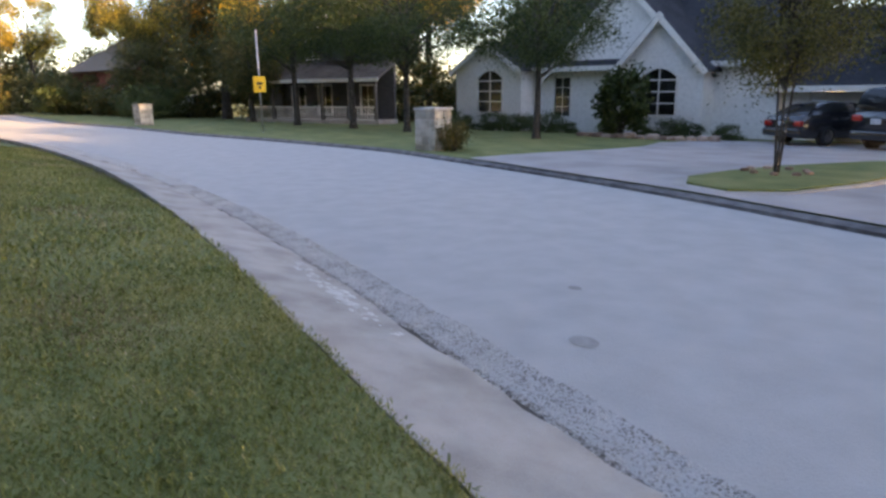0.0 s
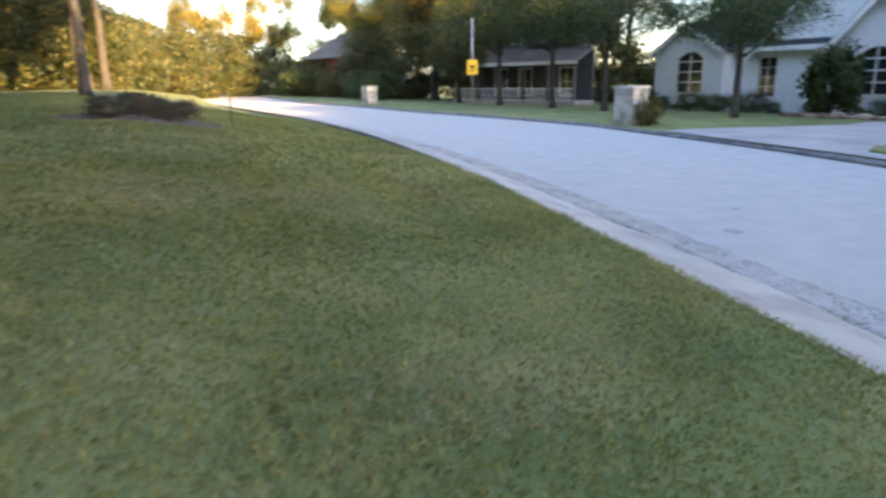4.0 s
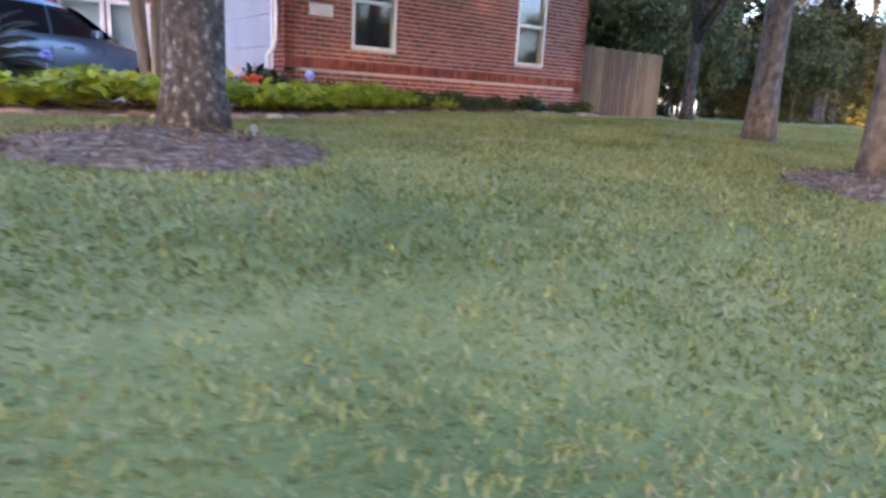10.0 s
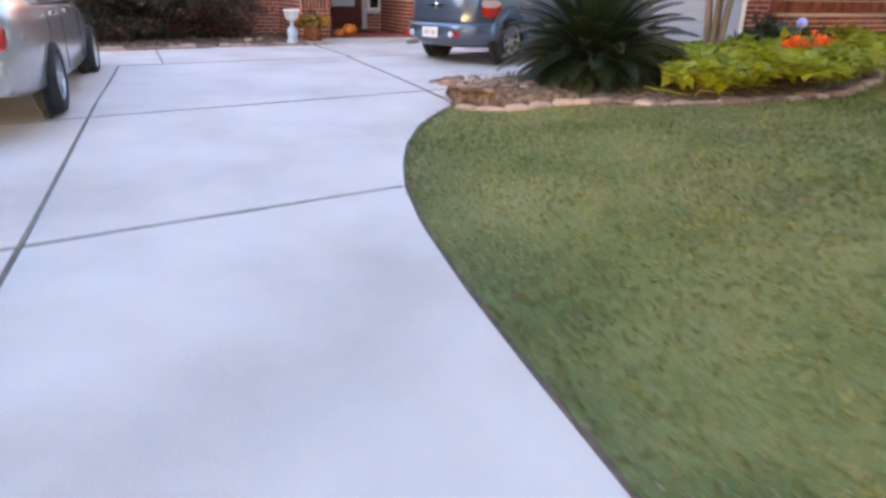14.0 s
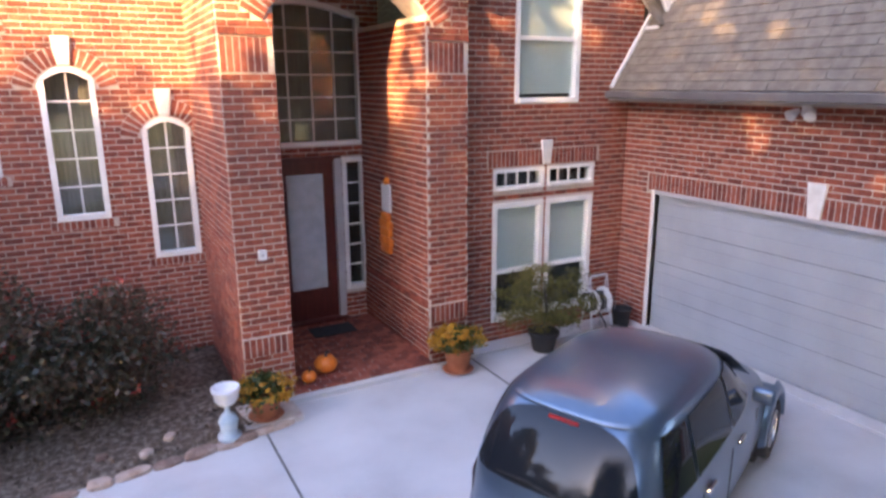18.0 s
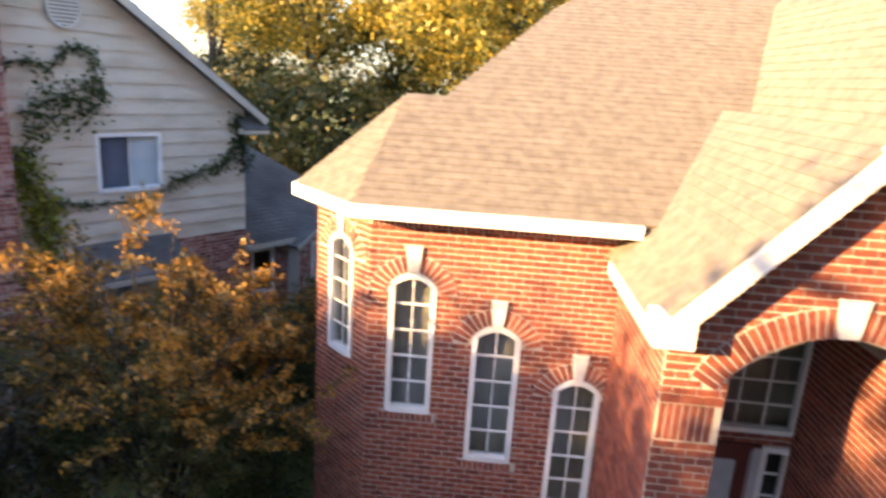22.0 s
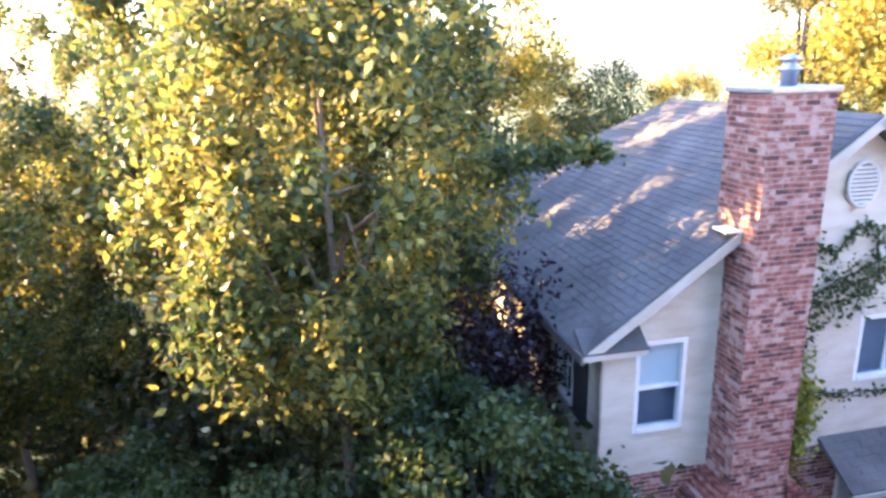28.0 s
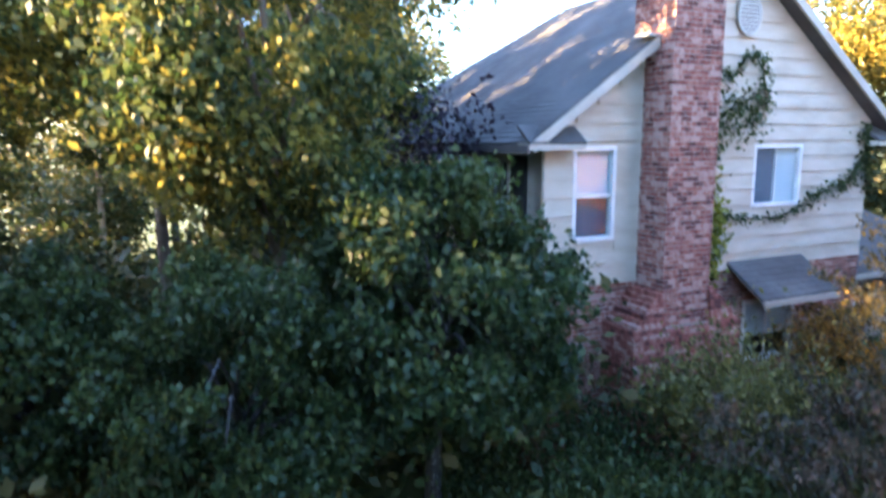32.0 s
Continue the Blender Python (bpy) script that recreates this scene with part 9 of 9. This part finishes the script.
# weathered plank fence beyond the wing
fence = empty("plank_fence", "weathered cedar plank fence beside the garage wing", "fence")
for k in range(24):
    x = 7.2 + k * 0.152
    zb = ground_z(x, -4.5) - 0.02
    part("plank", box(x, x + 0.142, -5.41, -5.39, zb, 1.78 + 0.015 * math.sin(k * 2.7), 0.004), M["fence"], fence)
for zr in (0.5, 1.5):
    part("rail", box(7.2, 10.85, -5.38, -5.34, zr, zr + 0.09), M["fence"], fence)
for k in range(3):
    part("post", box(7.3 + k * 1.7, 7.4 + k * 1.7, -5.34, -5.24, 0, 1.75), M["fence"], fence)


# ---- grass ----
def grass():
    """Loose bent blades over the lawn, thickest along the strip that is passed at knee height."""
    rs = np.random.RandomState(101)
    gx, gy = np.arange(-10.0, 26.01, 0.25), np.arange(-21.0, -4.99, 0.25)
    grid = np.array([[ground_z(x, max(y, near_kerb(x) + 0.28)) for y in gy] for x in gx])

    def height(x, y):
        i, j = np.clip((x + 10) / 0.25, 0, len(gx) - 1.001), np.clip((y + 21) / 0.25, 0, len(gy) - 1.001)
        a, b = i.astype(int), j.astype(int)
        f, g = i - a, j - b
        return grid[a, b] * (1 - f) * (1 - g) + grid[a + 1, b] * f * (1 - g) + grid[a, b + 1] * (1 - f) * g + grid[a + 1, b + 1] * f * g

    kerb = np.array([near_kerb(x) for x in gx])
    rows = []
    for n, x0, x1, y0, y1, size in ((420000, -8.4, 7.0, -20.3, -14.0, 0.9), (230000, -8.4, 6.0, -16.0, -6.4, 1.2), (170000, 5.0, 24.0, -20.0, -8.0, 1.6)):
        x, y = rs.uniform(x0, x1, n), rs.uniform(y0, y1, n)
        keep = y > np.interp(x, gx, kerb) + 0.24 + rs.normal(size=n) * 0.02
        keep &= x > np.interp(y, [a for a, _ in DRIVE_RIGHT], [b for _, b in DRIVE_RIGHT]) + 0.02
        for cx, cy, r in ((-3.35, -12.25, 0.95), (1.1, -14.75, 0.89), (11.2, -14.1, 1.5)):
            keep &= (x - cx) ** 2 + (y - cy) ** 2 > r * r * (1 + rs.normal(size=n) * 0.04)
        bx = [-6.2, -5.8, -5.1, -4.75, -3.9, -2.4, -0.8, 0.6, 1.9, 7.1, 8, 30]
        by = [-7.7, -8.15, -8.4, -9.05, -9.25, -9.28, -8.6, -7.7, -6.95, -6.7, -6.0, -6.0]
        keep &= y < np.interp(x, bx, by)
        edge = rs.uniform(0, 1, n)
        if size == 0.9:
            keep &= (edge < (-14.0 - y) / 2) & (rs.uniform(0, 1, n) < (7.0 - x) / 2)
        elif size == 1.2:
            keep &= (edge < (y + 16.0) / 2) & (rs.uniform(0, 1, n) < (6.0 - x) / 1.5)
        else:
            keep &= edge < (x - 5.0) / 2
        x, y = x[keep], y[keep]
        rows.append((x, y, np.full(len(x), size)))
    x, y, size = (np.concatenate([r[k] for r in rows]) for k in range(3))
    n = len(x)
    z = height(x, y)
    patch = np.array([0.5 + 0.5 * math.sin(a * 1.7 + 2 * math.sin(b * 1.3)) * math.sin(b * 2.1 + a) for a, b in zip(x[::1], y[::1])])
    L = size * (0.022 + 0.024 * rs.uniform(0, 1, n)) * (0.8 + 0.35 * patch)
    a = rs.uniform(0, 6.283, n)
    lean = rs.uniform(0.45, 1.4, n)
    d = np.stack([np.cos(a) * np.sin(lean), np.sin(a) * np.sin(lean), np.cos(lean)], 1)
    s = np.stack([-np.sin(a), np.cos(a), np.zeros(n)], 1) * (size * rs.uniform(0.0025, 0.0045, n))[:, None]
    b = np.stack([x, y, z - 0.004], 1)
    mid = b + d * (L * 0.6)[:, None] + np.array([0, 0, 1]) * (L * 0.12)[:, None]
    q = np.stack([b - s, b + s, mid + s * 0.8, b + d * L[:, None], mid - s * 0.8], 1)
    off = x - np.interp(y, [a for a, _ in DRIVE_RIGHT], [b for _, b in DRIVE_RIGHT])
    worn = np.array([noise.noise(Vector((u * 0.9, v * 0.9, 7))) for u, v in zip(x, y)])
    dry = rs.uniform(0, 1, n) < 0.55 * np.exp(-np.maximum(off, 0) / 0.35) + np.clip(1.6 * worn - 0.35, 0, 0.4) + 0.03
    tagged(quick_mesh("dry_grass", q[dry], M["dry_grass"]), "dry straw-coloured grass worn thin beside the driveway", "grass", kind="stuff")
    q = q[~dry]
    tagged(quick_mesh("grass", q, M["grass"]), "mown green lawn grass with dry straw patches", "grass", kind="stuff")


grass()


# ---- brick courses, laid last ----
PIECEWISE = ("wall_stair", "wall_portico", "wall_front", "wall_garage", "wall_corner", "core")
for k, args in enumerate(BRICKS):
    lay_bricks(*args, singles=300 if args[0].name.startswith(PIECEWISE) else 0)
